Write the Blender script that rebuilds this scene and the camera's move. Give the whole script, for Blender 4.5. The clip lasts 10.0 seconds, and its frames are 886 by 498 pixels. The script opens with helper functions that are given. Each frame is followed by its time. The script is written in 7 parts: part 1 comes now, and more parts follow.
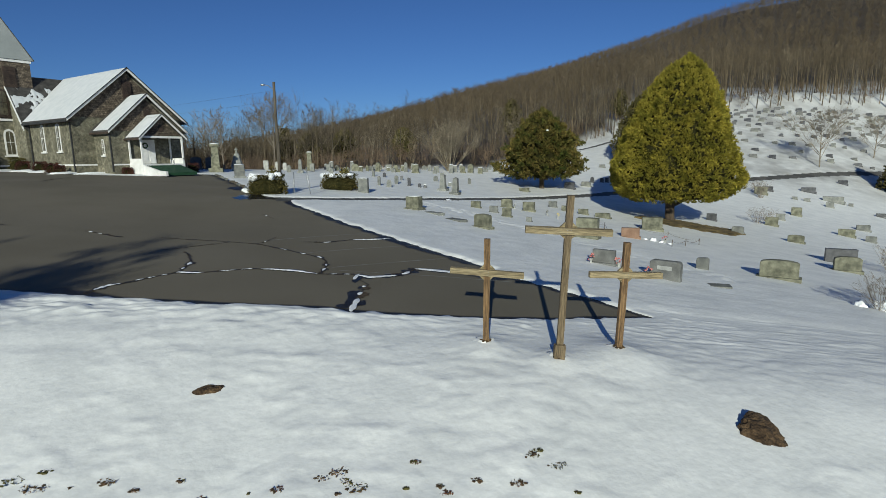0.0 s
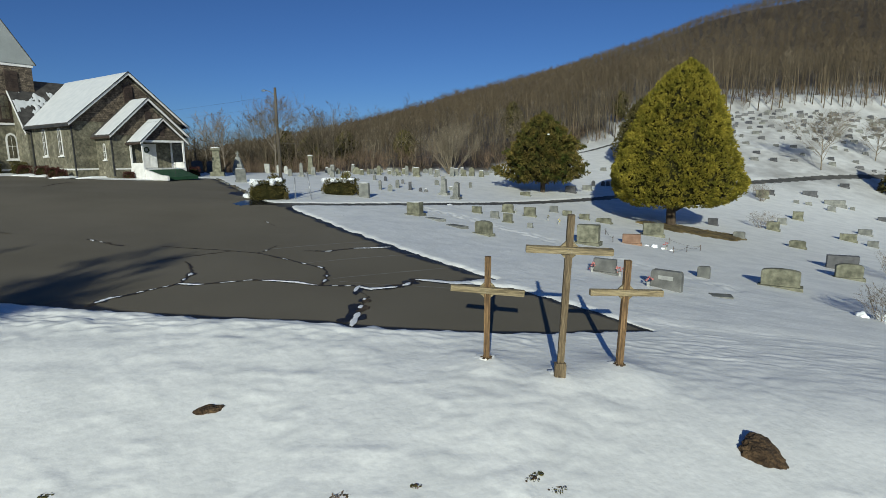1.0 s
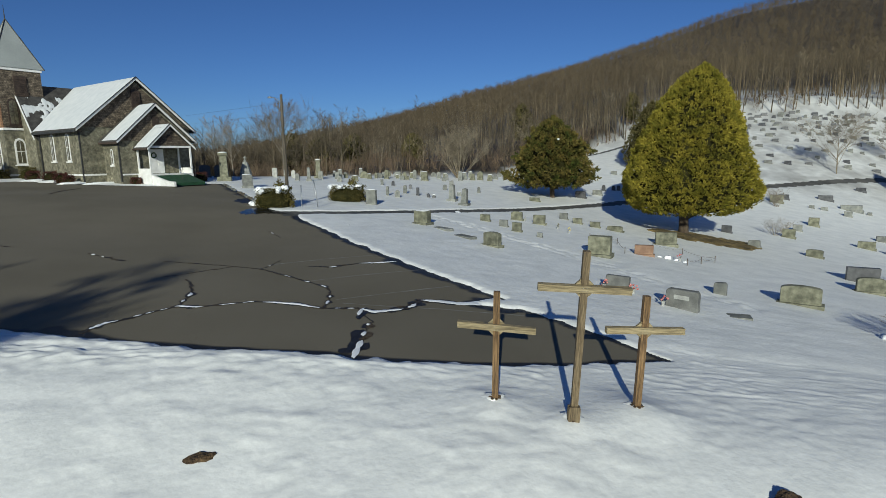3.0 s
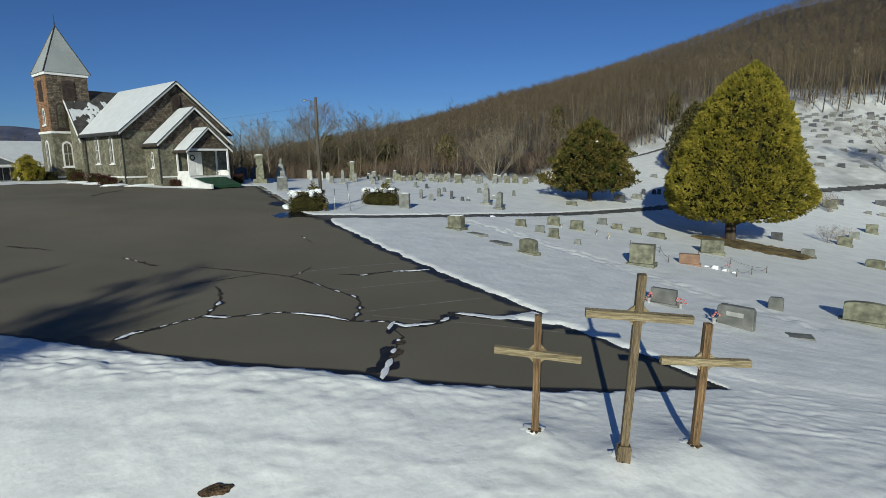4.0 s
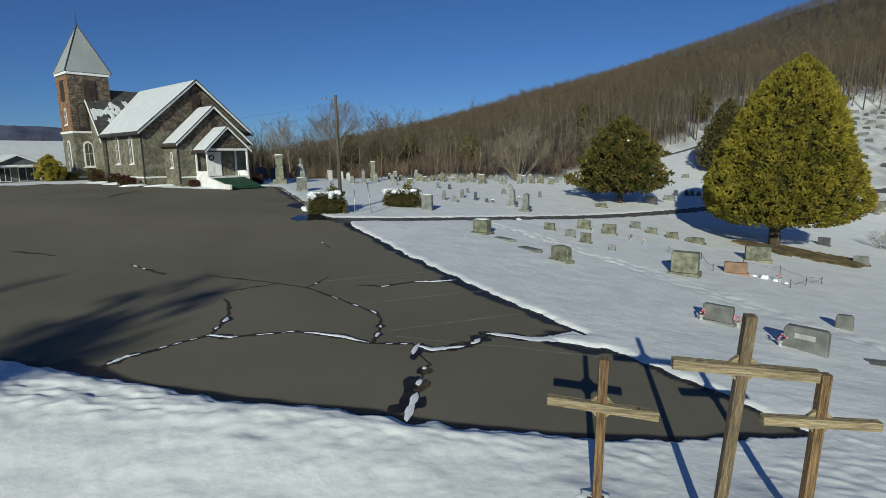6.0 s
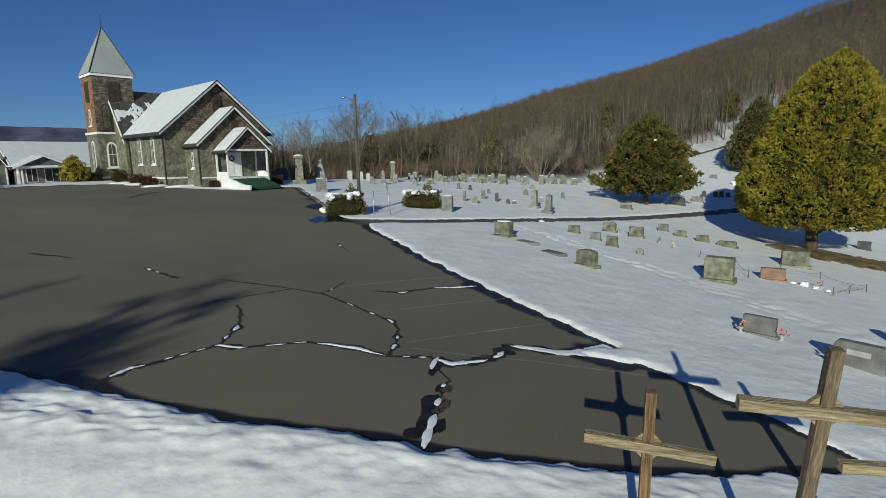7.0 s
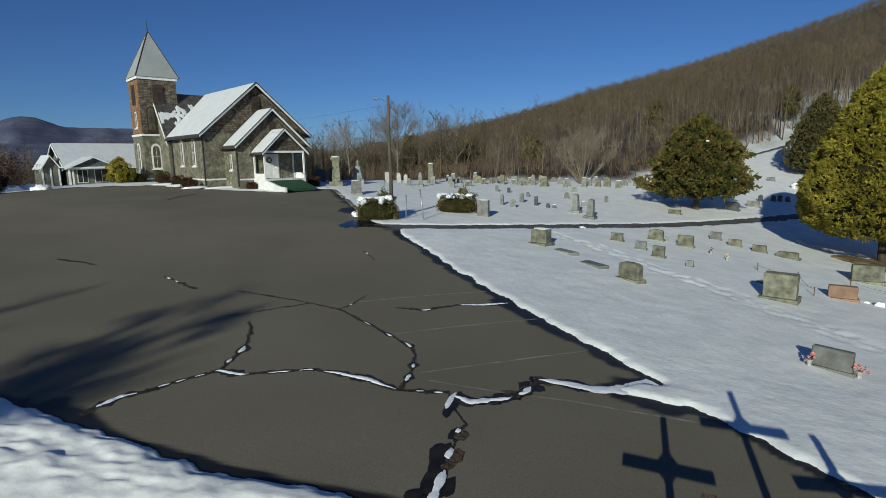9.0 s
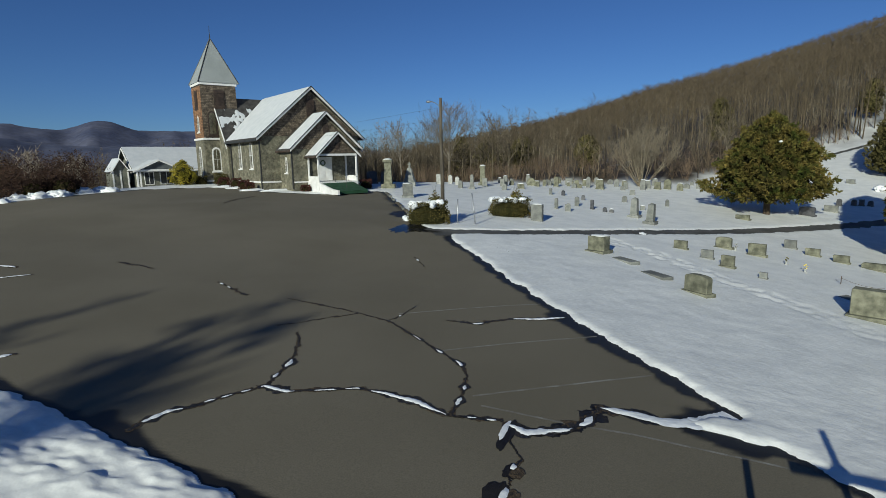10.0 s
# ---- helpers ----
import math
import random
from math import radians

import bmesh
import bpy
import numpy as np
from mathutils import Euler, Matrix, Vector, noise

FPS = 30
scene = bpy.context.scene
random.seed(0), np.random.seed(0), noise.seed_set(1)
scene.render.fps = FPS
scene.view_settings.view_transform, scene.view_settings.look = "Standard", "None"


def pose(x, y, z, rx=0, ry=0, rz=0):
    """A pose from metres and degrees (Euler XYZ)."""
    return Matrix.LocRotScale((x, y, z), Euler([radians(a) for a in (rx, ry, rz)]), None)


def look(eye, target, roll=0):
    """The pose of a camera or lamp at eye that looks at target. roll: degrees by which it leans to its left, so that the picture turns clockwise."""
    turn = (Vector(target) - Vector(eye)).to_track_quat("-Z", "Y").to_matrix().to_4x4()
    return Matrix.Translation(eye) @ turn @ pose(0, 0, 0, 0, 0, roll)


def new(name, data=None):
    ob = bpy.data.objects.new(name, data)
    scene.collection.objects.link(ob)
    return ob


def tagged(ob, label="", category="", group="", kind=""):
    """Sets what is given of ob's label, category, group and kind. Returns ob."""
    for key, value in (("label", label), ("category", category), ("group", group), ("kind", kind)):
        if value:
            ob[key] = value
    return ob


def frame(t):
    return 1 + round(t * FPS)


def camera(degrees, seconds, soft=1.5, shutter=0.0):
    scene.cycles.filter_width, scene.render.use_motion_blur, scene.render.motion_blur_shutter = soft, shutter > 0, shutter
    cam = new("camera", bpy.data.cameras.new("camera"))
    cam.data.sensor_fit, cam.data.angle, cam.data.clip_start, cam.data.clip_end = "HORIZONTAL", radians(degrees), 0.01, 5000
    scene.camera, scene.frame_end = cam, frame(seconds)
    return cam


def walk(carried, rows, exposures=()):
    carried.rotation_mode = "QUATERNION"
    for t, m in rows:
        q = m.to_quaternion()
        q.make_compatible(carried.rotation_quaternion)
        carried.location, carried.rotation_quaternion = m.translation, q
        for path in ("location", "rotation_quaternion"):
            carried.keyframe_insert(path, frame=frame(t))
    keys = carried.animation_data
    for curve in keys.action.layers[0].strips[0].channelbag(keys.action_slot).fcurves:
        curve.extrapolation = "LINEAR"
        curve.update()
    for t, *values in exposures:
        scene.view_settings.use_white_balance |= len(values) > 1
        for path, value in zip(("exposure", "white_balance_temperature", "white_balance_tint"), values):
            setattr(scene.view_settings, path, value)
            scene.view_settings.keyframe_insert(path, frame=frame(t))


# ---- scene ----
cam = camera(79.2, 10.0, soft=0.8)
PATH = [
    (0, (-1.946, -9.358, 3.706), (-1.977, -7.388, 3.36), -0.8),
    (0.5, (-1.935, -9.304, 3.84), (-1.969, -7.334, 3.497), -0.8),
    (1, (-1.933, -9.3, 4.015), (-1.968, -7.33, 3.672), -0.8),
    (1.5, (-1.927, -9.28, 4.162), (-1.963, -7.31, 3.818), -0.7),
    (2, (-1.891, -9.16, 4.288), (-1.929, -7.19, 3.944), -0.8),
    (3.5, (-1.918, -8.239, 4.586), (-2.039, -6.272, 4.245), -0.8),
    (4, (-1.982, -7.818, 4.648), (-2.171, -5.856, 4.311), -0.8),
    (4.5, (-2.059, -7.417, 4.721), (-2.257, -5.456, 4.382), -0.8),
    (5, (-2.142, -6.989, 4.713), (-2.342, -5.029, 4.374), -0.8),
    (5.5, (-2.277, -6.561, 4.704), (-2.507, -4.603, 4.365), -0.8),
    (7, (-2.554, -5.324, 4.719), (-2.891, -3.382, 4.382), -0.9),
    (7.5, (-2.545, -4.879, 4.754), (-2.935, -2.946, 4.418), -0.9),
    (8, (-2.453, -4.541, 4.857), (-2.879, -2.617, 4.52), -0.9),
    (8.5, (-2.4, -4.177, 4.898), (-2.858, -2.26, 4.561), -0.9),
    (9, (-2.374, -3.865, 4.928), (-2.862, -1.954, 4.591), -0.9),
    (9.5, (-2.454, -3.516, 4.969), (-3.015, -1.625, 4.636), -1.0),
    (10, (-2.648, -3.163, 5.099), (-3.315, -1.307, 4.767), -1.1),
]
walk(cam, [(t, look(eye, target, roll)) for t, eye, target, roll in PATH], exposures=[(0, -0.09, 6500, 5), (1, -0.08, 6500, 5), (2, -0.07, 6500, 5), (4, -0.06, 6500, 5), (7, -0.08, 6500, 5), (10, -0.07, 6500, 5)])

# ---- world, sun and light ----
SUN_EL, SUN_AZ = 20.4, 185.5   # degrees above the horizon; clockwise from +y
world = bpy.data.worlds.new("winter_sky")
scene.world = world
world.use_nodes = True
wn = world.node_tree
sky = wn.nodes.new("ShaderNodeTexSky")
sky.sky_type, sky.sun_disc = "NISHITA", False
sky.sun_elevation, sky.sun_rotation = radians(SUN_EL), radians(SUN_AZ)
sky.altitude, sky.air_density, sky.dust_density, sky.ozone_density = 1500, 1.0, 0.0, 3.0
deep = wn.nodes.new("ShaderNodeVectorMath")   # the clear cold air of a winter noon
deep.operation = "MULTIPLY"
deep.inputs[1].default_value = (0.60, 0.90, 1.44)
wn.links.new(sky.outputs["Color"], deep.inputs[0])
wn.nodes["Background"].inputs["Strength"].default_value = 0.046
wn.links.new(deep.outputs["Vector"], wn.nodes["Background"].inputs["Color"])
sun = new("sun", bpy.data.lights.new("sun", "SUN"))
sun.data.energy, sun.data.angle, sun.data.color = 4.2, radians(0.5), (0.975, 0.98, 0.86)
_el, _az = radians(SUN_EL), radians(SUN_AZ)
_d = Vector((math.sin(_az) * math.cos(_el), math.cos(_az) * math.cos(_el), math.sin(_el)))
sun.matrix_world = look(_d * 60 + Vector((-10, 20, 0)), (-10, 20, 0))


# ---- materials ----
def material(name, colours, scale=2.0, fine=30.0, rough=0.8, bump=0.2, bump_scale=None, spread=(0.35, 0.65),
             grain=0.25, metal=0.0, vary=0.0, stretch=(1, 1, 1), translucent=0.0):
    """A two-scale procedural surface: patches of colour, fine grain on them and relief."""
    m = bpy.data.materials.new(name)
    m.use_nodes = True
    t = m.node_tree
    n, link = t.nodes, t.links.new
    bsdf = n["Principled BSDF"]
    co = n.new("ShaderNodeTexCoord")
    mp = n.new("ShaderNodeMapping")
    mp.inputs["Scale"].default_value = stretch
    link(co.outputs["Object"], mp.inputs["Vector"])
    big = n.new("ShaderNodeTexNoise")
    big.inputs["Scale"].default_value, big.inputs["Detail"].default_value = scale, 6
    link(mp.outputs["Vector"], big.inputs["Vector"])
    ramp = n.new("ShaderNodeValToRGB")
    ramp.color_ramp.elements[0].position, ramp.color_ramp.elements[1].position = spread
    ramp.color_ramp.elements[0].color, ramp.color_ramp.elements[1].color = (*colours[0], 1), (*colours[1], 1)
    if len(colours) > 2:
        e = ramp.color_ramp.elements.new(0.5 * (spread[0] + spread[1]))
        e.color = (*colours[2], 1)
    link(big.outputs["Fac"], ramp.inputs["Fac"])
    tiny = n.new("ShaderNodeTexNoise")
    tiny.inputs["Scale"].default_value, tiny.inputs["Detail"].default_value = fine, 4
    link(mp.outputs["Vector"], tiny.inputs["Vector"])
    rng = n.new("ShaderNodeMapRange")
    rng.inputs["From Min"].default_value, rng.inputs["From Max"].default_value = 0.3, 0.7
    rng.inputs["To Min"].default_value, rng.inputs["To Max"].default_value = 1 - grain, 1 + grain
    link(tiny.outputs["Fac"], rng.inputs["Value"])
    mul = n.new("ShaderNodeVectorMath")
    mul.operation = "SCALE"
    link(ramp.outputs["Color"], mul.inputs[0])
    link(rng.outputs["Result"], mul.inputs["Scale"])
    out = mul
    if vary:
        info = n.new("ShaderNodeObjectInfo")
        r2 = n.new("ShaderNodeMapRange")
        r2.inputs["To Min"].default_value, r2.inputs["To Max"].default_value = 1 - vary, 1 + vary
        link(info.outputs["Random"], r2.inputs["Value"])
        out = n.new("ShaderNodeVectorMath")
        out.operation = "SCALE"
        link(mul.outputs["Vector"], out.inputs[0])
        link(r2.outputs["Result"], out.inputs["Scale"])
    link(out.outputs["Vector"], bsdf.inputs["Base Color"])
    bsdf.inputs["Roughness"].default_value, bsdf.inputs["Metallic"].default_value = rough, metal
    if bump:
        bn = n.new("ShaderNodeTexNoise")
        bn.inputs["Scale"].default_value, bn.inputs["Detail"].default_value = bump_scale or fine, 5
        link(mp.outputs["Vector"], bn.inputs["Vector"])
        b = n.new("ShaderNodeBump")
        b.inputs["Strength"].default_value, b.inputs["Distance"].default_value = bump, 0.05
        link(bn.outputs["Fac"], b.inputs["Height"])
        link(b.outputs["Normal"], bsdf.inputs["Normal"])
    return m


def with_attribute(m, name, colour, rough=None):
    """Lets a surface change to another colour where the mesh carries the attribute."""
    t = m.node_tree
    n, link = t.nodes, t.links.new
    bsdf = n["Principled BSDF"]
    at = n.new("ShaderNodeAttribute")
    at.attribute_name = name
    mix = n.new("ShaderNodeMix")
    mix.data_type = "RGBA"
    link(at.outputs["Fac"], mix.inputs["Factor"])
    link(bsdf.inputs["Base Color"].links[0].from_socket, mix.inputs["A"])
    if isinstance(colour, tuple):
        mix.inputs["B"].default_value = (*colour, 1)
    else:
        link(colour(t), mix.inputs["B"])
    link(mix.outputs["Result"], bsdf.inputs["Base Color"])
    if rough is not None:
        mr = n.new("ShaderNodeMapRange")
        mr.inputs["To Min"].default_value, mr.inputs["To Max"].default_value = bsdf.inputs["Roughness"].default_value, rough
        link(at.outputs["Fac"], mr.inputs["Value"])
        link(mr.outputs["Result"], bsdf.inputs["Roughness"])
    return m


def litter_colour(t):
    n, link = t.nodes, t.links.new
    co = n.new("ShaderNodeTexCoord")
    nz = n.new("ShaderNodeTexNoise")
    nz.inputs["Scale"].default_value, nz.inputs["Detail"].default_value = 0.35, 8
    link(co.outputs["Object"], nz.inputs["Vector"])
    r = n.new("ShaderNodeValToRGB")
    r.color_ramp.elements[0].position, r.color_ramp.elements[1].position = 0.60, 0.84
    r.color_ramp.elements[0].color, r.color_ramp.elements[1].color = (0.066, 0.050, 0.029, 1), (0.34, 0.34, 0.33, 1)
    link(nz.outputs["Fac"], r.inputs["Fac"])
    return r.outputs["Color"]


SNOW = material("snow", [(0.80, 0.82, 0.84), (0.90, 0.905, 0.91)], 0.6, 9, 0.6, 0.3, 9.0, grain=0.03)
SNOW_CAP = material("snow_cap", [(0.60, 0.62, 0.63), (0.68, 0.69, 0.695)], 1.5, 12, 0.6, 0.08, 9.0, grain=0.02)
GROUND_SNOW = with_attribute(material("ground_snow", [(0.755, 0.76, 0.742), (0.865, 0.865, 0.838)], 0.9, 9, 0.6, 0.2, 7.0, grain=0.05, stretch=(1, 1.15, 1)),
                             "woods", litter_colour)
ASPHALT = with_attribute(material("asphalt", [(0.1466, 0.1281, 0.0935), (0.1723, 0.1511, 0.1129)], 0.22, 45, 0.95, 0.07, 55, grain=0.2),
                         "wet", (0.013, 0.012, 0.011), 0.5)
ASPHALT.node_tree.nodes["Principled BSDF"].inputs["Specular IOR Level"].default_value = 0.25
CRACK = material("crack_tar", [(0.008, 0.007, 0.006), (0.035, 0.026, 0.018)], 6, 40, 0.6, 0.6, 25, grain=0.4)
LANE = with_attribute(material("lane_asphalt", [(0.06, 0.058, 0.052), (0.125, 0.12, 0.108)], 0.5, 50, 0.8, 0.3, 40), "wet", (0.02, 0.02, 0.02), 0.4)
PAINT_LINE = material("worn_line_paint", [(0.165, 0.15, 0.122), (0.27, 0.26, 0.235)], 2.5, 40, 0.85, 0.1, spread=(0.4, 0.65))
TIMBER = material("treated_timber", [(0.045, 0.026, 0.012), (0.275, 0.168, 0.076), (0.160, 0.094, 0.042)], 1.7, 6, 0.8, 0.7, 7, grain=0.5, vary=0.10,
                  stretch=(18, 18, 1.0), spread=(0.22, 0.76))
BEAM_WOOD = material("weathered_beam", [(0.10, 0.077, 0.042), (0.36, 0.29, 0.172), (0.255, 0.20, 0.112)], 1.7, 6, 0.8, 0.7, 7, grain=0.4, vary=0.12,
                     stretch=(0.9, 11, 11), spread=(0.26, 0.70))
GREY_POST = material("greyed_timber", [(0.060, 0.043, 0.024), (0.24, 0.18, 0.105), (0.15, 0.108, 0.060)], 1.7, 6, 0.8, 0.7, 7, grain=0.45, stretch=(14, 14, 1.0), spread=(0.24, 0.74))
SOIL = material("dark_soil", [(0.036, 0.020, 0.009), (0.105, 0.064, 0.031)], 6, 30, 0.95, 1.0, 18, grain=0.5)
LEAF_LITTER = material("dead_grass", [(0.05, 0.045, 0.02), (0.16, 0.09, 0.05)], 5, 40, 0.95, 0.5, vary=0.4)
MOSS = material("olive_moss", [(0.035, 0.035, 0.010), (0.10, 0.085, 0.022)], 7, 40, 0.95, 0.5, 30)
RUSSET = material("russet_leaf_litter", [(0.05, 0.02, 0.012), (0.15, 0.06, 0.035)], 7, 40, 0.95, 0.5, 30)
GRANITE = material("grey_granite", [(0.13, 0.135, 0.125), (0.24, 0.24, 0.215)], 3, 90, 0.75, 0.2, 40, grain=0.25, vary=0.22)
TAN_STONE = material("tan_granite", [(0.085, 0.085, 0.058), (0.225, 0.22, 0.155)], 3.2, 80, 0.8, 0.3, 40, grain=0.22, vary=0.15)
DARK_STONE = material("dark_granite", [(0.05, 0.05, 0.055), (0.10, 0.10, 0.105)], 3, 80, 0.4, 0.1, 40, vary=0.25)
RED_STONE = material("red_granite", [(0.19, 0.105, 0.065), (0.28, 0.17, 0.11)], 3, 80, 0.7, 0.2, 40)
MARBLE = material("white_marble", [(0.30, 0.30, 0.28), (0.46, 0.46, 0.43)], 3, 50, 0.6, 0.2, 40)
BARK = material("pale_bark", [(0.13, 0.10, 0.075), (0.30, 0.26, 0.205)], 3, 25, 0.9, 0.6, 20, grain=0.35, vary=0.25, stretch=(1, 1, 0.3))
DARK_BARK = material("dark_bark", [(0.035, 0.024, 0.016), (0.095, 0.068, 0.045)], 4, 25, 0.95, 0.7, 20, grain=0.35, stretch=(1, 1, 0.3))
WOODS_BARK = material("woods_bark", [(0.066, 0.049, 0.029), (0.130, 0.100, 0.063), (0.090, 0.068, 0.041)], 0.05, 1.2, 0.95, 0.0, grain=0.35)
TWIG = material("twig_brown", [(0.12, 0.08, 0.05), (0.20, 0.14, 0.095)], 0.05, 1.5, 0.95, 0.0, grain=0.3)

# ---- small builders ----
def part(name, bm, mat, parent=None, label="", smooth=False):
    """Links a bmesh as one mesh object under a thing or a part."""
    me = bpy.data.meshes.new(name)
    bm.to_mesh(me)
    bm.free()
    me.materials.append(mat)
    if smooth:
        me.polygons.foreach_set("use_smooth", [True] * len(me.polygons))
    ob = new(name, me)
    ob.parent = parent
    return tagged(ob, label)


def raw(name, verts, faces, mat, parent=None, label="", smooth=False):
    me = bpy.data.meshes.new(name)
    me.from_pydata([tuple(v) for v in verts], [], [tuple(f) for f in faces])
    me.materials.append(mat)
    if smooth:
        me.polygons.foreach_set("use_smooth", [True] * len(me.polygons))
    me.update()
    ob = new(name, me)
    ob.parent = parent
    return tagged(ob, label)


def thing(name, m, label, category, group="", kind=""):
    ob = new(name)
    ob.empty_display_size = 0.2
    ob.matrix_basis = m
    return tagged(ob, label, category, group, kind)


def box(bm, x0, x1, y0, y1, z0, z1, bevel=0.0, m=None):
    vs = [bm.verts.new(p) for p in ((x0, y0, z0), (x1, y0, z0), (x1, y1, z0), (x0, y1, z0),
                                    (x0, y0, z1), (x1, y0, z1), (x1, y1, z1), (x0, y1, z1))]
    fs = [bm.faces.new([vs[i] for i in f]) for f in ((0, 3, 2, 1), (4, 5, 6, 7), (0, 1, 5, 4), (1, 2, 6, 5), (2, 3, 7, 6), (3, 0, 4, 7))]
    if m is not None:
        bmesh.ops.transform(bm, matrix=m, verts=vs)
    if bevel:
        bmesh.ops.bevel(bm, geom=list({e for f in fs for e in f.edges}), offset=bevel, segments=2, affect="EDGES", profile=0.6)
    return vs


def boxed(x0, x1, y0, y1, z0, z1, bevel=0.0, m=None):
    bm = bmesh.new()
    box(bm, x0, x1, y0, y1, z0, z1, bevel, m)
    return bm


def prism(bm, outline, y0, y1):
    """An outline in x and z, drawn out from y0 to y1."""
    a = [bm.verts.new((x, y0, z)) for x, z in outline]
    b = [bm.verts.new((x, y1, z)) for x, z in outline]
    n = len(outline)
    bm.faces.new(a)
    bm.faces.new(b[::-1])
    for i in range(n):
        bm.faces.new((a[i], b[i], b[(i + 1) % n], a[(i + 1) % n]))
    bmesh.ops.recalc_face_normals(bm, faces=bm.faces)
    return a + b


def prismed(outline, y0, y1, m=None):
    bm = bmesh.new()
    vs = prism(bm, outline, y0, y1)
    if m is not None:
        bmesh.ops.transform(bm, matrix=m, verts=vs)
    return bm


def tube(bm, points, radii, sides=6):
    """A tapered tube along some points."""
    rings = []
    for i, p in enumerate(points):
        p = Vector(p)
        d = (Vector(points[min(i + 1, len(points) - 1)]) - Vector(points[max(i - 1, 0)])).normalized()
        u = d.orthogonal().normalized()
        v = d.cross(u)
        rings.append([bm.verts.new(p + radii[i] * (math.cos(6.2832 * k / sides) * u + math.sin(6.2832 * k / sides) * v)) for k in range(sides)])
    for a, b in zip(rings, rings[1:]):
        for k in range(sides):
            bm.faces.new((a[k], a[(k + 1) % sides], b[(k + 1) % sides], b[k]))
    bm.faces.new(rings[0][::-1])
    bm.faces.new(rings[-1])


def lump(bm, rx, ry, rz, at=(0, 0, 0), rough=0.2, sub=3, freq=2.0, flat=None):
    """An uneven boulder-like body."""
    made = bmesh.ops.create_icosphere(bm, subdivisions=sub, radius=1.0)["verts"]
    off = Vector((random.uniform(-50, 50), random.uniform(-50, 50), 0))
    for v in made:
        k = 1 + rough * noise.noise(v.co * freq + off) + 0.5 * rough * noise.noise(v.co * freq * 2.6 + off)
        v.co = Vector((v.co.x * rx * k, v.co.y * ry * k, v.co.z * rz * k))
        if flat is not None:
            v.co.z = max(v.co.z, flat)
        v.co += Vector(at)
    return made


# ---- the lie of the land ----
KG = (-0.066, -3.5167, -0.6369, -2.1086, -4.8894, -0.8569, 0.2459, 1.922, 7.4323, 5.9151, -0.1849, -0.595, -0.1293, -0.234, -2.8744)


def smooth01(t):
    t = np.clip(t, 0.0, 1.0)
    return t * t * (3 - 2 * t)


def eased(t, run, most):
    """A fall that sets in gently over a run, then goes on evenly."""
    t = np.clip(t, 0, most)
    return np.where(t < run, t * t / (2 * run), t - run / 2)


def land(x, y):
    """The bare ground's height: the churchyard's gentle fall, the foreground bank and the wooded hill."""
    x, y = np.asarray(x, float), np.asarray(y, float)
    u, v = np.clip(x, -62, 82) / 40, np.clip(y, -13, 106) / 60
    base = sum(k * t for k, t in zip(KG, (1 + 0 * u, u, v, u * u, u * v, v * v, u ** 3, u * u * v, u * v * v, v ** 3,
                                          u * u * v * v, u ** 3 * v, u * v ** 3, u ** 4, v ** 4)))
    base = base - 0.35 * smooth01((-5 - x) / 9) * smooth01((26 - y) / 12)
    base = base - (0.12 * np.clip(1.8 - y, 0, 1.6) + 0.24 * eased(0.9 - y, 1.4, 5.1)) * np.clip((-x - 1) / 4, 0, 1)
    base = base - 0.2 * np.exp(-((x + 38) ** 2 + (y - 40) ** 2) / 130)
    base = base - 0.9 * smooth01((-47.8 - x) / 6) * smooth01((y - 18) / 6)
    base = base - 0.24 * eased(0.6 - y, 2.0, 6.0) * np.clip((x + 4.2) / 3.4, 0, 1)
    edge = woods_edge(x)
    ridge = ridge_line(x)
    top = np.interp(x, (-340, -243, -126, -16, 76, 152, 216, 284, 341, 390, 439, 476, 700), (2, 14, 40, 62, 86, 110, 127, 150, 155, 140, 127, 121, 112))
    s = np.clip((y - edge) / (ridge - edge), 0, None)
    rise = np.where(s < 1, np.sin(np.clip(s, 0, 1) * math.pi / 2), 1 - 0.12 * (s - 1))
    base = base + (top - base) * np.clip(rise, -0.5, 1)
    return base + np.clip(-60 - x, 0, 400) * -0.05


def ridge_line(x):
    """How far to the north the hill's crest runs."""
    return 880 - 0.6 * np.clip(x, -220, 660)


def woods_edge(x):
    return np.interp(np.asarray(x, float), (-100, -26, -18, -10, 3, 10, 16, 22, 40, 53, 80, 140), (73, 73, 67, 64.5, 66.5, 73, 83, 91, 98, 100.5, 102, 105))


def zat(x, y):
    return float(land(x, y))


def near_poly(px, py, poly):
    """Signed distance to a closed outline, negative inside."""
    px, py = np.asarray(px, float), np.asarray(py, float)
    d, inside = np.full(px.shape, 1e9), np.zeros(px.shape, bool)
    for (ax, ay), (bx, by) in zip(poly, poly[1:] + poly[:1]):
        ex, ey = bx - ax, by - ay
        t = np.clip(((px - ax) * ex + (py - ay) * ey) / (ex * ex + ey * ey), 0, 1)
        d = np.minimum(d, np.hypot(px - ax - t * ex, py - ay - t * ey))
        inside ^= ((ay > py) != (by > py)) & (px < ax + ex * (py - ay) / (ey if abs(ey) > 1e-9 else 1e-9))
    return np.where(inside, -d, d)


def near_line(px, py, line):
    px, py = np.asarray(px, float), np.asarray(py, float)
    d = np.full(px.shape, 1e9)
    for (ax, ay), (bx, by) in zip(line, line[1:]):
        ex, ey = bx - ax, by - ay
        t = np.clip(((px - ax) * ex + (py - ay) * ey) / (ex * ex + ey * ey), 0, 1)
        d = np.minimum(d, np.hypot(px - ax - t * ex, py - ay - t * ey))
    return d


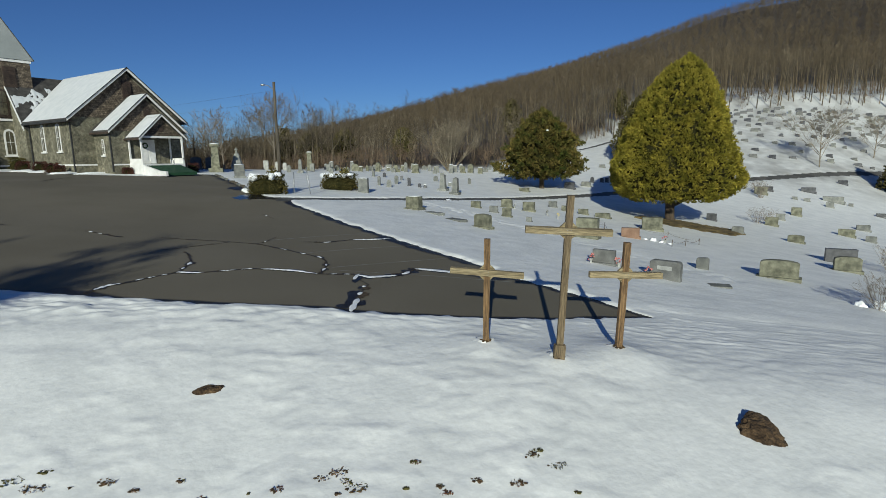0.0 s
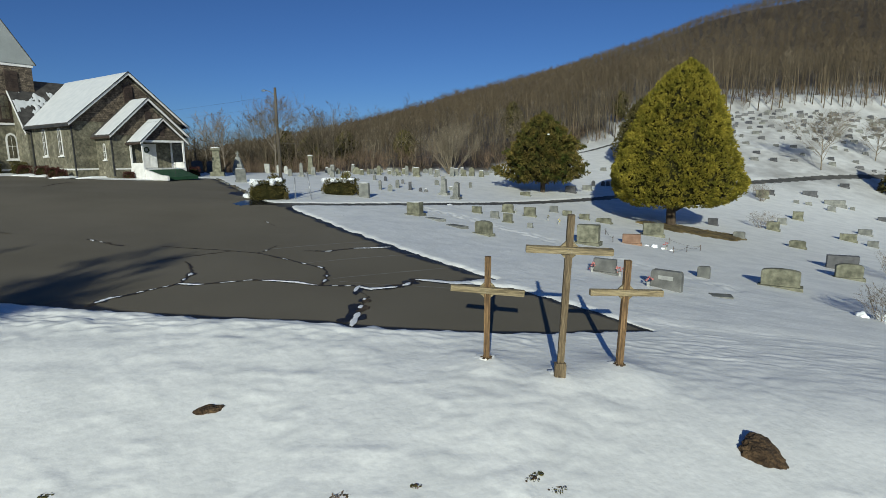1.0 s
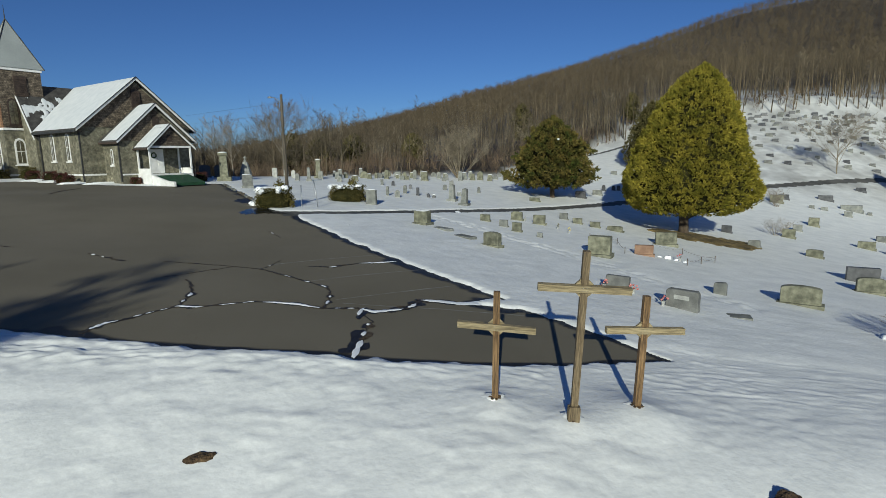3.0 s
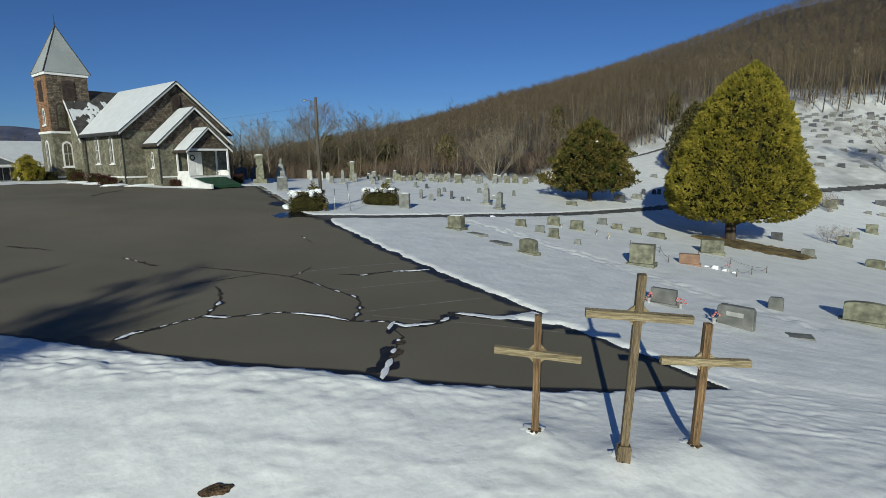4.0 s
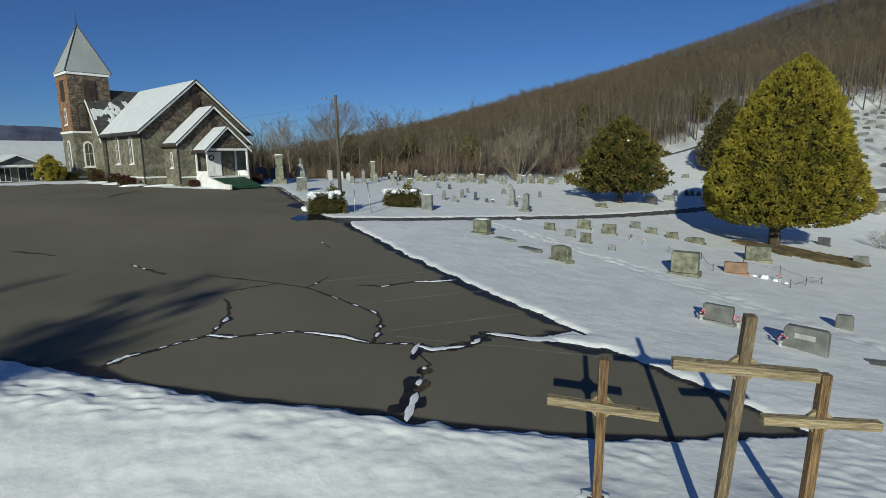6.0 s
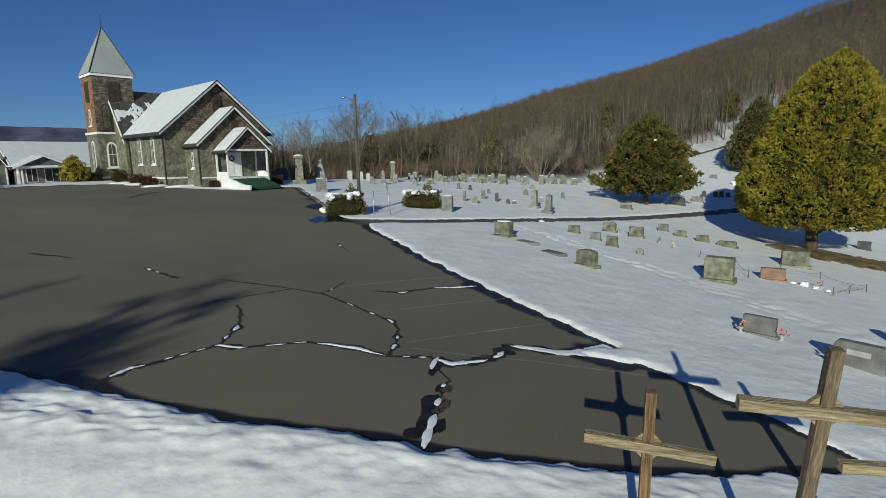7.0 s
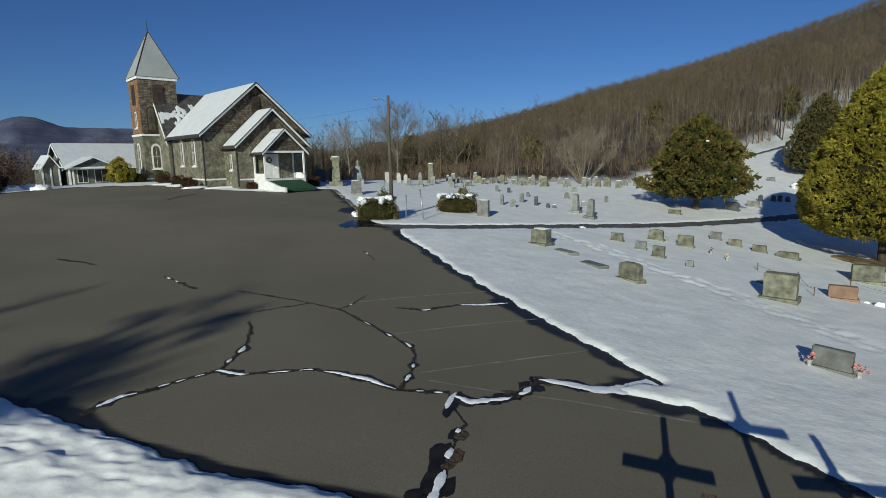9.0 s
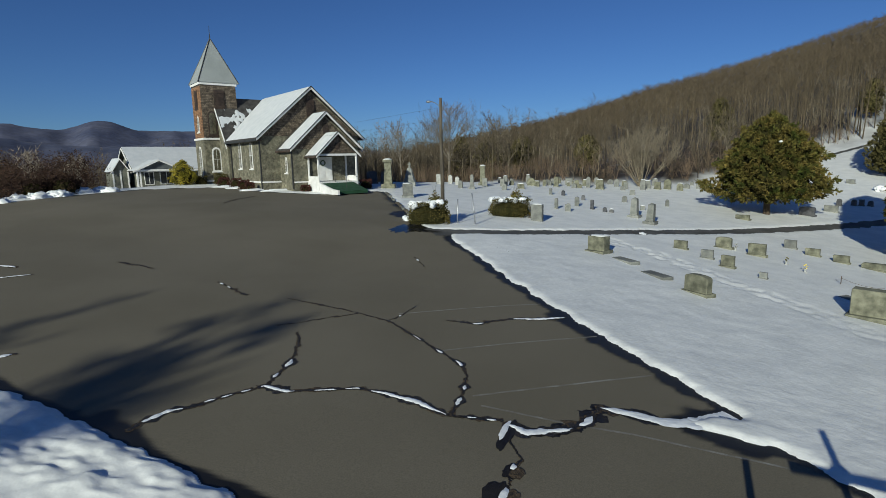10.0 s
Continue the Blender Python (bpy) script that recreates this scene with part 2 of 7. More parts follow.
def ripple(x, y, f, seed=0.0):
    return np.array([noise.noise((a * f, b * f, seed)) for a, b in zip(np.ravel(x), np.ravel(y))]).reshape(np.shape(x))


LOT = [(-75, 11.5), (-30, 5.6), (-15, 3.65), (-13.0, 3.4), (-11.3, 3.1), (-10.2, 2.88), (-9.3, 2.68), (-7.4, 2.32), (-5.15, 2.34), (-4.0, 2.28), (-1.8, 2.38), (0.45, 2.85),
       (2.95, 3.7), (1.6, 5.45), (0.8, 6.35), (0.34, 6.92), (-0.1, 7.1), (-0.7, 7.06), (-1.3, 7.2), (-1.7, 7.45), (-1.2, 7.9), (-0.6, 8.22), (-2.4, 10.4), (-4.5, 13.0), (-6.8, 16.1), (-9.4, 20.1), (-11.6, 23.0), (-12.2, 24.6), (-13.9, 25.4),
       (-15.6, 27.0), (-17.1, 30.2), (-21.5, 37.2), (-25.0, 43.0), (-27.2, 42.6), (-28.4, 37.7), (-31.3, 37.2), (-35.2, 38.0), (-42.2, 40.2), (-46.0, 35.0), (-46.5, 25.5), (-50, 21.5), (-75, 16)]
LANE_LINE = [(-13.5, 24.4), (-9.5, 26.9), (-3.33, 31.9), (3.85, 37.4), (10.3, 43.0), (18, 49.6), (27, 56), (36.6, 61.3), (49.5, 66.6), (61.7, 70.6), (84, 76)]
UPPER_LANE = [(19.5, 82.3), (21.6, 83.6), (24, 85.5), (27, 87.9), (31, 90.5)]


def roads(x, y):
    """Signed distance to the cleared asphalt."""
    return np.minimum(np.minimum(near_poly(x, y, LOT), near_line(x, y, LANE_LINE) - 0.62), near_line(x, y, UPPER_LANE) - 0.35)


def steps(*spans):
    out = [spans[0][0]]
    for a, b, d in spans:
        n = max(1, round((b - a) / d))
        out += [a + (b - a) * (i + 1) / n for i in range(n)]
    return np.array(out)


def sheet(xs, ys, z, keep=None):
    nx, ny = len(xs), len(ys)
    X, Y = np.meshgrid(xs, ys)
    verts = np.stack([X.ravel(), Y.ravel(), z.ravel()], 1)
    i = (np.arange(ny - 1)[:, None] * nx + np.arange(nx - 1)[None]).ravel()
    faces = np.stack([i, i + 1, i + 1 + nx, i + nx], 1)
    if keep is not None:
        k = keep.ravel()
        faces = faces[k[faces].all(1)]
        used = np.unique(faces)
        back = np.full(nx * ny, -1)
        back[used] = np.arange(len(used))
        return verts[used], back[faces], used
    return verts, faces, np.arange(nx * ny)


def mesh_sheet(name, verts, faces, mat, attributes=()):
    me = bpy.data.meshes.new(name)
    me.from_pydata(verts.tolist(), [], faces.tolist())
    me.materials.append(mat)
    me.polygons.foreach_set("use_smooth", [True] * len(me.polygons))
    for key, values in attributes:
        at = me.attributes.new(key, "FLOAT", "POINT")
        at.data.foreach_set("value", np.asarray(values, np.float32))
    me.update()
    return new(name, me)


SNOW_TOP = {}


def snow_at(x, y):
    """The height of the snow's surface."""
    xs, ys, z = SNOW_TOP["xs"], SNOW_TOP["ys"], SNOW_TOP["z"]
    i, j = int(np.searchsorted(xs, x)) - 1, int(np.searchsorted(ys, y)) - 1
    u, v = (x - xs[i]) / (xs[i + 1] - xs[i]), (y - ys[j]) / (ys[j + 1] - ys[j])
    return float((z[j, i] * (1 - u) + z[j, i + 1] * u) * (1 - v) + (z[j + 1, i] * (1 - u) + z[j + 1, i + 1] * u) * v)


def build_ground():
    xs = steps((-1500, -300, 120), (-300, -80, 15), (-80, -30, 2.0), (-30, -15, 0.3), (-15, 4.5, 0.062), (4.5, 14, 0.15), (14, 72, 0.5), (72, 100, 2.0), (100, 740, 14), (740, 1500, 100))
    ys = steps((-300, -40, 40), (-40, -12, 2.0), (-12, -6, 0.4), (-6, -4.5, 0.15), (-4.5, 1.6, 0.08), (1.6, 4.4, 0.04), (4.4, 10, 0.10), (10, 30, 0.17), (30, 44, 0.33), (44, 92, 0.6), (92, 112, 1.6), (112, 300, 7), (300, 1060, 16), (1060, 2600, 130))
    X, Y = np.meshgrid(xs, ys)
    base = land(X, Y)
    sd = roads(X, Y)
    near = np.hypot(X + 2, Y - 6) < 46
    wob, lumps, fine = np.zeros_like(X), np.zeros_like(X), np.zeros_like(X)
    wob[near] = 0.17 * ripple(X[near], Y[near], 0.8) * np.where(Y[near] > 4.2, 1.0, 0.5) + 0.15 * ripple(X[near], Y[near], 2.3, 4) + 0.02 * ripple(X[near], Y[near], 6.0, 7)
    lumps[near] = 0.03 * ripple(X[near], Y[near], 0.35, 2)
    close = (np.hypot(X + 3, Y - 4) < 22)
    cx, cy = X[close], Y[close]
    fine[close] = 0.020 * ripple(cx * 0.8, cy * 1.4, 1.2, 3) + 0.014 * ripple(cx * 0.8, cy * 1.3, 2.6, 9) + 0.016 * ripple(cx, cy * 1.2, 4.2, 17) + 0.006 * ripple(cx, cy * 1.5, 6.2, 14) + 0.013 * ripple(cx * 0.42, cy * 1.6, 4.2, 61) - 0.035 * np.clip(ripple(cx, cy, 2.6, 21) - 0.36, 0, 1)
    rim = close & (Y < 3.8) & (Y > -0.8) & (X < 0)
    fine[rim] += (-0.01 + 0.05 * ripple(X[rim] * 0.6, Y[rim] * 1.5, 1.7, 31) + 0.05 * np.abs(ripple(X[rim] * 0.55, Y[rim] * 1.5, 2.6, 37)) + 0.028 * ripple(X[rim] * 0.7, Y[rim] * 1.6, 4.6, 33)) * (0.35 + 0.65 * smooth01((sd[rim] - 0.25) / 0.6)) * smooth01((Y[rim] - 0.6) / 1.1) * (0.3 + 0.7 * smooth01((-2.5 - X[rim]) / 3))
    fine[close] *= 1 - 0.55 * smooth01((cy - 3.2 + 0.12 * np.clip(-cx - 1, 0, 9)) / 1.5)
    trail = near_line(X, Y, [(-5.6, 30.5), (-4.3, 28.6), (-1.25, 25.4), (0.9, 21.8), (3.05, 19.4), (4.3, 17.3), (5.4, 15.3), (8.5, 10.5)])
    tr = trail < 0.8
    fine[tr] -= 0.22 * np.clip(ripple(X[tr], Y[tr], 2.3, 41) + 0.12, 0, 1) * smooth01((0.8 - trail[tr]) / 0.5)
    s = sd + wob
    snow = -0.05 + (0.13 - 0.045 * smooth01((4.8 - Y) / 0.8)) * smooth01((s + 0.02) / 0.30)
    snow = snow + 0.05 * smooth01((s - 0.05) / 0.3) * (1 - smooth01((s - 0.35) / 1.5)) * smooth01((4.8 - Y) / 0.8) * smooth01((0.5 - X) / 1.5)
    deep = snow + (lumps + fine) * smooth01(s / 0.5)
    z = base + np.where(s > 0.1, np.maximum(deep, 0.03), deep)
    woods = smooth01((Y - woods_edge(X) + 3 - 8 * smooth01((X - 20) / 30) + 2 * np.sin(X * 0.7)) / (7 + 45 * smooth01((X - 20) / 30)))
    slope = smooth01((X - 18) / 14) * smooth01((Y - 52) / 14)   # patchy litter colour, mixed in to tone down the sunlit upper graves
    patchy = np.zeros_like(X)
    patchy[slope > 0] = ripple(X[slope > 0], Y[slope > 0], 0.22, 51) + 0.7 * ripple(X[slope > 0], Y[slope > 0], 0.9, 52)
    woods = np.maximum(woods, slope * np.clip(0.33 + 0.35 * patchy, 0, 0.7))
    woods = np.maximum(woods, smooth01((-X - 56) / 8) * smooth01((Y - 24) / 6) * 0.8)
    for fx, fy, r, h in ((1.25, 0.52, 0.75, 0.17), (0.0, 0.0, 0.5, 0.08), (-1.3, 0.52, 0.5, 0.10)):   # drifts round the crosses
        z = z + h * np.exp(-((X - fx) ** 2 + (Y - fy) ** 2) / (r * r))
    v, f, _ = sheet(xs, ys, z)
    SNOW_TOP.update(xs=xs, ys=ys, z=z)
    g = mesh_sheet("ground", v, f, GROUND_SNOW, [("woods", woods.ravel())])
    tagged(g, "wind-crusted snow over a sloping churchyard and wooded hill", "ground", kind="structure")
    # the cleared asphalt lies as a sheet of its own in the snow
    xs = steps((-76, -30, 1.5), (-30, -15, 0.3), (-15, 4.5, 0.10), (4.5, 20, 0.4), (20, 85, 0.5))
    ys = steps((1.5, 5, 0.06), (5, 10, 0.12), (10, 24, 0.15), (24, 50, 0.3), (50, 92, 0.5))
    X, Y = np.meshgrid(xs, ys)
    d1, d2 = near_poly(X, Y, LOT), np.minimum(near_line(X, Y, LANE_LINE) - 0.62, near_line(X, Y, UPPER_LANE) - 0.35)
    wet = np.zeros_like(X)
    n1 = (np.abs(d1) < 2.0) & (X > -48)
    far = smooth01((Y[n1] - 4.6 - 0.2 * np.clip(X[n1] + 1, -99, 0)) / 1.5) * ((X[n1] > -12.5) | (Y[n1] > 15))
    wv = (0.10 + 0.40 * far) * ripple(X[n1], Y[n1], 0.7, 12) + (0.06 + 0.12 * far) * ripple(X[n1], Y[n1], 2.0, 15)
    wet[n1] = 1 - smooth01((-d1[n1] - 0.05 - 0.24 * far + wv * 0.9) / 0.09)
    v, f, used = sheet(xs, ys, land(X, Y), d1 < 0.7)
    lot = mesh_sheet("road", v, f, ASPHALT, [("wet", wet.ravel()[used])])
    tagged(lot, "grey worn asphalt car park with dark wet margins", "car park", kind="structure")
    v, f, used = sheet(xs, ys, land(X, Y) + 0.006, (d2 < 0.6) & (d1 > -0.9))
    lane = mesh_sheet("road", v, f, LANE, [("wet", np.full(len(used), 0.1))])
    tagged(lane, "narrow wet asphalt lane between the graves", "lane", kind="structure")


build_ground()


# ---- three crosses ----
def build_cross(x, y, z, height, arm_z, arm, yaw, lean, label, sleeve=False, tip=0.0):
    c = thing("wooden_cross", pose(x, y, z, lean[0], lean[1], yaw), label, "cross", "three crosses")
    w, foot = 0.058, snow_at(x, y) - z
    part("post", boxed(-w, w, -w, w, -0.5, height, 0.009), GREY_POST if sleeve else TIMBER, c)
    part("crossbeam", boxed(-arm / 2, arm / 2, -w - 0.045, w - 0.045, -w, w, 0.009, Matrix.Translation((0, 0, arm_z)) @ Matrix.Rotation(radians(tip), 4, "Y")), BEAM_WOOD, c, "paler weathered crossbeam")
    for sx in (-1, 1):
        for sz in (-1, 1):
            g = 0.09
            o = [(sx * (w + 0.002), arm_z + sz * (w + 0.002)), (sx * (w + g), arm_z + sz * (w + 0.002)), (sx * (w + 0.002), arm_z + sz * (w + g))]
            part("gusset", prismed(o, -0.03, 0.02), BEAM_WOOD, c, "triangular corner gusset")
    for dx, dz in ((-0.028, 0.028), (0.028, -0.028), (-0.028, -0.028), (0.028, 0.028)):
        bm = bmesh.new()
        tube(bm, [(dx, -w - 0.043, arm_z + dz), (dx, -w - 0.056, arm_z + dz)], [0.005, 0.005], 8)
        part("bolt", bm, STEEL, c, "galvanised bolt head")
    if sleeve:
        for sx in (-1, 1):
            part("base_board", boxed(sx * 0.060 if sx > 0 else -0.10, 0.10 if sx > 0 else -0.060, -0.09, 0.065, -0.3, 0.30, 0.006), GREY_POST, c, "short board bracing the foot")
        part("base_board", boxed(-0.09, 0.09, -0.102, -0.062, -0.3, 0.34, 0.006), GREY_POST, c, "short board bracing the foot")
    bm = bmesh.new()
    for k in range(7):
        a = k * 0.9 + x
        lump(bm, random.uniform(0.015, 0.04), random.uniform(0.015, 0.035), 0.018, (0.085 * math.cos(a), 0.09 * math.sin(a), foot + 0.012), 0.4, 2)
    part("foot_soil", bm, SOIL, c, "dark soil clinging round the foot")
    bm = bmesh.new()
    lump(bm, 0.20, 0.17, 0.045, (-0.03, 0.07, foot - 0.028), 0.4, 3)
    part("snow_collar", bm, GROUND_SNOW, c, "crusted snow collar round the foot", True)
    return c


STEEL = material("galvanised_steel", [(0.35, 0.36, 0.37), (0.5, 0.51, 0.52)], 6, 60, 0.45, 0.1, metal=0.9)
build_cross(0.0, 0.0, -0.03, 3.06, 2.45, 1.47, -2.5, (6, 1.6), "tall middle cross of treated square timbers standing in snow", True, 1.2)
build_cross(-1.30, 0.52, 0.1, 2.06, 1.42, 1.38, -5.0, (0.5, 0.8), "smaller cross of treated square timbers standing in snow", False, 3.6)
build_cross(1.25, 0.52, -0.02, 2.08, 1.47, 1.38, 3.0, (0.3, 2.2), "smaller cross of treated square timbers leaning in snow")


# ---- the church ----
def masonry(m, scale, mortar, depth):
    """Breaks a surface into separate stones with paler joints."""
    t = m.node_tree
    n, link = t.nodes, t.links.new
    bsdf = n["Principled BSDF"]
    co = n.new("ShaderNodeTexCoord")
    v = n.new("ShaderNodeTexVoronoi")
    v.inputs["Scale"].default_value = scale
    e = n.new("ShaderNodeTexVoronoi")
    e.feature = "DISTANCE_TO_EDGE"
    e.inputs["Scale"].default_value = scale
    for q in (v, e):
        link(co.outputs["Object"], q.inputs["Vector"])
    sep = n.new("ShaderNodeSeparateColor")
    link(v.outputs["Color"], sep.inputs["Color"])
    r = n.new("ShaderNodeMapRange")
    r.inputs["To Min"].default_value, r.inputs["To Max"].default_value = 0.72, 1.28
    link(sep.outputs["Red"], r.inputs["Value"])
    s = n.new("ShaderNodeVectorMath")
    s.operation = "SCALE"
    link(bsdf.inputs["Base Color"].links[0].from_socket, s.inputs[0])
    link(r.outputs["Result"], s.inputs["Scale"])
    k = n.new("ShaderNodeMapRange")
    k.inputs["From Min"].default_value, k.inputs["From Max"].default_value = 0.0, depth
    link(e.outputs["Distance"], k.inputs["Value"])
    mix = n.new("ShaderNodeMix")
    mix.data_type = "RGBA"
    mix.inputs["A"].default_value = (*mortar, 1)
    link(k.outputs["Result"], mix.inputs["Factor"])
    link(s.outputs["Vector"], mix.inputs["B"])
    link(mix.outputs["Result"], bsdf.inputs["Base Color"])
    b = n.new("ShaderNodeBump")
    b.inputs["Strength"].default_value, b.inputs["Distance"].default_value = 0.8, 0.05
    link(k.outputs["Result"], b.inputs["Height"])
    link(b.outputs["Normal"], bsdf.inputs["Normal"])
    return m


def courses(m, height, width, shade):
    """Rows of shingles with dark butts."""
    t = m.node_tree
    n, link = t.nodes, t.links.new
    bsdf = n["Principled BSDF"]
    co = n.new("ShaderNodeTexCoord")
    sep = n.new("ShaderNodeSeparateXYZ")
    link(co.outputs["Object"], sep.inputs["Vector"])
    add = n.new("ShaderNodeMath")
    link(sep.outputs["X"], add.inputs[0])
    link(sep.outputs["Y"], add.inputs[1])
    com = n.new("ShaderNodeCombineXYZ")
    link(add.outputs["Value"], com.inputs["X"])
    link(sep.outputs["Z"], com.inputs["Y"])
    br = n.new("ShaderNodeTexBrick")
    br.inputs["Scale"].default_value = 1.0
    br.inputs["Brick Width"].default_value, br.inputs["Row Height"].default_value, br.inputs["Mortar Size"].default_value = width, height, 0.012
    br.inputs["Color1"].default_value, br.inputs["Color2"].default_value = (0.65, 0.65, 0.65, 1), (1.35, 1.35, 1.35, 1)
    br.inputs["Mortar"].default_value = (shade, shade, shade, 1)
    link(com.outputs["Vector"], br.inputs["Vector"])
    mul = n.new("ShaderNodeVectorMath")
    mul.operation = "MULTIPLY"
    link(bsdf.inputs["Base Color"].links[0].from_socket, mul.inputs[0])
    link(br.outputs["Color"], mul.inputs[1])
    link(mul.outputs["Vector"], bsdf.inputs["Base Color"])
    return m


STONE_WALL = masonry(material("rubble_stone", [(0.110, 0.101, 0.070), (0.245, 0.226, 0.160), (0.168, 0.155, 0.109)], 1.6, 5.0, 0.9, 0.8, 5, grain=0.3), 4.6, (0.165, 0.16, 0.122), 0.04)
SHINGLE = courses(material("brown_shingle", [(0.056, 0.041, 0.029), (0.185, 0.146, 0.106)], 2.2, 8, 0.9, 0.3, 6, grain=0.4), 0.16, 0.22, 0.3)
# orange copy of SHINGLE with the sunlight of one tower face in its colour
SUNLIT_SHINGLE = courses(material("sunlit_shingle", [(0.20, 0.10, 0.05), (0.30, 0.165, 0.085)], 2, 12, 0.9, 0.3, 8, grain=0.3), 0.16, 0.22, 0.3)
ROOF_DARK = material("dark_roof_shingle", [(0.035, 0.032, 0.03), (0.075, 0.07, 0.065)], 2, 20, 0.9, 0.4, 12)
ROOF_GREY = material("grey_metal_roof", [(0.29, 0.31, 0.30), (0.34, 0.36, 0.35)], 0.5, 8, 0.55, 0.0, grain=0.04)
WHITE = material("white_paint", [(0.70, 0.69, 0.66), (0.82, 0.81, 0.79)], 2, 20, 0.6, 0.1, grain=0.05)
BLACK_TRIM = material("dark_trim", [(0.02, 0.02, 0.02), (0.05, 0.05, 0.048)], 3, 20, 0.6, 0.1)
GLASS_DARK = material("window_glass", [(0.02, 0.022, 0.025), (0.05, 0.055, 0.06)], 2, 10, 0.12, 0.0)
STAINED = material("leaded_glass", [(0.045, 0.042, 0.028), (0.13, 0.115, 0.075)], 5, 14, 0.3, 0.15, 9, grain=0.4)
SHUTTER = material("brown_louvre", [(0.03, 0.02, 0.015), (0.065, 0.042, 0.032)], 3, 20, 0.8, 0.2)
CARPET = material("green_carpet", [(0.010, 0.05, 0.022), (0.02, 0.078, 0.036)], 3, 60, 0.95, 0.4)

CH_W, CH_HE, CH_HR, CH_LEN = 5.11, 4.98, 9.4, 17.0


def gable_outline(x0, x1, he, hr):
    return [(x0, -0.6), (x1, -0.6), (x1, he), (0.5 * (x0 + x1), hr), (x0, he)]


def slope_roof(name, x0, x1, he, hr, y0, y1, over, thick, mat, parent, label="", side=0):
    """One slope of a gable roof as a slab (side 0: the left one)."""
    mid = 0.5 * (x0 + x1)
    k = (hr - he) / (mid - x0)
    xe, ze = (x0 - over, he - over * k) if side == 0 else (x1 + over, he - over * k)
    o = [(xe, ze), (mid, hr), (mid, hr + thick), (xe, ze + thick)]
    return part(name, prismed(o, y0, y1), mat, parent, label)


def snow_slab(x0, x1, he, hr, y0, y1, over, lift, parent, label="thick snow on the roof", far=None):
    mid = 0.5 * (x0 + x1)
    k = (hr - he) / (mid - x0)
    bm = bmesh.new()
    nu, nv = 22, 30
    grid = []
    for j in range(nv + 1):
        row = []
        for i in range(nu + 1):
            s = i / nu
            y = y0 + (y1 + ((far or y1) - y1) * s - y0) * j / nv
            x = x0 - over + s * (mid - x0 + over)
            z = he - over * k + k * (x - x0 + over)
            edge = min(s * 6, (1 - s) * 12 + 0.3, j * 1.0, (nv - j) * 1.0, 1.0)
            z += lift + 0.07 * max(edge, 0.0) + 0.012 * noise.noise((x * 1.5, y * 1.5, 3))
            row.append(bm.verts.new((x, y, z)))
        grid.append(row)
    for j in range(nv):
        for i in range(nu):
            bm.faces.new((grid[j][i], grid[j][i + 1], grid[j + 1][i + 1], grid[j + 1][i]))
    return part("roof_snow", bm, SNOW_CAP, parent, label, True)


def pointed_window(parent, m, w, h, sill=True, frame_mat=None, pane=None):
    """A lancet window set in a wall; local x along the wall, z up, -y outward."""
    frame_mat, pane = frame_mat or WHITE, pane or STAINED

    def lancet(w, h, z0=0.0):
        pts = [(-w / 2, z0), (w / 2, z0), (w / 2, h - w * 0.8)]
        pts += [(w / 2 * math.cos(a) ** 0.8 if a < 1.57 else 0.0, h - w * 0.8 + w * 0.8 * math.sin(a)) for a in (0.5, 0.95, 1.5708)]
        return pts + [(-x, z) for x, z in pts[2:-1][::-1]]
    f = part("window", prismed(lancet(w, h), -0.05, 0.12, m), frame_mat, parent)
    part("pane", prismed(lancet(w * 0.68, h - w * 0.22, 0.12), -0.07, 0.0, m), pane, f)
    part("mullion", boxed(-0.014, 0.014, -0.085, 0.0, 0.1, h - w * 0.3, 0, m), frame_mat, f)
    for z in (0.5,):
        part("glazing_bar", boxed(-w * 0.33, w * 0.33, -0.082, 0.0, h * z - 0.025, h * z + 0.025, 0, m), frame_mat, f)
    if sill:
        part("sill", boxed(-w * 0.65, w * 0.65, -0.16, 0.1, -0.12, 0.0, 0.01, m), frame_mat, f)
    return f


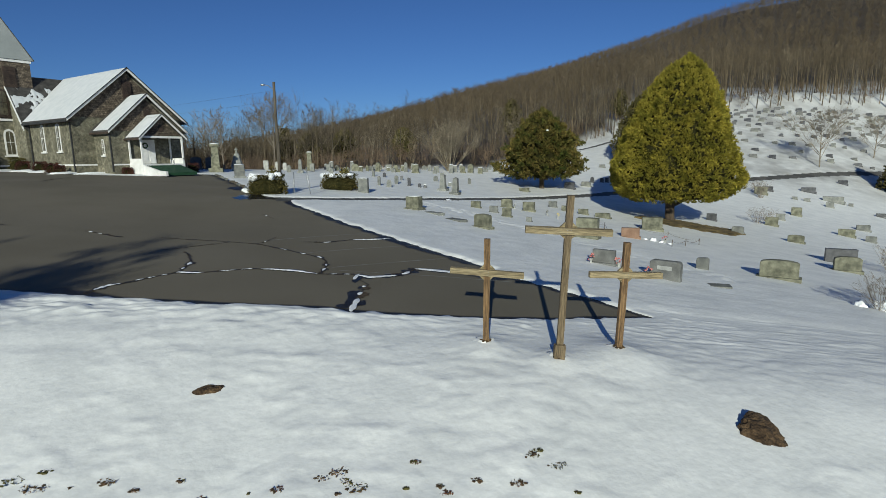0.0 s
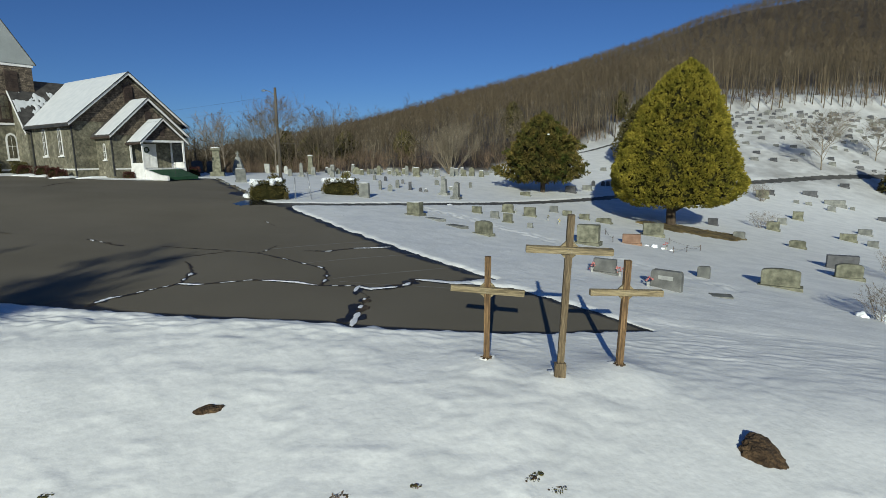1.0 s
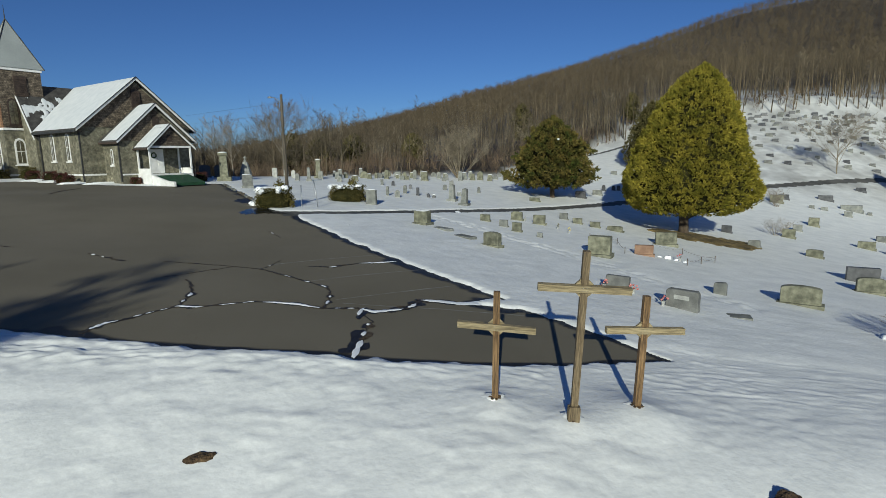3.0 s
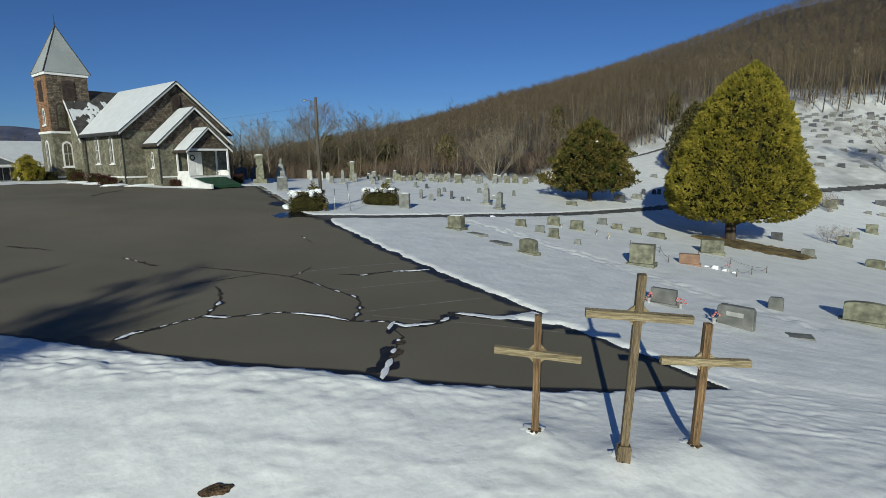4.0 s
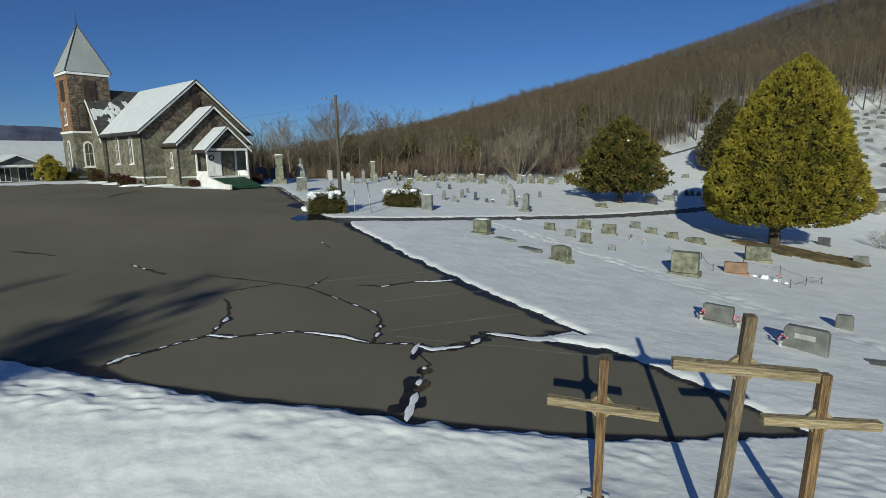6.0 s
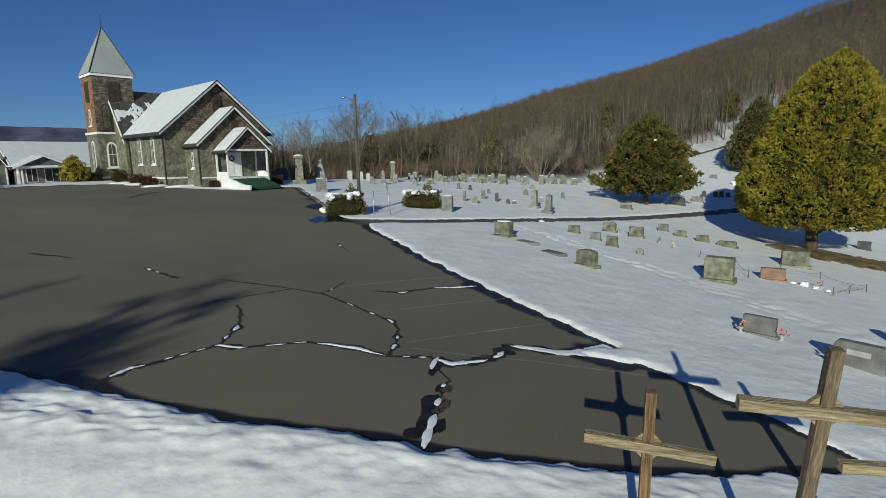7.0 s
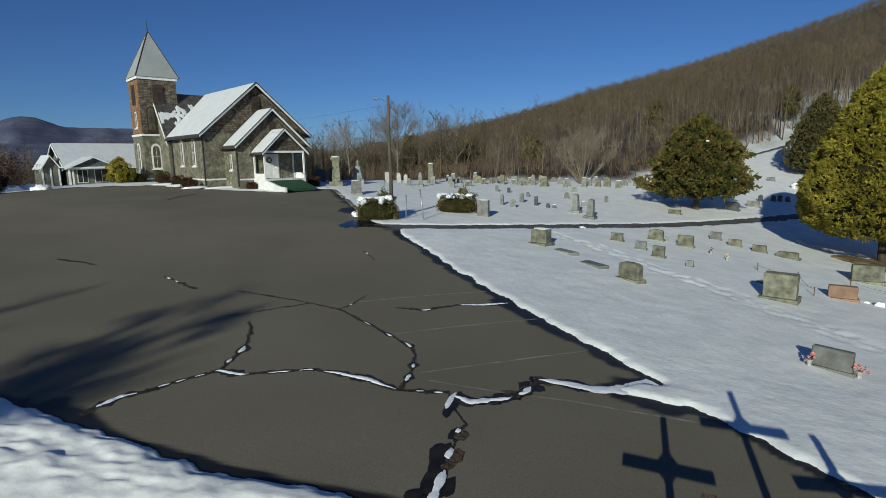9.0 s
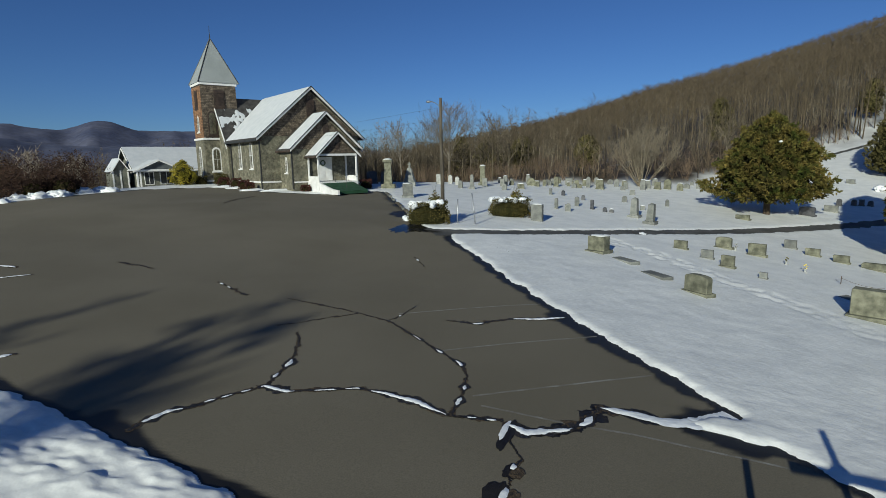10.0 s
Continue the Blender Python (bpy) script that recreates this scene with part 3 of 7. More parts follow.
def build_church():
    cx, cy = -35.35, 38.6
    z0 = zat(cx, cy) + 0.155
    C = thing("church", pose(cx, cy, z0, 0, 0, 58.3), "small stone and brown-shingled country church with snowy gables and grey-spired tower", "church")
    W, HE, HR, L = CH_W, CH_HE, CH_HR, CH_LEN
    # nave
    part("wall", prismed(gable_outline(0, 2 * W, HE, HR - 0.15), 0, 8.45), STONE_WALL, C, "rough grey rubble stone wall")
    part("gable_wall", prismed([(0.15, HE - 0.1), (2 * W - 0.15, HE - 0.1), (2 * W - 0.15, HE + 0.02), (W, HR - 0.35), (0.15, HE + 0.02)], -0.05, 0.0), SHINGLE, C, "brown shingled gable")
    for side in (0, 1):
        slope_roof("roof", 0, 2 * W, HE, HR, -0.45, 8.6, 0.5, 0.14, ROOF_DARK, C, "dark roof slope", side)
    snow_slab(0, 2 * W, HE, HR, -0.40, 8.6, 0.47, 0.15, C, far=12.2)
    for a, b in ((0, W), (2 * W, W)):
        s = 1 if b > a else -1
        k = (HR - HE) / W
        o = [(a - s * 0.52, HE - 0.52 * k - 0.1), (b, HR - 0.1), (b, HR + 0.17), (a - s * 0.52, HE - 0.52 * k + 0.17)]
        part("bargeboard", prismed(o, -0.50, -0.44), WHITE, C, "white bargeboard")
        o = [(a - s * 0.54, HE - 0.54 * k + 0.13), (b, HR + 0.13), (b, HR + 0.21), (a - s * 0.54, HE - 0.54 * k + 0.21)]
        part("verge_trim", prismed(o, -0.56, -0.44), BLACK_TRIM, C, "dark verge strip")
    part("gutter", boxed(-0.64, -0.50, -0.5, 8.5, HE - 0.60, HE - 0.40, 0.02), BLACK_TRIM, C, "dark eaves gutter")
    part("soffit", boxed(-0.50, 0.0, -0.4, 8.4, HE - 0.56, HE - 0.48, 0.01), SHUTTER, C, "brown boarded soffit")
    part("downpipe", boxed(-0.14, -0.02, 0.03, 0.15, 0, HE - 0.4, 0.01), BLACK_TRIM, C, "dark downpipe")
    part("downpipe", boxed(-0.14, -0.02, 8.28, 8.40, 0, HE - 0.4, 0.01), BLACK_TRIM, C, "dark downpipe")
    part("water_table", boxed(-0.06, 0.0, 0, 8.4, 0.55, 0.70, 0.01), WHITE, C, "pale stone water table")
    part("water_table", boxed(0, 2 * W, -0.06, 0.0, 0.55, 0.70, 0.01), WHITE, C, "pale stone water table")
    left = pose(0, 0, 0, 0, 0, -90)
    for y in (2.6, 5.75):
        pointed_window(C, pose(0, y, 1.85) @ left, 0.74, 2.55)
    louvre = part("louvre", boxed(W - 0.42, W + 0.42, -0.13, -0.05, 6.75, 8.35, 0.01), SHUTTER, C, "brown louvred vent")
    for k in range(7):
        part("slat", boxed(W - 0.38, W + 0.38, -0.17, -0.13, 6.85 + k * 0.21, 6.95 + k * 0.21), SHUTTER, louvre)
    # transept whose slope meets the nave
    ty0, ty1, th, tr = 8.75, 15.65, 4.5, 9.35
    o = [(ty0, -0.5), (ty1, -0.5), (ty1, th), (0.5 * (ty0 + ty1), tr), (ty0, th)]
    turn = Matrix(((0, 1, 0, 0), (1, 0, 0, 0), (0, 0, 1, 0), (0, 0, 0, 1)))
    part("transept_wall", prismed(o, -0.25, 2 * W + 0.25, turn), STONE_WALL, C, "grey rubble stone transept")
    mid, k = 0.5 * (ty0 + ty1), (tr - th) / (0.5 * (ty1 - ty0))
    for s in (-1, 1):
        o = [(mid, tr), (mid + s * 3.75, tr - 3.75 * k), (mid + s * 3.75, tr - 3.75 * k + 0.12), (mid, tr + 0.12)]
        part("transept_roof", prismed(o, -0.45, 2 * W + 0.5, turn), ROOF_DARK, C, "dark steep transept roof")
    o = [(mid, tr - 0.1), (mid - 3.8, tr - 3.8 * k - 0.1), (mid - 3.8, tr - 3.8 * k + 0.12), (mid, tr + 0.12)]
    part("transept_bargeboard", prismed(o, -0.53, -0.45, turn), WHITE, C, "pale bargeboard")
    nx, ny = 44, 34
    V, F = [], []
    for jy in range(ny + 1):
        for ix in range(nx + 1):
            xx, yy = -0.38 + 4.2 * ix / nx, ty0 - 0.25 + 2.9 * jy / ny
            n = 0.75 * noise.noise((xx * 1.1, yy * 1.5, 4)) + 0.5 * noise.noise((xx * 3.1, yy * 3.1, 8)) + 0.3 * noise.noise((xx * 7, yy * 7, 2))
            n += 0.16 - abs(yy - ty0 - 1.7) * 0.6 - 0.12 * max(0.0, xx - 1.3 * (yy - ty0))
            V.append((xx, yy, tr - (mid - yy) * k + 0.13 + max(-0.05, min(0.07, 0.25 * n))))
    for jy in range(ny):
        for ix in range(nx):
            q = jy * (nx + 1) + ix
            F.append((q, q + 1, q + nx + 2, q + nx + 1))
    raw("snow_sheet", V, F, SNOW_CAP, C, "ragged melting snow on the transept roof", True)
    # narthex
    nd, nw, nh, nr = 3.0, 3.35, 3.80, 6.87
    part("narthex_wall", prismed(gable_outline(W - nw, W + nw, nh, nr - 0.15), -nd, 0.0), STONE_WALL, C, "grey rubble stone porch wing")
    part("narthex_gable", prismed([(W - nw + 0.2, nh - 0.2), (W + nw - 0.2, nh - 0.2), (W + nw - 0.2, nh + 0.05), (W, nr - 0.4), (W - nw + 0.2, nh + 0.05)], -nd - 0.05, -nd), SHINGLE, C, "brown shingled gable")
    for side in (0, 1):
        slope_roof("narthex_roof", W - nw, W + nw, nh, nr, -nd - 0.35, 0.0, 0.34, 0.12, ROOF_DARK, C, "dark roof slope", side)
    snow_slab(W - nw, W + nw, nh, nr, -nd - 0.3, -0.55, 0.31, 0.13, C)
    kk = (nr - nh) / nw
    for s in (-1, 1):
        o = [(W + s * (nw + 0.37), nh - 0.37 * kk - 0.1), (W, nr - 0.1), (W, nr + 0.15), (W + s * (nw + 0.37), nh - 0.37 * kk + 0.15)]
        part("bargeboard", prismed(o, -nd - 0.42, -nd - 0.34), WHITE, C, "white bargeboard")
        o = [(W + s * (nw + 0.39), nh - 0.39 * kk + 0.12), (W, nr + 0.12), (W, nr + 0.19), (W + s * (nw + 0.39), nh - 0.39 * kk + 0.19)]
        part("verge_trim", prismed(o, -nd - 0.46, -nd - 0.34), BLACK_TRIM, C, "dark verge strip")
    part("downpipe", boxed(W - nw - 0.15, W - nw - 0.03, -nd + 0.0, -nd + 0.12, 0, nh - 0.35, 0.01), BLACK_TRIM, C, "dark downpipe")
    part("water_table", boxed(W - nw, W - 1.9, -nd - 0.06, -nd, 0.55, 0.68, 0.01), WHITE, C, "pale stone water table")
    part("gutter", boxed(W - nw - 0.46, W - nw - 0.33, -nd - 0.35, -0.1, nh - 0.48, nh - 0.32, 0.02), SHUTTER, C, "brown eaves board")
    part("gutter", boxed(W - 1.92 - 0.40, W - 1.92 - 0.29, -nd - 2.45, -nd, 2.74, 2.90, 0.02), SHUTTER, C, "brown eaves board")
    pointed_window(C, pose(W - nw, -1.5, 1.45) @ left, 0.42, 1.45)
    part("louvre", boxed(W - 0.28, W + 0.28, -nd - 0.11, -nd - 0.05, 4.9, 5.8, 0.01), SHUTTER, C, "brown louvred vent")
    # doors
    d = part("door", boxed(W - 0.85, W + 0.45, -nd - 0.10, -nd - 0.002, 0.65, 2.85, 0.01), WHITE, C, "white panelled door with a dark wreath")
    for px in (W - 0.76, W - 0.12):
        for pz in (0.9, 1.75):
            part("door_panel", boxed(px, px + 0.46, -nd - 0.125, -nd - 0.10, pz, pz + 0.7, 0.01), WHITE, d)
    bm = bmesh.new()
    bmesh.ops.create_cone(bm, segments=16, radius1=0.25, radius2=0.25, depth=0.05, cap_ends=False)
    ring = [(W - 0.5 + 0.22 * math.cos(a), -nd - 0.16, 2.3 + 0.22 * math.sin(a)) for a in [6.2832 * i / 14 for i in range(15)]]
    bm.clear()
    tube(bm, ring, [0.06] * 15, 6)
    part("wreath", bm, EVERGREEN, d, "dark evergreen wreath")
    # porch
    pd, pw, ph, pr = 2.1, 1.92, 3.15, 4.95
    pf = -nd - pd
    for side in (0, 1):
        slope_roof("porch_roof", W - pw, W + pw, ph, pr, pf - 0.35, -nd, 0.3, 0.1, ROOF_DARK, C, "dark porch roof", side)
    snow_slab(W - pw, W + pw, ph, pr, pf - 0.3, -nd - 0.12, 0.28, 0.11, C)
    part("porch_gable", prismed([(W - pw, ph - 0.02), (W + pw, ph - 0.02), (W, pr - 0.2)], pf - 0.05, pf + 0.02), SHINGLE, C, "brown shingled porch gable")
    part("porch_louvre", boxed(W - 0.2, W + 0.2, pf - 0.1, pf - 0.05, 3.5, 4.1, 0.01), SHUTTER, C, "small brown vent")
    part("porch_lintel", boxed(W - pw - 0.05, W + pw + 0.05, pf - 0.10, pf + 0.08, ph - 0.22, ph - 0.03, 0.01), WHITE, C, "white lintel")
    kk = (pr - ph) / pw
    for s in (-1, 1):
        o = [(W + s * (pw + 0.33), ph - 0.33 * kk - 0.08), (W, pr - 0.08), (W, pr + 0.12), (W + s * (pw + 0.33), ph - 0.33 * kk + 0.12)]
        part("bargeboard", prismed(o, pf - 0.42, pf - 0.34), WHITE, C, "white bargeboard")
        o = [(W + s * (pw + 0.35), ph - 0.35 * kk + 0.1), (W, pr + 0.1), (W, pr + 0.16), (W + s * (pw + 0.35), ph - 0.35 * kk + 0.16)]
        part("verge_trim", prismed(o, pf - 0.45, pf - 0.34), BLACK_TRIM, C, "dark verge strip")
        for yy in (pf, -nd - 0.12):
            part("porch_post", boxed(W + s * pw - 0.07, W + s * pw + 0.07, yy - 0.07, yy + 0.07, 0, ph - 0.05, 0.01), WHITE, C, "white porch post")
        part("side_rail", boxed(W + s * pw - 0.05, W + s * pw + 0.05, pf + 0.1, -nd - 0.2, 0.5, 1.12, 0.01), WHITE, C, "solid white porch side")
    part("porch_floor", boxed(W - pw - 0.1, W + pw + 0.1, pf - 0.1, -nd, -0.4, 0.62, 0.02), WHITE, C, "white porch platform")
    o = [(pf - 0.1, -0.4), (pf - 0.1, 0.50), (pf - 2.6, -0.14), (pf - 2.6, -0.4)]
    turn2 = Matrix(((0, 1, 0, 0), (1, 0, 0, 0), (0, 0, 1, 0), (0, 0, 0, 1)))
    part("ramp", prismed(o, W - pw + 0.17, W + pw - 0.4, turn2), CARPET, C, "green carpeted ramp")
    part("ramp_kerb", prismed([(pf - 0.1, -0.4), (pf - 0.1, 0.54), (pf - 2.4, 0.06), (pf - 3.5, 0.0), (pf - 3.5, -0.4)], W - pw - 0.02, W - pw + 0.16, turn2), WHITE, C, "white ramp kerb")
    for s in (-0.4, 0.9):
        bm = bmesh.new()
        tube(bm, [(W + s, pf - 0.2, 0.6), (W + s, pf - 0.2, 1.45), (W + s, pf - 2.2, 0.95), (W + s, pf - 2.2, 0.1)], [0.022] * 4, 6)
        part("handrail", bm, BLACK_TRIM, C, "thin iron handrail")
    # tower
    ts, tl, tw, td, tb, tt, tp = 11.3, 1.85, 3.8, 3.4, 5.05, 10.9, 15.7
    T = part("tower", boxed(-tl, -tl + tw, ts, ts + td, -0.6, tb), STONE_WALL, C, "square stone tower base")
    e = 0.06
    part("tower_shaft", boxed(-tl + e, -tl + tw - e, ts + e, ts + td - e, tb, tt), SHINGLE, C, "brown shingled tower shaft")
    # thin added sheet that paints the sunlit tone on the left face
    part("sunlit_face", boxed(-tl + 0.03, -tl + e, ts + e, ts + td - e, tb, tt - 0.4), SUNLIT_SHINGLE, C, "brown shingles recoloured orange for sunlight on this face")
    part("tower_band", boxed(-tl - 0.1, -tl + tw + 0.1, ts - 0.1, ts + td + 0.1, tb - 0.12, tb + 0.1, 0.02), WHITE, C, "white string course")
    part("tower_water_table", boxed(-tl - 0.06, -tl + tw, ts - 0.06, ts + td, 0.5, 0.68, 0.01), WHITE, C, "pale water table")
    part("tower_cornice", boxed(-tl - 0.05, -tl + tw + 0.05, ts - 0.05, ts + td + 0.05, tt - 0.26, tt - 0.02, 0.02), WHITE, C, "white cornice")
    h, hd, o = tw / 2 + 0.2, td / 2 + 0.12, (-tl + tw / 2 + 0.08, ts + td / 2)
    bm = bmesh.new()
    ap = bm.verts.new((*o, tp))
    lo = [bm.verts.new((o[0] + sx * h, o[1] + sy * hd, tt)) for sx, sy in ((-1, -1), (1, -1), (1, 1), (-1, 1))]
    for i in range(4):
        bm.faces.new((lo[i], lo[(i + 1) % 4], ap))
    bm.faces.new(lo[::-1])
    sp = part("spire", bm, ROOF_GREY, C, "pale grey metal pyramid spire")
    for sx, sy in ((-1, -1), (1, -1), (-1, 1), (1, 1)):
        bm = bmesh.new()
        tube(bm, [(o[0] + sx * h, o[1] + sy * hd, tt), (*o, tp + 0.02)], [0.06, 0.05], 5)
        part("hip_rib", bm, BLACK_TRIM, sp, "dark hip strip")
    bm = bmesh.new()
    tube(bm, [(*o, tp - 0.2), (*o, tp + 0.5), (*o, tp + 1.3)], [0.07, 0.035, 0.012], 6)
    part("finial", bm, BLACK_TRIM, sp, "dark finial")
    fl = pose(0, 0, 0, 0, 0, -90)
    for m in (pose(-tl + tw / 2, ts + e, 0), pose(-tl + e, ts + td / 2, 0) @ fl):
        lv = part("louvre", boxed(-0.54, 0.54, -0.08, 0.02, 8.1, 10.15, 0.01, m), SHUTTER, C, "brown belfry louvre")
        for k in range(9):
            part("slat", boxed(-0.49, 0.49, -0.13, -0.08, 8.22 + k * 0.2, 8.32 + k * 0.2, 0, m), SHUTTER, lv)
    for m, w, hh, mat in ((pose(-tl + tw * 0.27, ts + e, 5.4), 0.92, 2.6, SHUTTER), (pose(-tl + tw * 0.30, ts, 1.6), 0.95, 2.6, WHITE),
                          (pose(-tl, ts + td / 2, 0.9) @ fl, 0.9, 3.4, WHITE), (pose(-tl + e, ts + td / 2, 5.8) @ fl, 0.7, 1.7, WHITE)):
        pointed_window(C, m, w, hh, True, mat)
    for i, (x, y) in enumerate(((-tl - 0.05, ts - 0.05),)):
        part("tower_step", boxed(-tl - 2.2, -tl - 0.1, ts + 0.4, ts + 2.6, -0.4, 0.45, 0.04), WHITE, C, "snowy concrete steps")
    return C


EVERGREEN = material("evergreen_leaf", [(0.02, 0.045, 0.012), (0.05, 0.085, 0.022)], 2, 20, 0.6, 0.0, vary=0.2)
build_church()


# ---- trees ----
def bare_tree(rng, height, spread, limbs, subs, twigs, sides=3, forks=1, ribbon=0.012, lean=0.25, first=0.25, slim=1.0):
    """Vertices and faces of a leafless tree: a tapered trunk, limbs, branches and thin twigs."""
    V, F = [], []

    def limb(a, b, ra, rb, sides):
        d = (b - a).normalized()
        u = d.orthogonal().normalized()
        w = d.cross(u)
        i = len(V)
        for p, r in ((a, ra), (b, rb)):
            for k in range(sides):
                V.append(p + r * (math.cos(6.2832 * k / sides) * u + math.sin(6.2832 * k / sides) * w))
        for k in range(sides):
            F.append((i + k, i + (k + 1) % sides, i + sides + (k + 1) % sides, i + sides + k))

    def twig(a, d, l, r):
        side = d.orthogonal().normalized() * r
        i = len(V)
        V.extend((a - side, a + side, a + d * l))
        F.append((i, i + 1, i + 2))

    def way(up, out):
        a = rng.uniform(0, 6.2832)
        return Vector((math.cos(a) * out, math.sin(a) * out, up)).normalized()

    for f in range(forks):
        base = Vector((0, 0, -0.3))
        d = Vector(((rng.random() - rng.random()) * 1.2 * lean, (rng.random() - rng.random()) * 1.2 * lean, 1)).normalized() if forks > 1 else Vector((rng.uniform(-0.05, 0.05), rng.uniform(-0.05, 0.05), 1)).normalized()
        h, r = height * rng.uniform(0.85, 1.0), slim * height * 0.0125 * (0.7 if forks > 1 else 1.0)
        pts = [base + d * (h * s) + Vector((rng.uniform(-1, 1), rng.uniform(-1, 1), 0)) * height * 0.012 * (s > 0) for s in (0, 0.35, 0.7, 1.0)]
        for i in range(3):
            limb(pts[i], pts[i + 1], r * (1, 0.72, 0.42)[i], r * (0.72, 0.42, 0.1)[i], sides + (1 if sides > 3 else 0))
        for n in range(limbs):
            s = first + (0.98 - first) * (n + rng.random()) / limbs
            q = min(2, int(s / 0.35))
            a = pts[q].lerp(pts[q + 1], (s - (0, 0.35, 0.7)[q]) / (0.35, 0.35, 0.3)[q])
            w = (way(rng.uniform(0.5, 1.3), 1.0) + d * 0.3).normalized()
            l = spread * (1.15 - s) * rng.uniform(0.6, 1.1) + height * 0.06
            b = a + w * l * 0.55
            c = b + (w + Vector((0, 0, rng.uniform(0.1, 0.6)))).normalized() * l * 0.45
            rr = r * 0.42 * (1.1 - s * 0.7)
            limb(a, b, rr, rr * 0.6, sides)
            limb(b, c, rr * 0.6, rr * 0.15, sides)
            for k in range(subs):
                t = rng.uniform(0.25, 1.0)
                p = a.lerp(b, t * 2) if t < 0.5 else b.lerp(c, t * 2 - 1)
                sd = (w + way(rng.uniform(-0.2, 0.9), 1.0) * 0.9).normalized()
                sl = l * rng.uniform(0.25, 0.5)
                e = p + sd * sl
                limb(p, e, rr * 0.3, rr * 0.08, 3)
                for z in range(twigs):
                    twig(p.lerp(e, rng.uniform(0.2, 1.0)), (sd + way(rng.uniform(-0.2, 1.0), 1.0)).normalized(), sl * rng.uniform(0.4, 0.9), ribbon)
    return np.array([tuple(v) for v in V]), F


def fuzz_tree(rng, height, twigs):
    """A far-off leafless tree: a thin trunk under a rounded brush of fine rising branches."""
    V, F = [], []
    r = height * 0.007
    for z, k in ((-0.4, 1.0), (height * 0.8, 0.35)):
        for i in range(3):
            V.append(Vector((r * k * math.cos(2.0944 * i), r * k * math.sin(2.0944 * i), z)))
    F.extend(((0, 1, 4, 3), (1, 2, 5, 4), (2, 0, 3, 5)))
    for i in range(twigs):
        a, s = rng.uniform(0, 6.2832), rng.uniform(0.25, 0.85)
        out = rng.uniform(0.35, 1.5)
        d = Vector((math.cos(a) * out, math.sin(a) * out, rng.uniform(0.45, 1.0))).normalized()
        l = height * rng.uniform(0.16, 0.34) * (1.25 - s * 0.6)
        p = Vector((rng.gauss(0, 0.06), rng.gauss(0, 0.06), s)) * height
        side = d.orthogonal().normalized()
        side = (side * math.cos(a * 3) + d.cross(side) * math.sin(a * 3)) * rng.uniform(0.05, 0.10)
        q = len(V)
        V.extend((p - side, p + side, p + d * l))
        F.append((q, q + 1, q + 2))
    return np.array([tuple(v) for v in V]), F


def many(name, templates, spots, mat, label, category):
    """Joins many scaled and turned copies of some templates into one body."""
    V, F, n = [], [], 0
    for x, y, z, s, turn, k in spots:
        v, f = templates[k]
        c, q = math.cos(turn), math.sin(turn)
        V.append(np.stack([x + s * (c * v[:, 0] - q * v[:, 1]), y + s * (q * v[:, 0] + c * v[:, 1]), z + s * v[:, 2]], 1))
        F.extend([tuple(i + n for i in face) for face in f])
        n += len(v)
    ob = raw(name, np.concatenate(V).tolist(), F, mat)
    return tagged(ob, label, category, kind="stuff")


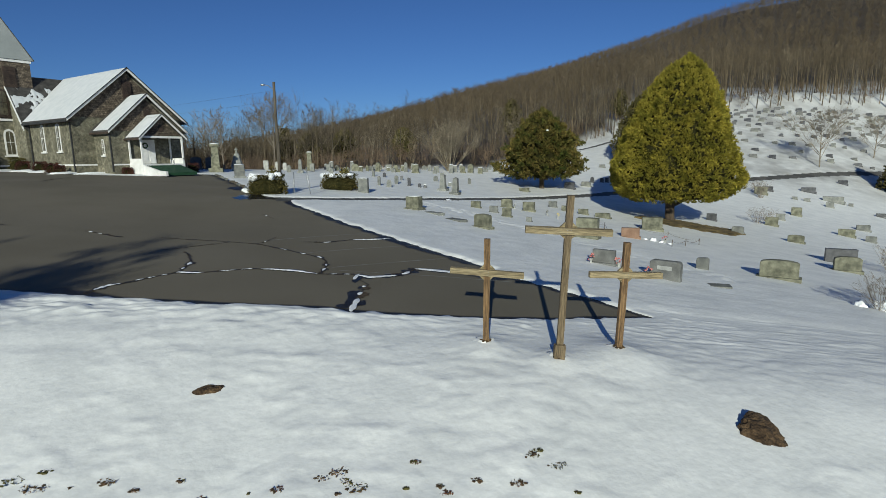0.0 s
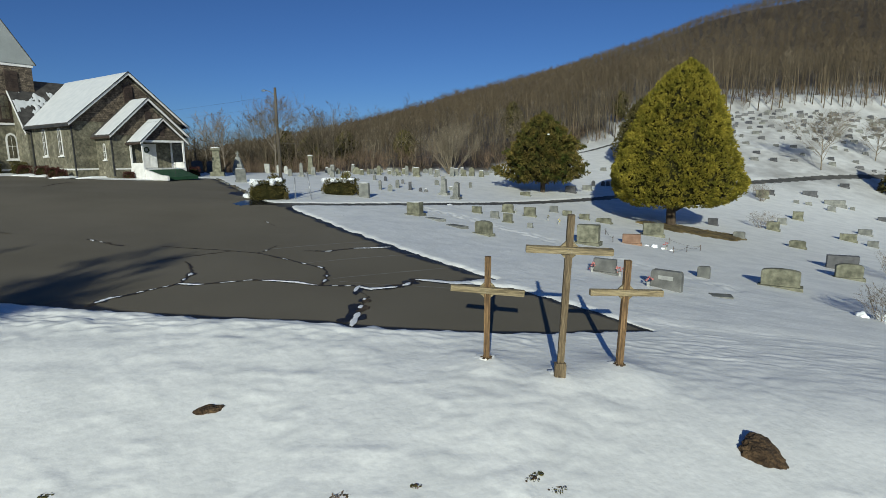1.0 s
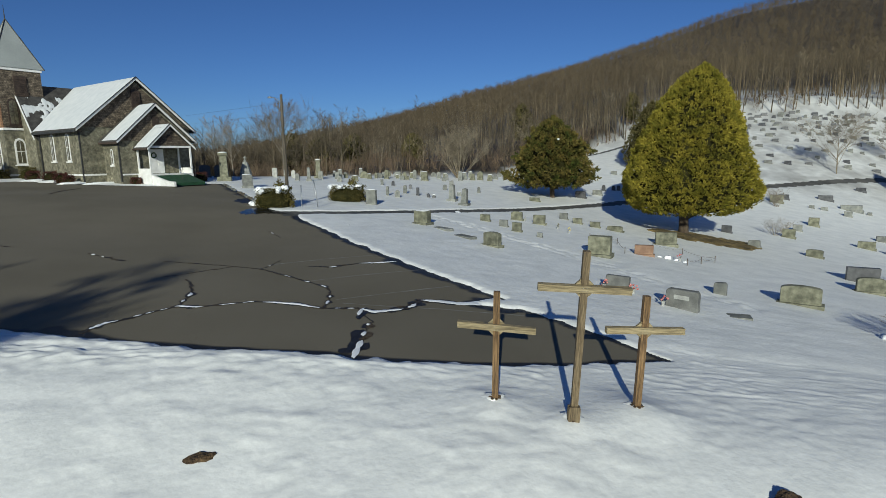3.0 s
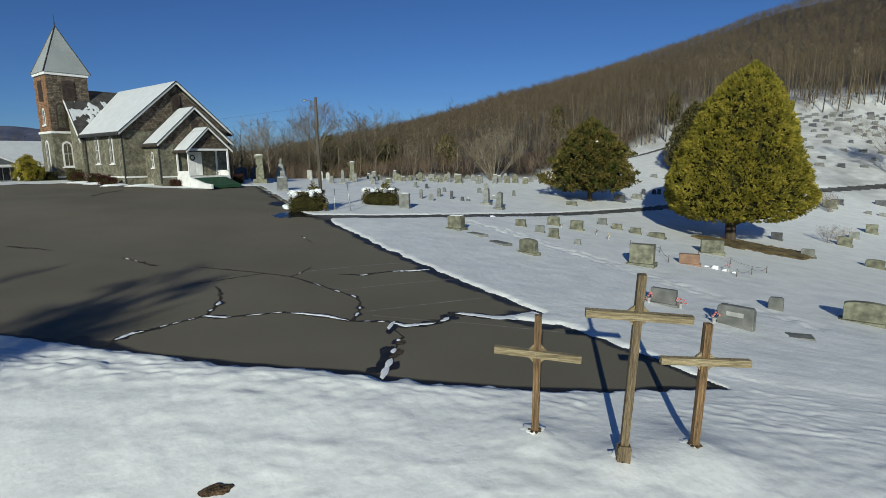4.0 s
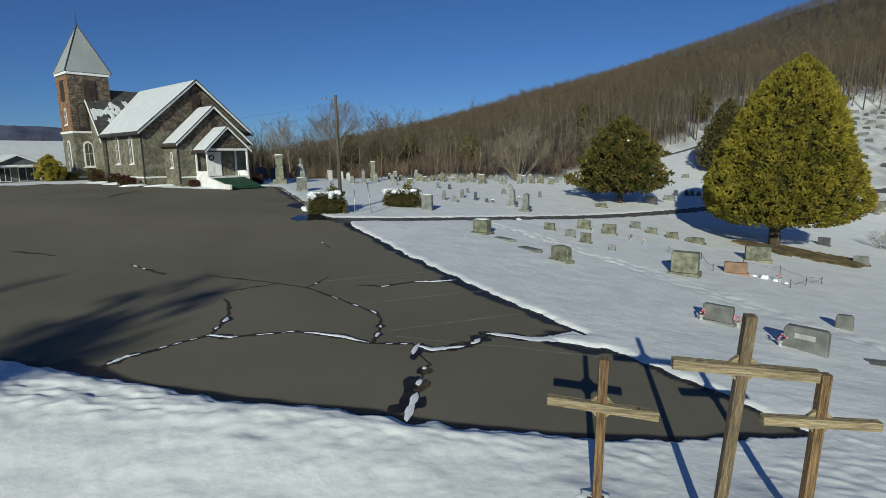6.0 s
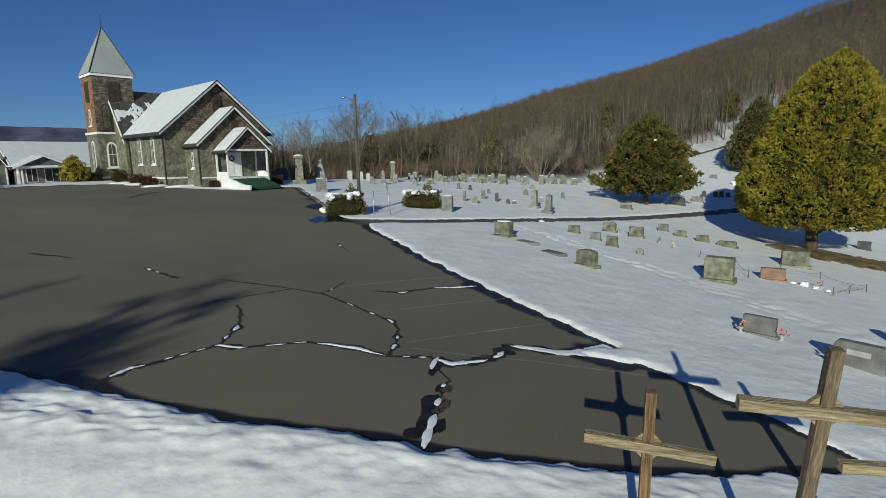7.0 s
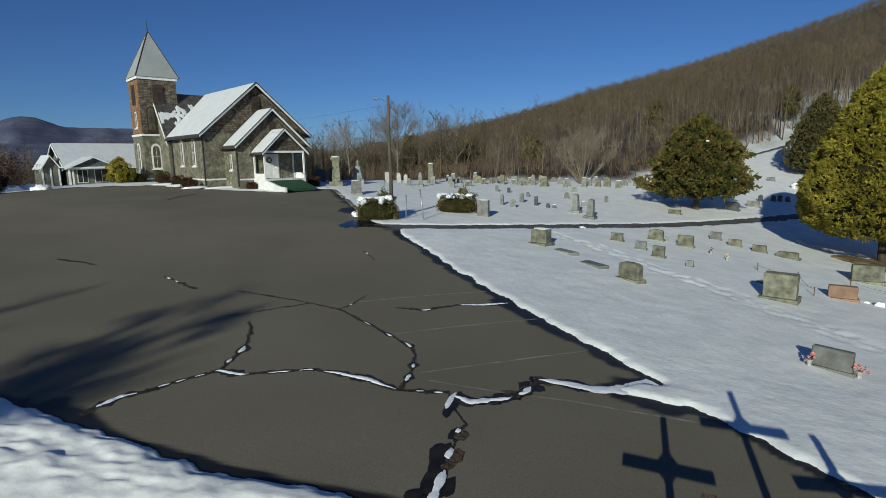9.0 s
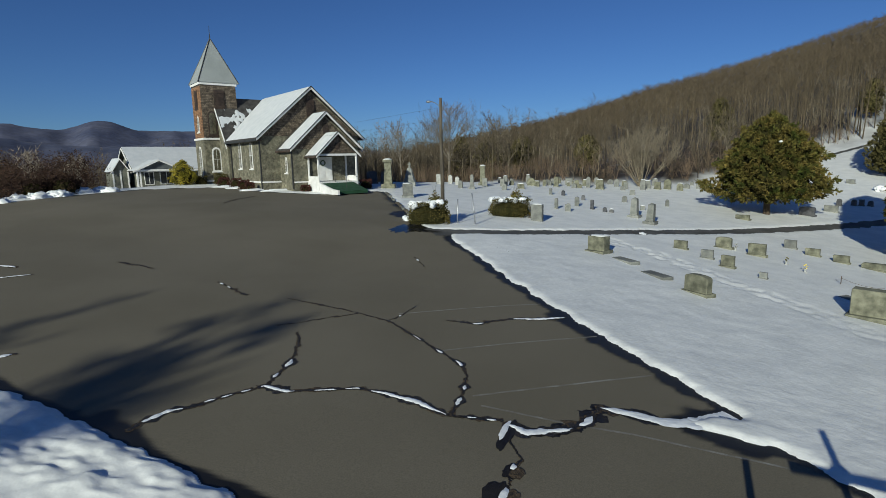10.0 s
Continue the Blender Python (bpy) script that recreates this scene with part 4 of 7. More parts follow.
def build_woods():
    rng = random.Random(5)
    far = [fuzz_tree(rng, rng.uniform(8.5, 11.0), 38) for _ in range(8)]
    middle = [bare_tree(rng, 9.5, 4.2, 11, 3, 3, 3, ribbon=0.035, first=0.3, slim=0.8) for _ in range(5)]
    near = [bare_tree(rng, 10.5, 3.6, 13, 5, 4, 3, ribbon=0.018, first=0.26, slim=0.85) for _ in range(4)]
    near += [bare_tree(rng, 9.5, 4.2, 5, 5, 4, 3, forks=3, ribbon=0.018, lean=0.32, first=0.35, slim=0.9) for _ in range(3)]
    # the hill, row behind row, up to the crest
    spots, y = [], 150.0
    while y < 1010:
        step = 5.0 + (y - 150) * 0.004
        for x in np.arange(-330, 700, step):
            X, Y = x + rng.uniform(-0.5, 0.5) * step, y + rng.uniform(-0.5, 0.5) * step
            az = math.degrees(math.atan2(X + 2, Y + 7))
            if Y > ridge_line(X) + 25 or az > 46 or az < -30 or (az < -20 and Y > 520):
                continue
            spots.append((X, Y, zat(X, Y), rng.uniform(0.75, 1.15), rng.uniform(0, 6.28), rng.randrange(8)))
        y += step
    many("far_woods", far, spots, HILL_BARK, "leafless brown woods covering the hillside", "woods")
    spots, y = [], 84.0
    while y < 160:
        for x in np.arange(-90, 175, 4.3):
            X, Y = x + rng.uniform(-2.2, 2.2), y + rng.uniform(-2.2, 2.2)
            if Y > woods_edge(X) + (15 if X < 28 else 32) and math.degrees(math.atan2(X + 2, Y + 9)) < 48:
                spots.append((X, Y, zat(X, Y), rng.uniform(0.75, 1.1), rng.uniform(0, 6.28), rng.randrange(5)))
        y += 4.3
    many("lower_woods", middle, spots, WOODS_BARK, "leafless brown woods on the lower hillside", "woods")
    spots = []
    for x in np.arange(-70, 120, 1.9):
        for row in range(6):
            X = x + rng.uniform(-0.95, 0.95)
            Y = float(woods_edge(X)) + row * 3.2 + rng.uniform(-1.5, 1.5) + 1.5
            if X > 28 and rng.random() < 0.65:
                continue
            s = rng.uniform(0.5, 1.05) * (0.8 if row == 0 else 1)
            s *= 1.0 if X < -18 else 0.82 if X < 25 else 1.0
            spots.append((X, Y, zat(X, Y), s, rng.uniform(0, 6.28), rng.randrange(7)))
    rng.shuffle(spots)
    many("edge_woods", near, spots, TREE_EDGE, "pale leafless trees crowding the edge of the woods", "woods")
    tall = [bare_tree(rng, 11.0, 2.2, 7, 3, 3, 3, ribbon=0.022, first=0.55, slim=0.85) for _ in range(4)]
    spots = []
    for i in range(430):
        X = rng.uniform(14, 125)
        Y = float(woods_edge(X)) - 1 + 46 * rng.random() ** 1.3
        spots.append((X, Y, zat(X, Y), rng.uniform(0.75, 1.15), rng.uniform(0, 6.28), rng.randrange(4)))
    many("slope_woods", tall, spots, WOODS_BARK, "tall bare trunks standing in snow above the graves", "woods")
    brush = [bare_tree(rng, 2.2, 1.4, 6, 3, 3, 3, forks=3, ribbon=0.012, lean=0.5, first=0.2) for _ in range(3)]
    spots = []
    for x in np.arange(-70, 120, 0.25):
        X = x + rng.uniform(-0.5, 0.5)
        if X > 28 and rng.random() < 0.7:
            continue
        Y = float(woods_edge(X)) + rng.uniform(-1, 12)
        spots.append((X, Y, zat(X, Y), rng.uniform(0.5, 1.6), rng.uniform(0, 6.28), rng.randrange(3)))
    many("undergrowth", brush, spots, TWIG, "bare brown brush along the woods", "brush")
    # brown thickets left of the parish hall and behind the church
    spots = []
    for i in range(900):
        X, Y = rng.uniform(-150, -58), rng.uniform(22, 120)
        if Y < 30 + (-62 - X) * -0.15 or (X > -80 and 33 < Y < 58):
            continue
        spots.append((X, Y, zat(X, Y) - 0.3, rng.uniform(0.45, 0.8) * (1 + 0.35 * (Y > 70)), rng.uniform(0, 6.28), rng.randrange(5)))
    for i in range(220):
        X, Y = rng.uniform(-78, -34), rng.uniform(64, 110)
        spots.append((X, Y, zat(X, Y), rng.uniform(0.5, 0.9), rng.uniform(0, 6.28), rng.randrange(5)))
    many("valley_woods", near, spots, WOODS_BARK, "brown leafless thickets beyond the parish hall", "woods")


def build_thicket():
    """Brush that has kept its dead brown leaves."""
    rng = random.Random(77)
    V, F = [], []
    for i in range(460):
        back, side = 1.5 + 44 * rng.random() ** 1.5, rng.uniform(-26, 4.5)
        x, y = -47.2 - 0.82 * back + 0.16 * side, 26.5 + 0.56 * back + 0.98 * side
        z, h, w = zat(x, y), rng.uniform(1.8, 4.2) + 0.06 * back, rng.uniform(0.9, 1.9)
        for j in range(190):
            d = Vector((rng.gauss(0, 1), rng.gauss(0, 1), rng.gauss(0.2, 0.8))).normalized()
            p = Vector((x, y, z + h * 0.5)) + Vector((d.x * w, d.y * w, d.z * h * 0.5)) * rng.uniform(0.6, 1.1)
            l = Vector((rng.gauss(0, 1), rng.gauss(0, 1), rng.gauss(0, 1))).normalized() * rng.uniform(0.08, 0.2)
            s = l.orthogonal().normalized() * rng.uniform(0.025, 0.06)
            q = len(V)
            V.extend((p - s, p + l * 0.5 + s, p + l, p + l * 0.5 - s))
            F.append((q, q + 1, q + 2, q + 3))
    tagged(raw("thicket", [tuple(v) for v in V], F, DEAD_LEAF), "dense brush holding dead brown leaves", "brush", kind="stuff")


def islands(m, low, high):
    """Gives each separate limb or leaf of a body its own brightness."""
    t = m.node_tree
    n, link = t.nodes, t.links.new
    bsdf = n["Principled BSDF"]
    geo = n.new("ShaderNodeNewGeometry")
    r = n.new("ShaderNodeMapRange")
    r.inputs["To Min"].default_value, r.inputs["To Max"].default_value = low, high
    link(geo.outputs["Random Per Island"], r.inputs["Value"])
    s = n.new("ShaderNodeVectorMath")
    s.operation = "SCALE"
    link(bsdf.inputs["Base Color"].links[0].from_socket, s.inputs[0])
    link(r.outputs["Result"], s.inputs["Scale"])
    link(s.outputs["Vector"], bsdf.inputs["Base Color"])
    return m


HILL_BARK = islands(material("hill_bark", [(0.080, 0.059, 0.036), (0.135, 0.102, 0.063), (0.104, 0.078, 0.048)], 0.016, 0.4, 0.95, 0.0, grain=0.3), 0.7, 1.3)
FAN_BARK = material("tan_bark", [(0.13, 0.105, 0.07), (0.27, 0.225, 0.16)], 1.0, 8.0, 0.95, 0.0, grain=0.4)
TREE_EDGE = material("edge_bark", [(0.060, 0.046, 0.030), (0.195, 0.160, 0.113), (0.098, 0.078, 0.051)], 0.3, 2.0, 0.95, 0.0, grain=0.4)
islands(TREE_EDGE, 0.35, 1.85)
islands(WOODS_BARK, 0.6, 1.5)
build_woods()


def leaf_crown(rng, profile, height, foot, n, leaf, clump, lobes=0.16, squash=1.0, seed=0.0, ball=0.3, tufts=0.0, bend=0.0):
    """Small leaves on tufts that stand over a lobed crown. profile: radius by height from 0 to 1."""
    V, F = [], []
    for i in range(n):
        h = rng.random() ** 0.9
        a = rng.uniform(0, 6.2832)
        r0 = profile(h)
        if rng.random() > 0.35 + 0.65 * r0 / 5.0 and r0 < 2.5:
            continue
        k = 1 + lobes * noise.noise((math.cos(a) * 2.2, math.sin(a) * 2.2, h * 5 + seed)) + 0.6 * lobes * noise.noise((math.cos(a) * 6, math.sin(a) * 6, h * 13 + seed))
        r = max(0.0, r0 * k - rng.random() ** 2 * 0.14 * r0 - ball * 0.6)
        c = Vector((math.cos(a) * r, math.sin(a) * r * squash, foot + h * (height - foot)))
        if tufts:
            n1 = 0.5 * noise.noise((c.x * 1.5, c.y * 1.5, c.z * 2.1 + seed)) + 1.0 * noise.noise((c.x * 3.3, c.y * 3.3, c.z * 4.0 + seed))
            if n1 < -0.1 and rng.random() < 0.75:
                continue
            c += Vector((math.cos(a), math.sin(a), 0.25)) * tufts * n1
        c.x += bend * h ** 1.5
        b = ball * rng.uniform(0.6, 1.3)
        out = Vector((math.cos(a), math.sin(a), 0.45)).normalized()
        for j in range(clump):
            d = (out * 0.75 + Vector((rng.gauss(0, 0.7), rng.gauss(0, 0.7), rng.gauss(0.1, 0.7)))).normalized()
            p = c + d * b * rng.uniform(0.7, 1.15)
            u = d.orthogonal().normalized()
            w = d.cross(u)
            t = rng.uniform(0, 6.2832)
            l = (u * math.cos(t) + w * math.sin(t) + d * rng.uniform(0.0, 0.9) + Vector((0, 0, 0.25))).normalized() * leaf * rng.uniform(0.9, 1.7)
            s = l.cross(d).normalized() * leaf * rng.uniform(0.28, 0.5)
            q = len(V)
            V.extend((p - s * 0.4, p + l * 0.5 + s, p + l, p + l * 0.5 - s))
            F.append((q, q + 1, q + 2, q + 3))
    return [tuple(v) for v in V], F


def spray_crown(rng, profile, height, foot, n, length, leaves, width, lobes=0.12, up=0.5, seed=0.0, bend=0.0, spread=0.42, gaps=0.1):
    """Tufts of narrow leaves fanning out of a lobed crown, with dark hollows between them."""
    V, F = [], []
    widest = max(profile(i / 20) for i in range(21))
    while n > 0:
        h, a = rng.random(), rng.uniform(0, 6.2832)
        r0 = profile(h)
        if rng.random() > 0.12 + r0 / widest:
            continue
        n -= 1
        ca, sa = math.cos(a), math.sin(a)
        k = 1 + lobes * noise.noise((ca * 2.0, sa * 2.0, h * 4 + seed)) + 0.7 * lobes * noise.noise((ca * 5, sa * 5, h * 11 + seed))
        z = foot + h * (height - foot) + 0.5 * lobes * noise.noise((ca * 4, sa * 4, seed))
        hollow = noise.noise((ca * r0 * 2.0, sa * r0 * 2.0, z * 2.6 + seed)) + 0.6 * noise.noise((ca * r0 * 4.5, sa * r0 * 4.5, z * 5.5 + seed))
        if hollow < -gaps and rng.random() < 0.8:
            continue
        r = max(0.0, r0 * k - length * (0.55 + 0.9 * rng.random() ** 2) + 0.35 * length * hollow)
        c = Vector((ca * r + bend * h ** 1.5, sa * r, z))
        out = (Vector((ca, sa, up + 2.2 * h ** 5 - 0.35 * max(0.0, 0.12 - h) / 0.12)).normalized() + Vector((rng.gauss(0, 0.22), rng.gauss(0, 0.22), rng.gauss(0, 0.22)))).normalized()
        size = length * rng.uniform(0.7, 1.15)
        for j in range(leaves):
            d = (out + Vector((rng.gauss(0, spread), rng.gauss(0, spread), rng.gauss(0, spread)))).normalized()
            p = c + out * size * rng.uniform(0.0, 0.4)
            l = d * size * rng.uniform(0.4, 0.75)
            e = d.cross(Vector((rng.gauss(0, 1), rng.gauss(0, 1), rng.gauss(0, 1)))).normalized() * width * rng.uniform(0.6, 1.2)
            q = len(V)
            V.extend((p, p + l * 0.55 + e, p + l, p + l * 0.55 - e))
            F.append((q, q + 1, q + 2, q + 3))
    return [tuple(v) for v in V], F


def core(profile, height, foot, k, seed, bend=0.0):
    """A closed dark body standing in for the shade inside a dense crown."""
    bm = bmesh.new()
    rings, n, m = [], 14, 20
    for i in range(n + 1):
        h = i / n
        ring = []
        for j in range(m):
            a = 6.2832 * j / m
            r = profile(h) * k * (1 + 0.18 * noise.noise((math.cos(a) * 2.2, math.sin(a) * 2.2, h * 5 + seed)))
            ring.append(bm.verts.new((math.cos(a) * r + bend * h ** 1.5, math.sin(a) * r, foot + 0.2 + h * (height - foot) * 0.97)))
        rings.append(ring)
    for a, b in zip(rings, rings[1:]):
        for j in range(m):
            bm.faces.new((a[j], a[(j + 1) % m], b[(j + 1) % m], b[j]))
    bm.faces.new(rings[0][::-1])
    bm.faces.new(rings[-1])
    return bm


def leafy(name, a, b, c=None):
    """Foliage: each leaf has its own shade of the two colours."""
    m = material(name, [a, b], 1.2, 6, 0.55, 0.0, grain=0.25)
    islands(m, 0.6, 1.4)
    bsdf = m.node_tree.nodes["Principled BSDF"]
    bsdf.inputs["Roughness"].default_value, bsdf.inputs["Specular IOR Level"].default_value = 0.75, 0.2
    return m


GOLD_LEAF = leafy("golden_evergreen", (0.125, 0.115, 0.014), (0.31, 0.255, 0.036))
MAGNOLIA = leafy("magnolia_leaf", (0.045, 0.058, 0.011), (0.150, 0.110, 0.030))
CYPRESS = leafy("cypress_leaf", (0.068, 0.062, 0.022), (0.135, 0.112, 0.042))
HEDGE_LEAF = leafy("hedge_leaf", (0.052, 0.048, 0.012), (0.125, 0.098, 0.028))
YELLOW_LEAF = leafy("yellow_shrub_leaf", (0.16, 0.14, 0.012), (0.34, 0.27, 0.03))
RED_LEAF = leafy("russet_shrub_leaf", (0.05, 0.018, 0.015), (0.12, 0.05, 0.035))
DEAD_LEAF = leafy("dead_brown_leaf", (0.028, 0.016, 0.011), (0.070, 0.038, 0.024))
# near-black olive: the shade inside foliage is put into this colour
INNER_SHADE = material("foliage_shade", [(0.016, 0.016, 0.006), (0.036, 0.033, 0.013)], 2, 12, 1.0, 0.4)
INNER_SHADE.node_tree.nodes["Principled BSDF"].inputs["Specular IOR Level"].default_value = 0.05


def evergreen(name, x, y, height, radius, foot, profile, n, leaf, clump, mat, label, trunk_r, lobes=0.16, inner=0.8, seed=0.0, sink=0.1, ball=0.3, tufts=0.0, bend=0.0, spray=None):
    rng = random.Random(int(x * 13 + y * 7 + height * 3))
    t = thing(name, pose(x, y, zat(x, y) - sink), label, "tree")
    pr = lambda h: radius * profile(h)
    bm = bmesh.new()
    tube(bm, [(0, 0, -0.4), (0.05, 0, 0.3), (0, 0.06, foot + 0.6), (0, 0, height * 0.6)], [trunk_r * 1.35, trunk_r, trunk_r * 0.85, trunk_r * 0.3], 10)
    part("trunk", bm, DARK_BARK, t, "dark bark trunk", True)
    for k in range(5):
        a = k * 1.257 + 0.4
        bm = bmesh.new()
        z = foot * 0.7 + k * 0.25
        tube(bm, [(0, 0, z), (math.cos(a) * radius * 0.3, math.sin(a) * radius * 0.3, z + 0.5), (math.cos(a) * radius * 0.6, math.sin(a) * radius * 0.6, z + 0.9)], [trunk_r * 0.45, trunk_r * 0.3, trunk_r * 0.12], 6)
        part("limb", bm, DARK_BARK, t)
    v, f = spray_crown(rng, pr, height, foot, seed=seed, bend=bend, **spray) if spray else leaf_crown(rng, pr, height, foot, n, leaf, clump, lobes, seed=seed, ball=ball, tufts=tufts, bend=bend)
    crown = raw("crown", v, f, mat, t, "dense small-leaved crown")
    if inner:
        part("inner_crown", core(pr, height, foot, inner, seed, bend), INNER_SHADE, t, "dark core in place of the shade inside the leaves")
    return t


def by_height(*knots):
    hs, rs = zip(*knots)
    return lambda h: float(np.interp(h, hs, rs))


CONE = by_height((0, 0.58), (0.04, 0.84), (0.1, 0.98), (0.18, 1.0), (0.28, 0.92), (0.36, 0.85), (0.52, 0.745), (0.69, 0.60), (0.8, 0.47), (0.885, 0.34), (0.95, 0.2), (1, 0.03))
DOME = by_height((0, 0.60), (0.06, 0.86), (0.18, 1.0), (0.37, 0.96), (0.56, 0.80), (0.7, 0.60), (0.79, 0.48), (0.93, 0.24), (1, 0.04))
ROUND = lambda h: max(0.02, math.sin(math.pi * min(1, (0.20 + h * 0.80))) ** 0.75)
SLIM = lambda h: max(0.03, math.sin(math.pi * (0.12 + 0.86 * h)) ** 0.6)
build_thicket()
evergreen("evergreen_tree", 15.0, 32.3, 12.4, 4.85, 1.75, CONE, 0, 0, 0, GOLD_LEAF, "broad conical golden-green evergreen standing in the snow", 0.36, 0.20, 0.84, 3.0, bend=0.8,
          spray=dict(n=22000, length=0.36, leaves=8, width=0.032, lobes=0.16, up=0.6, gaps=0.2))
evergreen("magnolia_tree", 7.45, 46.6, 8.05, 3.8, 1.3, DOME, 0, 0, 0, MAGNOLIA, "dark rounded broadleaf evergreen with bronze leaf backs", 0.26, 0.45, 0.74, 9.0,
          spray=dict(n=6800, length=0.5, leaves=9, width=0.055, lobes=0.5, up=0.3, spread=0.6, gaps=0.12))
evergreen("evergreen_tree", 25.0, 69.3, 9.4, 3.6, 0.6, CONE, 0, 0, 0, CYPRESS, "dull green upright evergreen behind the larger one", 0.25, 0.2, 0.8, 5.0,
          spray=dict(n=3600, length=0.45, leaves=8, width=0.05, lobes=0.2, up=0.8, gaps=0.3))
evergreen("evergreen_tree", 57.0, 61.5, 7.0, 2.6, 0.4, CONE, 0, 0, 0, CYPRESS, "dark small conifer on the slope", 0.2, 0.2, 0.8, 7.0,
          spray=dict(n=2200, length=0.45, leaves=8, width=0.05, lobes=0.2, up=0.6))


def single_bare(name, x, y, h, spread, limbs, subs, twigs, forks, seed, label, ribbon=0.014, lean=0.3, first=0.25, mat=None):
    rng = random.Random(seed)
    v, f = bare_tree(rng, h, spread, limbs, subs, twigs, 5, forks, ribbon, lean, first)
    ob = raw(name, v.tolist(), f, mat or BARK)
    ob.matrix_basis = pose(x, y, zat(x, y))
    return tagged(ob, label, "tree")


single_bare("bare_tree", 51.5, 69.8, 7.4, 6.4, 26, 9, 8, 1, 21, "leafless grey spreading tree among the graves", ribbon=0.022, first=0.2, mat=FAN_BARK)
single_bare("bare_tree", 64.5, 76.8, 6.6, 5.2, 22, 9, 7, 1, 22, "leafless grey spreading tree among the graves", ribbon=0.022, first=0.2, mat=FAN_BARK)
single_bare("bare_tree", -2.0, 60.6, 6.9, 2.8, 7, 6, 5, 26, 23, "many-stemmed leafless tree before the woods", lean=0.8, first=0.3, mat=FAN_BARK)
single_bare("bare_tree", -26.5, 66.0, 10.5, 7.0, 24, 8, 7, 1, 24, "leafless spreading tree behind the graves", first=0.3)
single_bare("bare_tree", -30.5, 74.0, 9.0, 6.5, 22, 8, 7, 1, 34, "leafless round-crowned tree behind the graves", first=0.3, mat=TREE_EDGE)
single_bare("bare_tree", -21.5, 70.0, 8.5, 6.0, 22, 8, 7, 1, 35, "leafless round-crowned tree behind the graves", first=0.3, mat=TREE_EDGE)
single_bare("bare_tree", -36.0, 72.0, 9.6, 4.6, 16, 6, 5, 2, 25, "tall leafless tree behind the church", first=0.3)
single_bare("bare_tree", -41.0, 78.0, 10.2, 4.8, 16, 6, 5, 2, 26, "tall leafless tree behind the church", first=0.3)
single_bare("bare_tree", -50.5, 27.5, 4.6, 2.6, 12, 6, 5, 1, 51, "small leafless tree in the brush by the car park", first=0.2, ribbon=0.02)
single_bare("bare_tree", -53.5, 33.5, 4.2, 2.4, 12, 6, 5, 2, 52, "small leafless tree in the brush by the car park", first=0.2, ribbon=0.02)
# tall trees south of the churchyard; only the shade of their tops lies on the car park
def shade_tree(x, y, far, seed, spread):
    """A bare tree whose shadow's tip falls at x, y."""
    run = far * math.cos(radians(SUN_AZ - 180)), far * math.sin(radians(SUN_AZ - 180))
    fx, fy = x - run[1], y - run[0]
    tall = zat(x, y) + far * math.tan(radians(SUN_EL)) - zat(fx, fy)
    v, f = bare_tree(random.Random(seed), tall, spread, 16, 7, 7, 5, 1, 0.05, 0.1, 0.74)
    v[:, 2] *= tall / v[:, 2].max()
    ob = raw("bare_tree", v.tolist(), f, BARK)
    ob.matrix_basis = pose(fx, fy, zat(fx, fy))
    tagged(ob, "tall leafless tree south of the car park", "tree")


for sx, sy, seed, spread in ((-12.6, 12.4, 27, 2.8), (-11.2, 10.4, 28, 2.6), (-17.4, 10.0, 29, 1.8)):
    shade_tree(sx, sy, 52, seed, spread)
for i, (x, y, h, fk) in enumerate(((24.6, 37.0, 1.9, 9), (26.2, 38.6, 1.5, 7), (33.8, 54.3, 1.8, 9), (21.6, 18.4, 2.0, 9), (22.8, 20.5, 1.8, 8), (33.0, 51.6, 2.6, 14), (11.9, 7.5, 1.5, 12), (12.9, 8.0, 1.6, 12))):
    tagged(single_bare("bare_shrub", x, y, h, 1.1, 4, 4, 4, fk, 40 + i, "leafless twiggy shrub among the graves", 0.008, 0.7, 0.15), category="shrub", group="bare shrubs")


for i, (x, y) in enumerate(((-6.44, 27.3), (-2.56, 31.1), (-6.55, 28.4), (-8.85, 22.0), (-8.28, 21.5), (-2.68, 32.3))):
    tagged(single_bare("weed_stalk", x, y, 0.45, 0.16, 3, 2, 2, 2, 70 + i, "thin dead weed stalk standing out of the snow", 0.006, 0.5, 0.3, DARK_BARK), category="weed", group="weed stalks")


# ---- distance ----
# bluish base colour carries the haze of distance
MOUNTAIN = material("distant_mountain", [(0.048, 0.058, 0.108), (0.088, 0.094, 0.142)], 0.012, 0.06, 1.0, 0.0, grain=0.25)


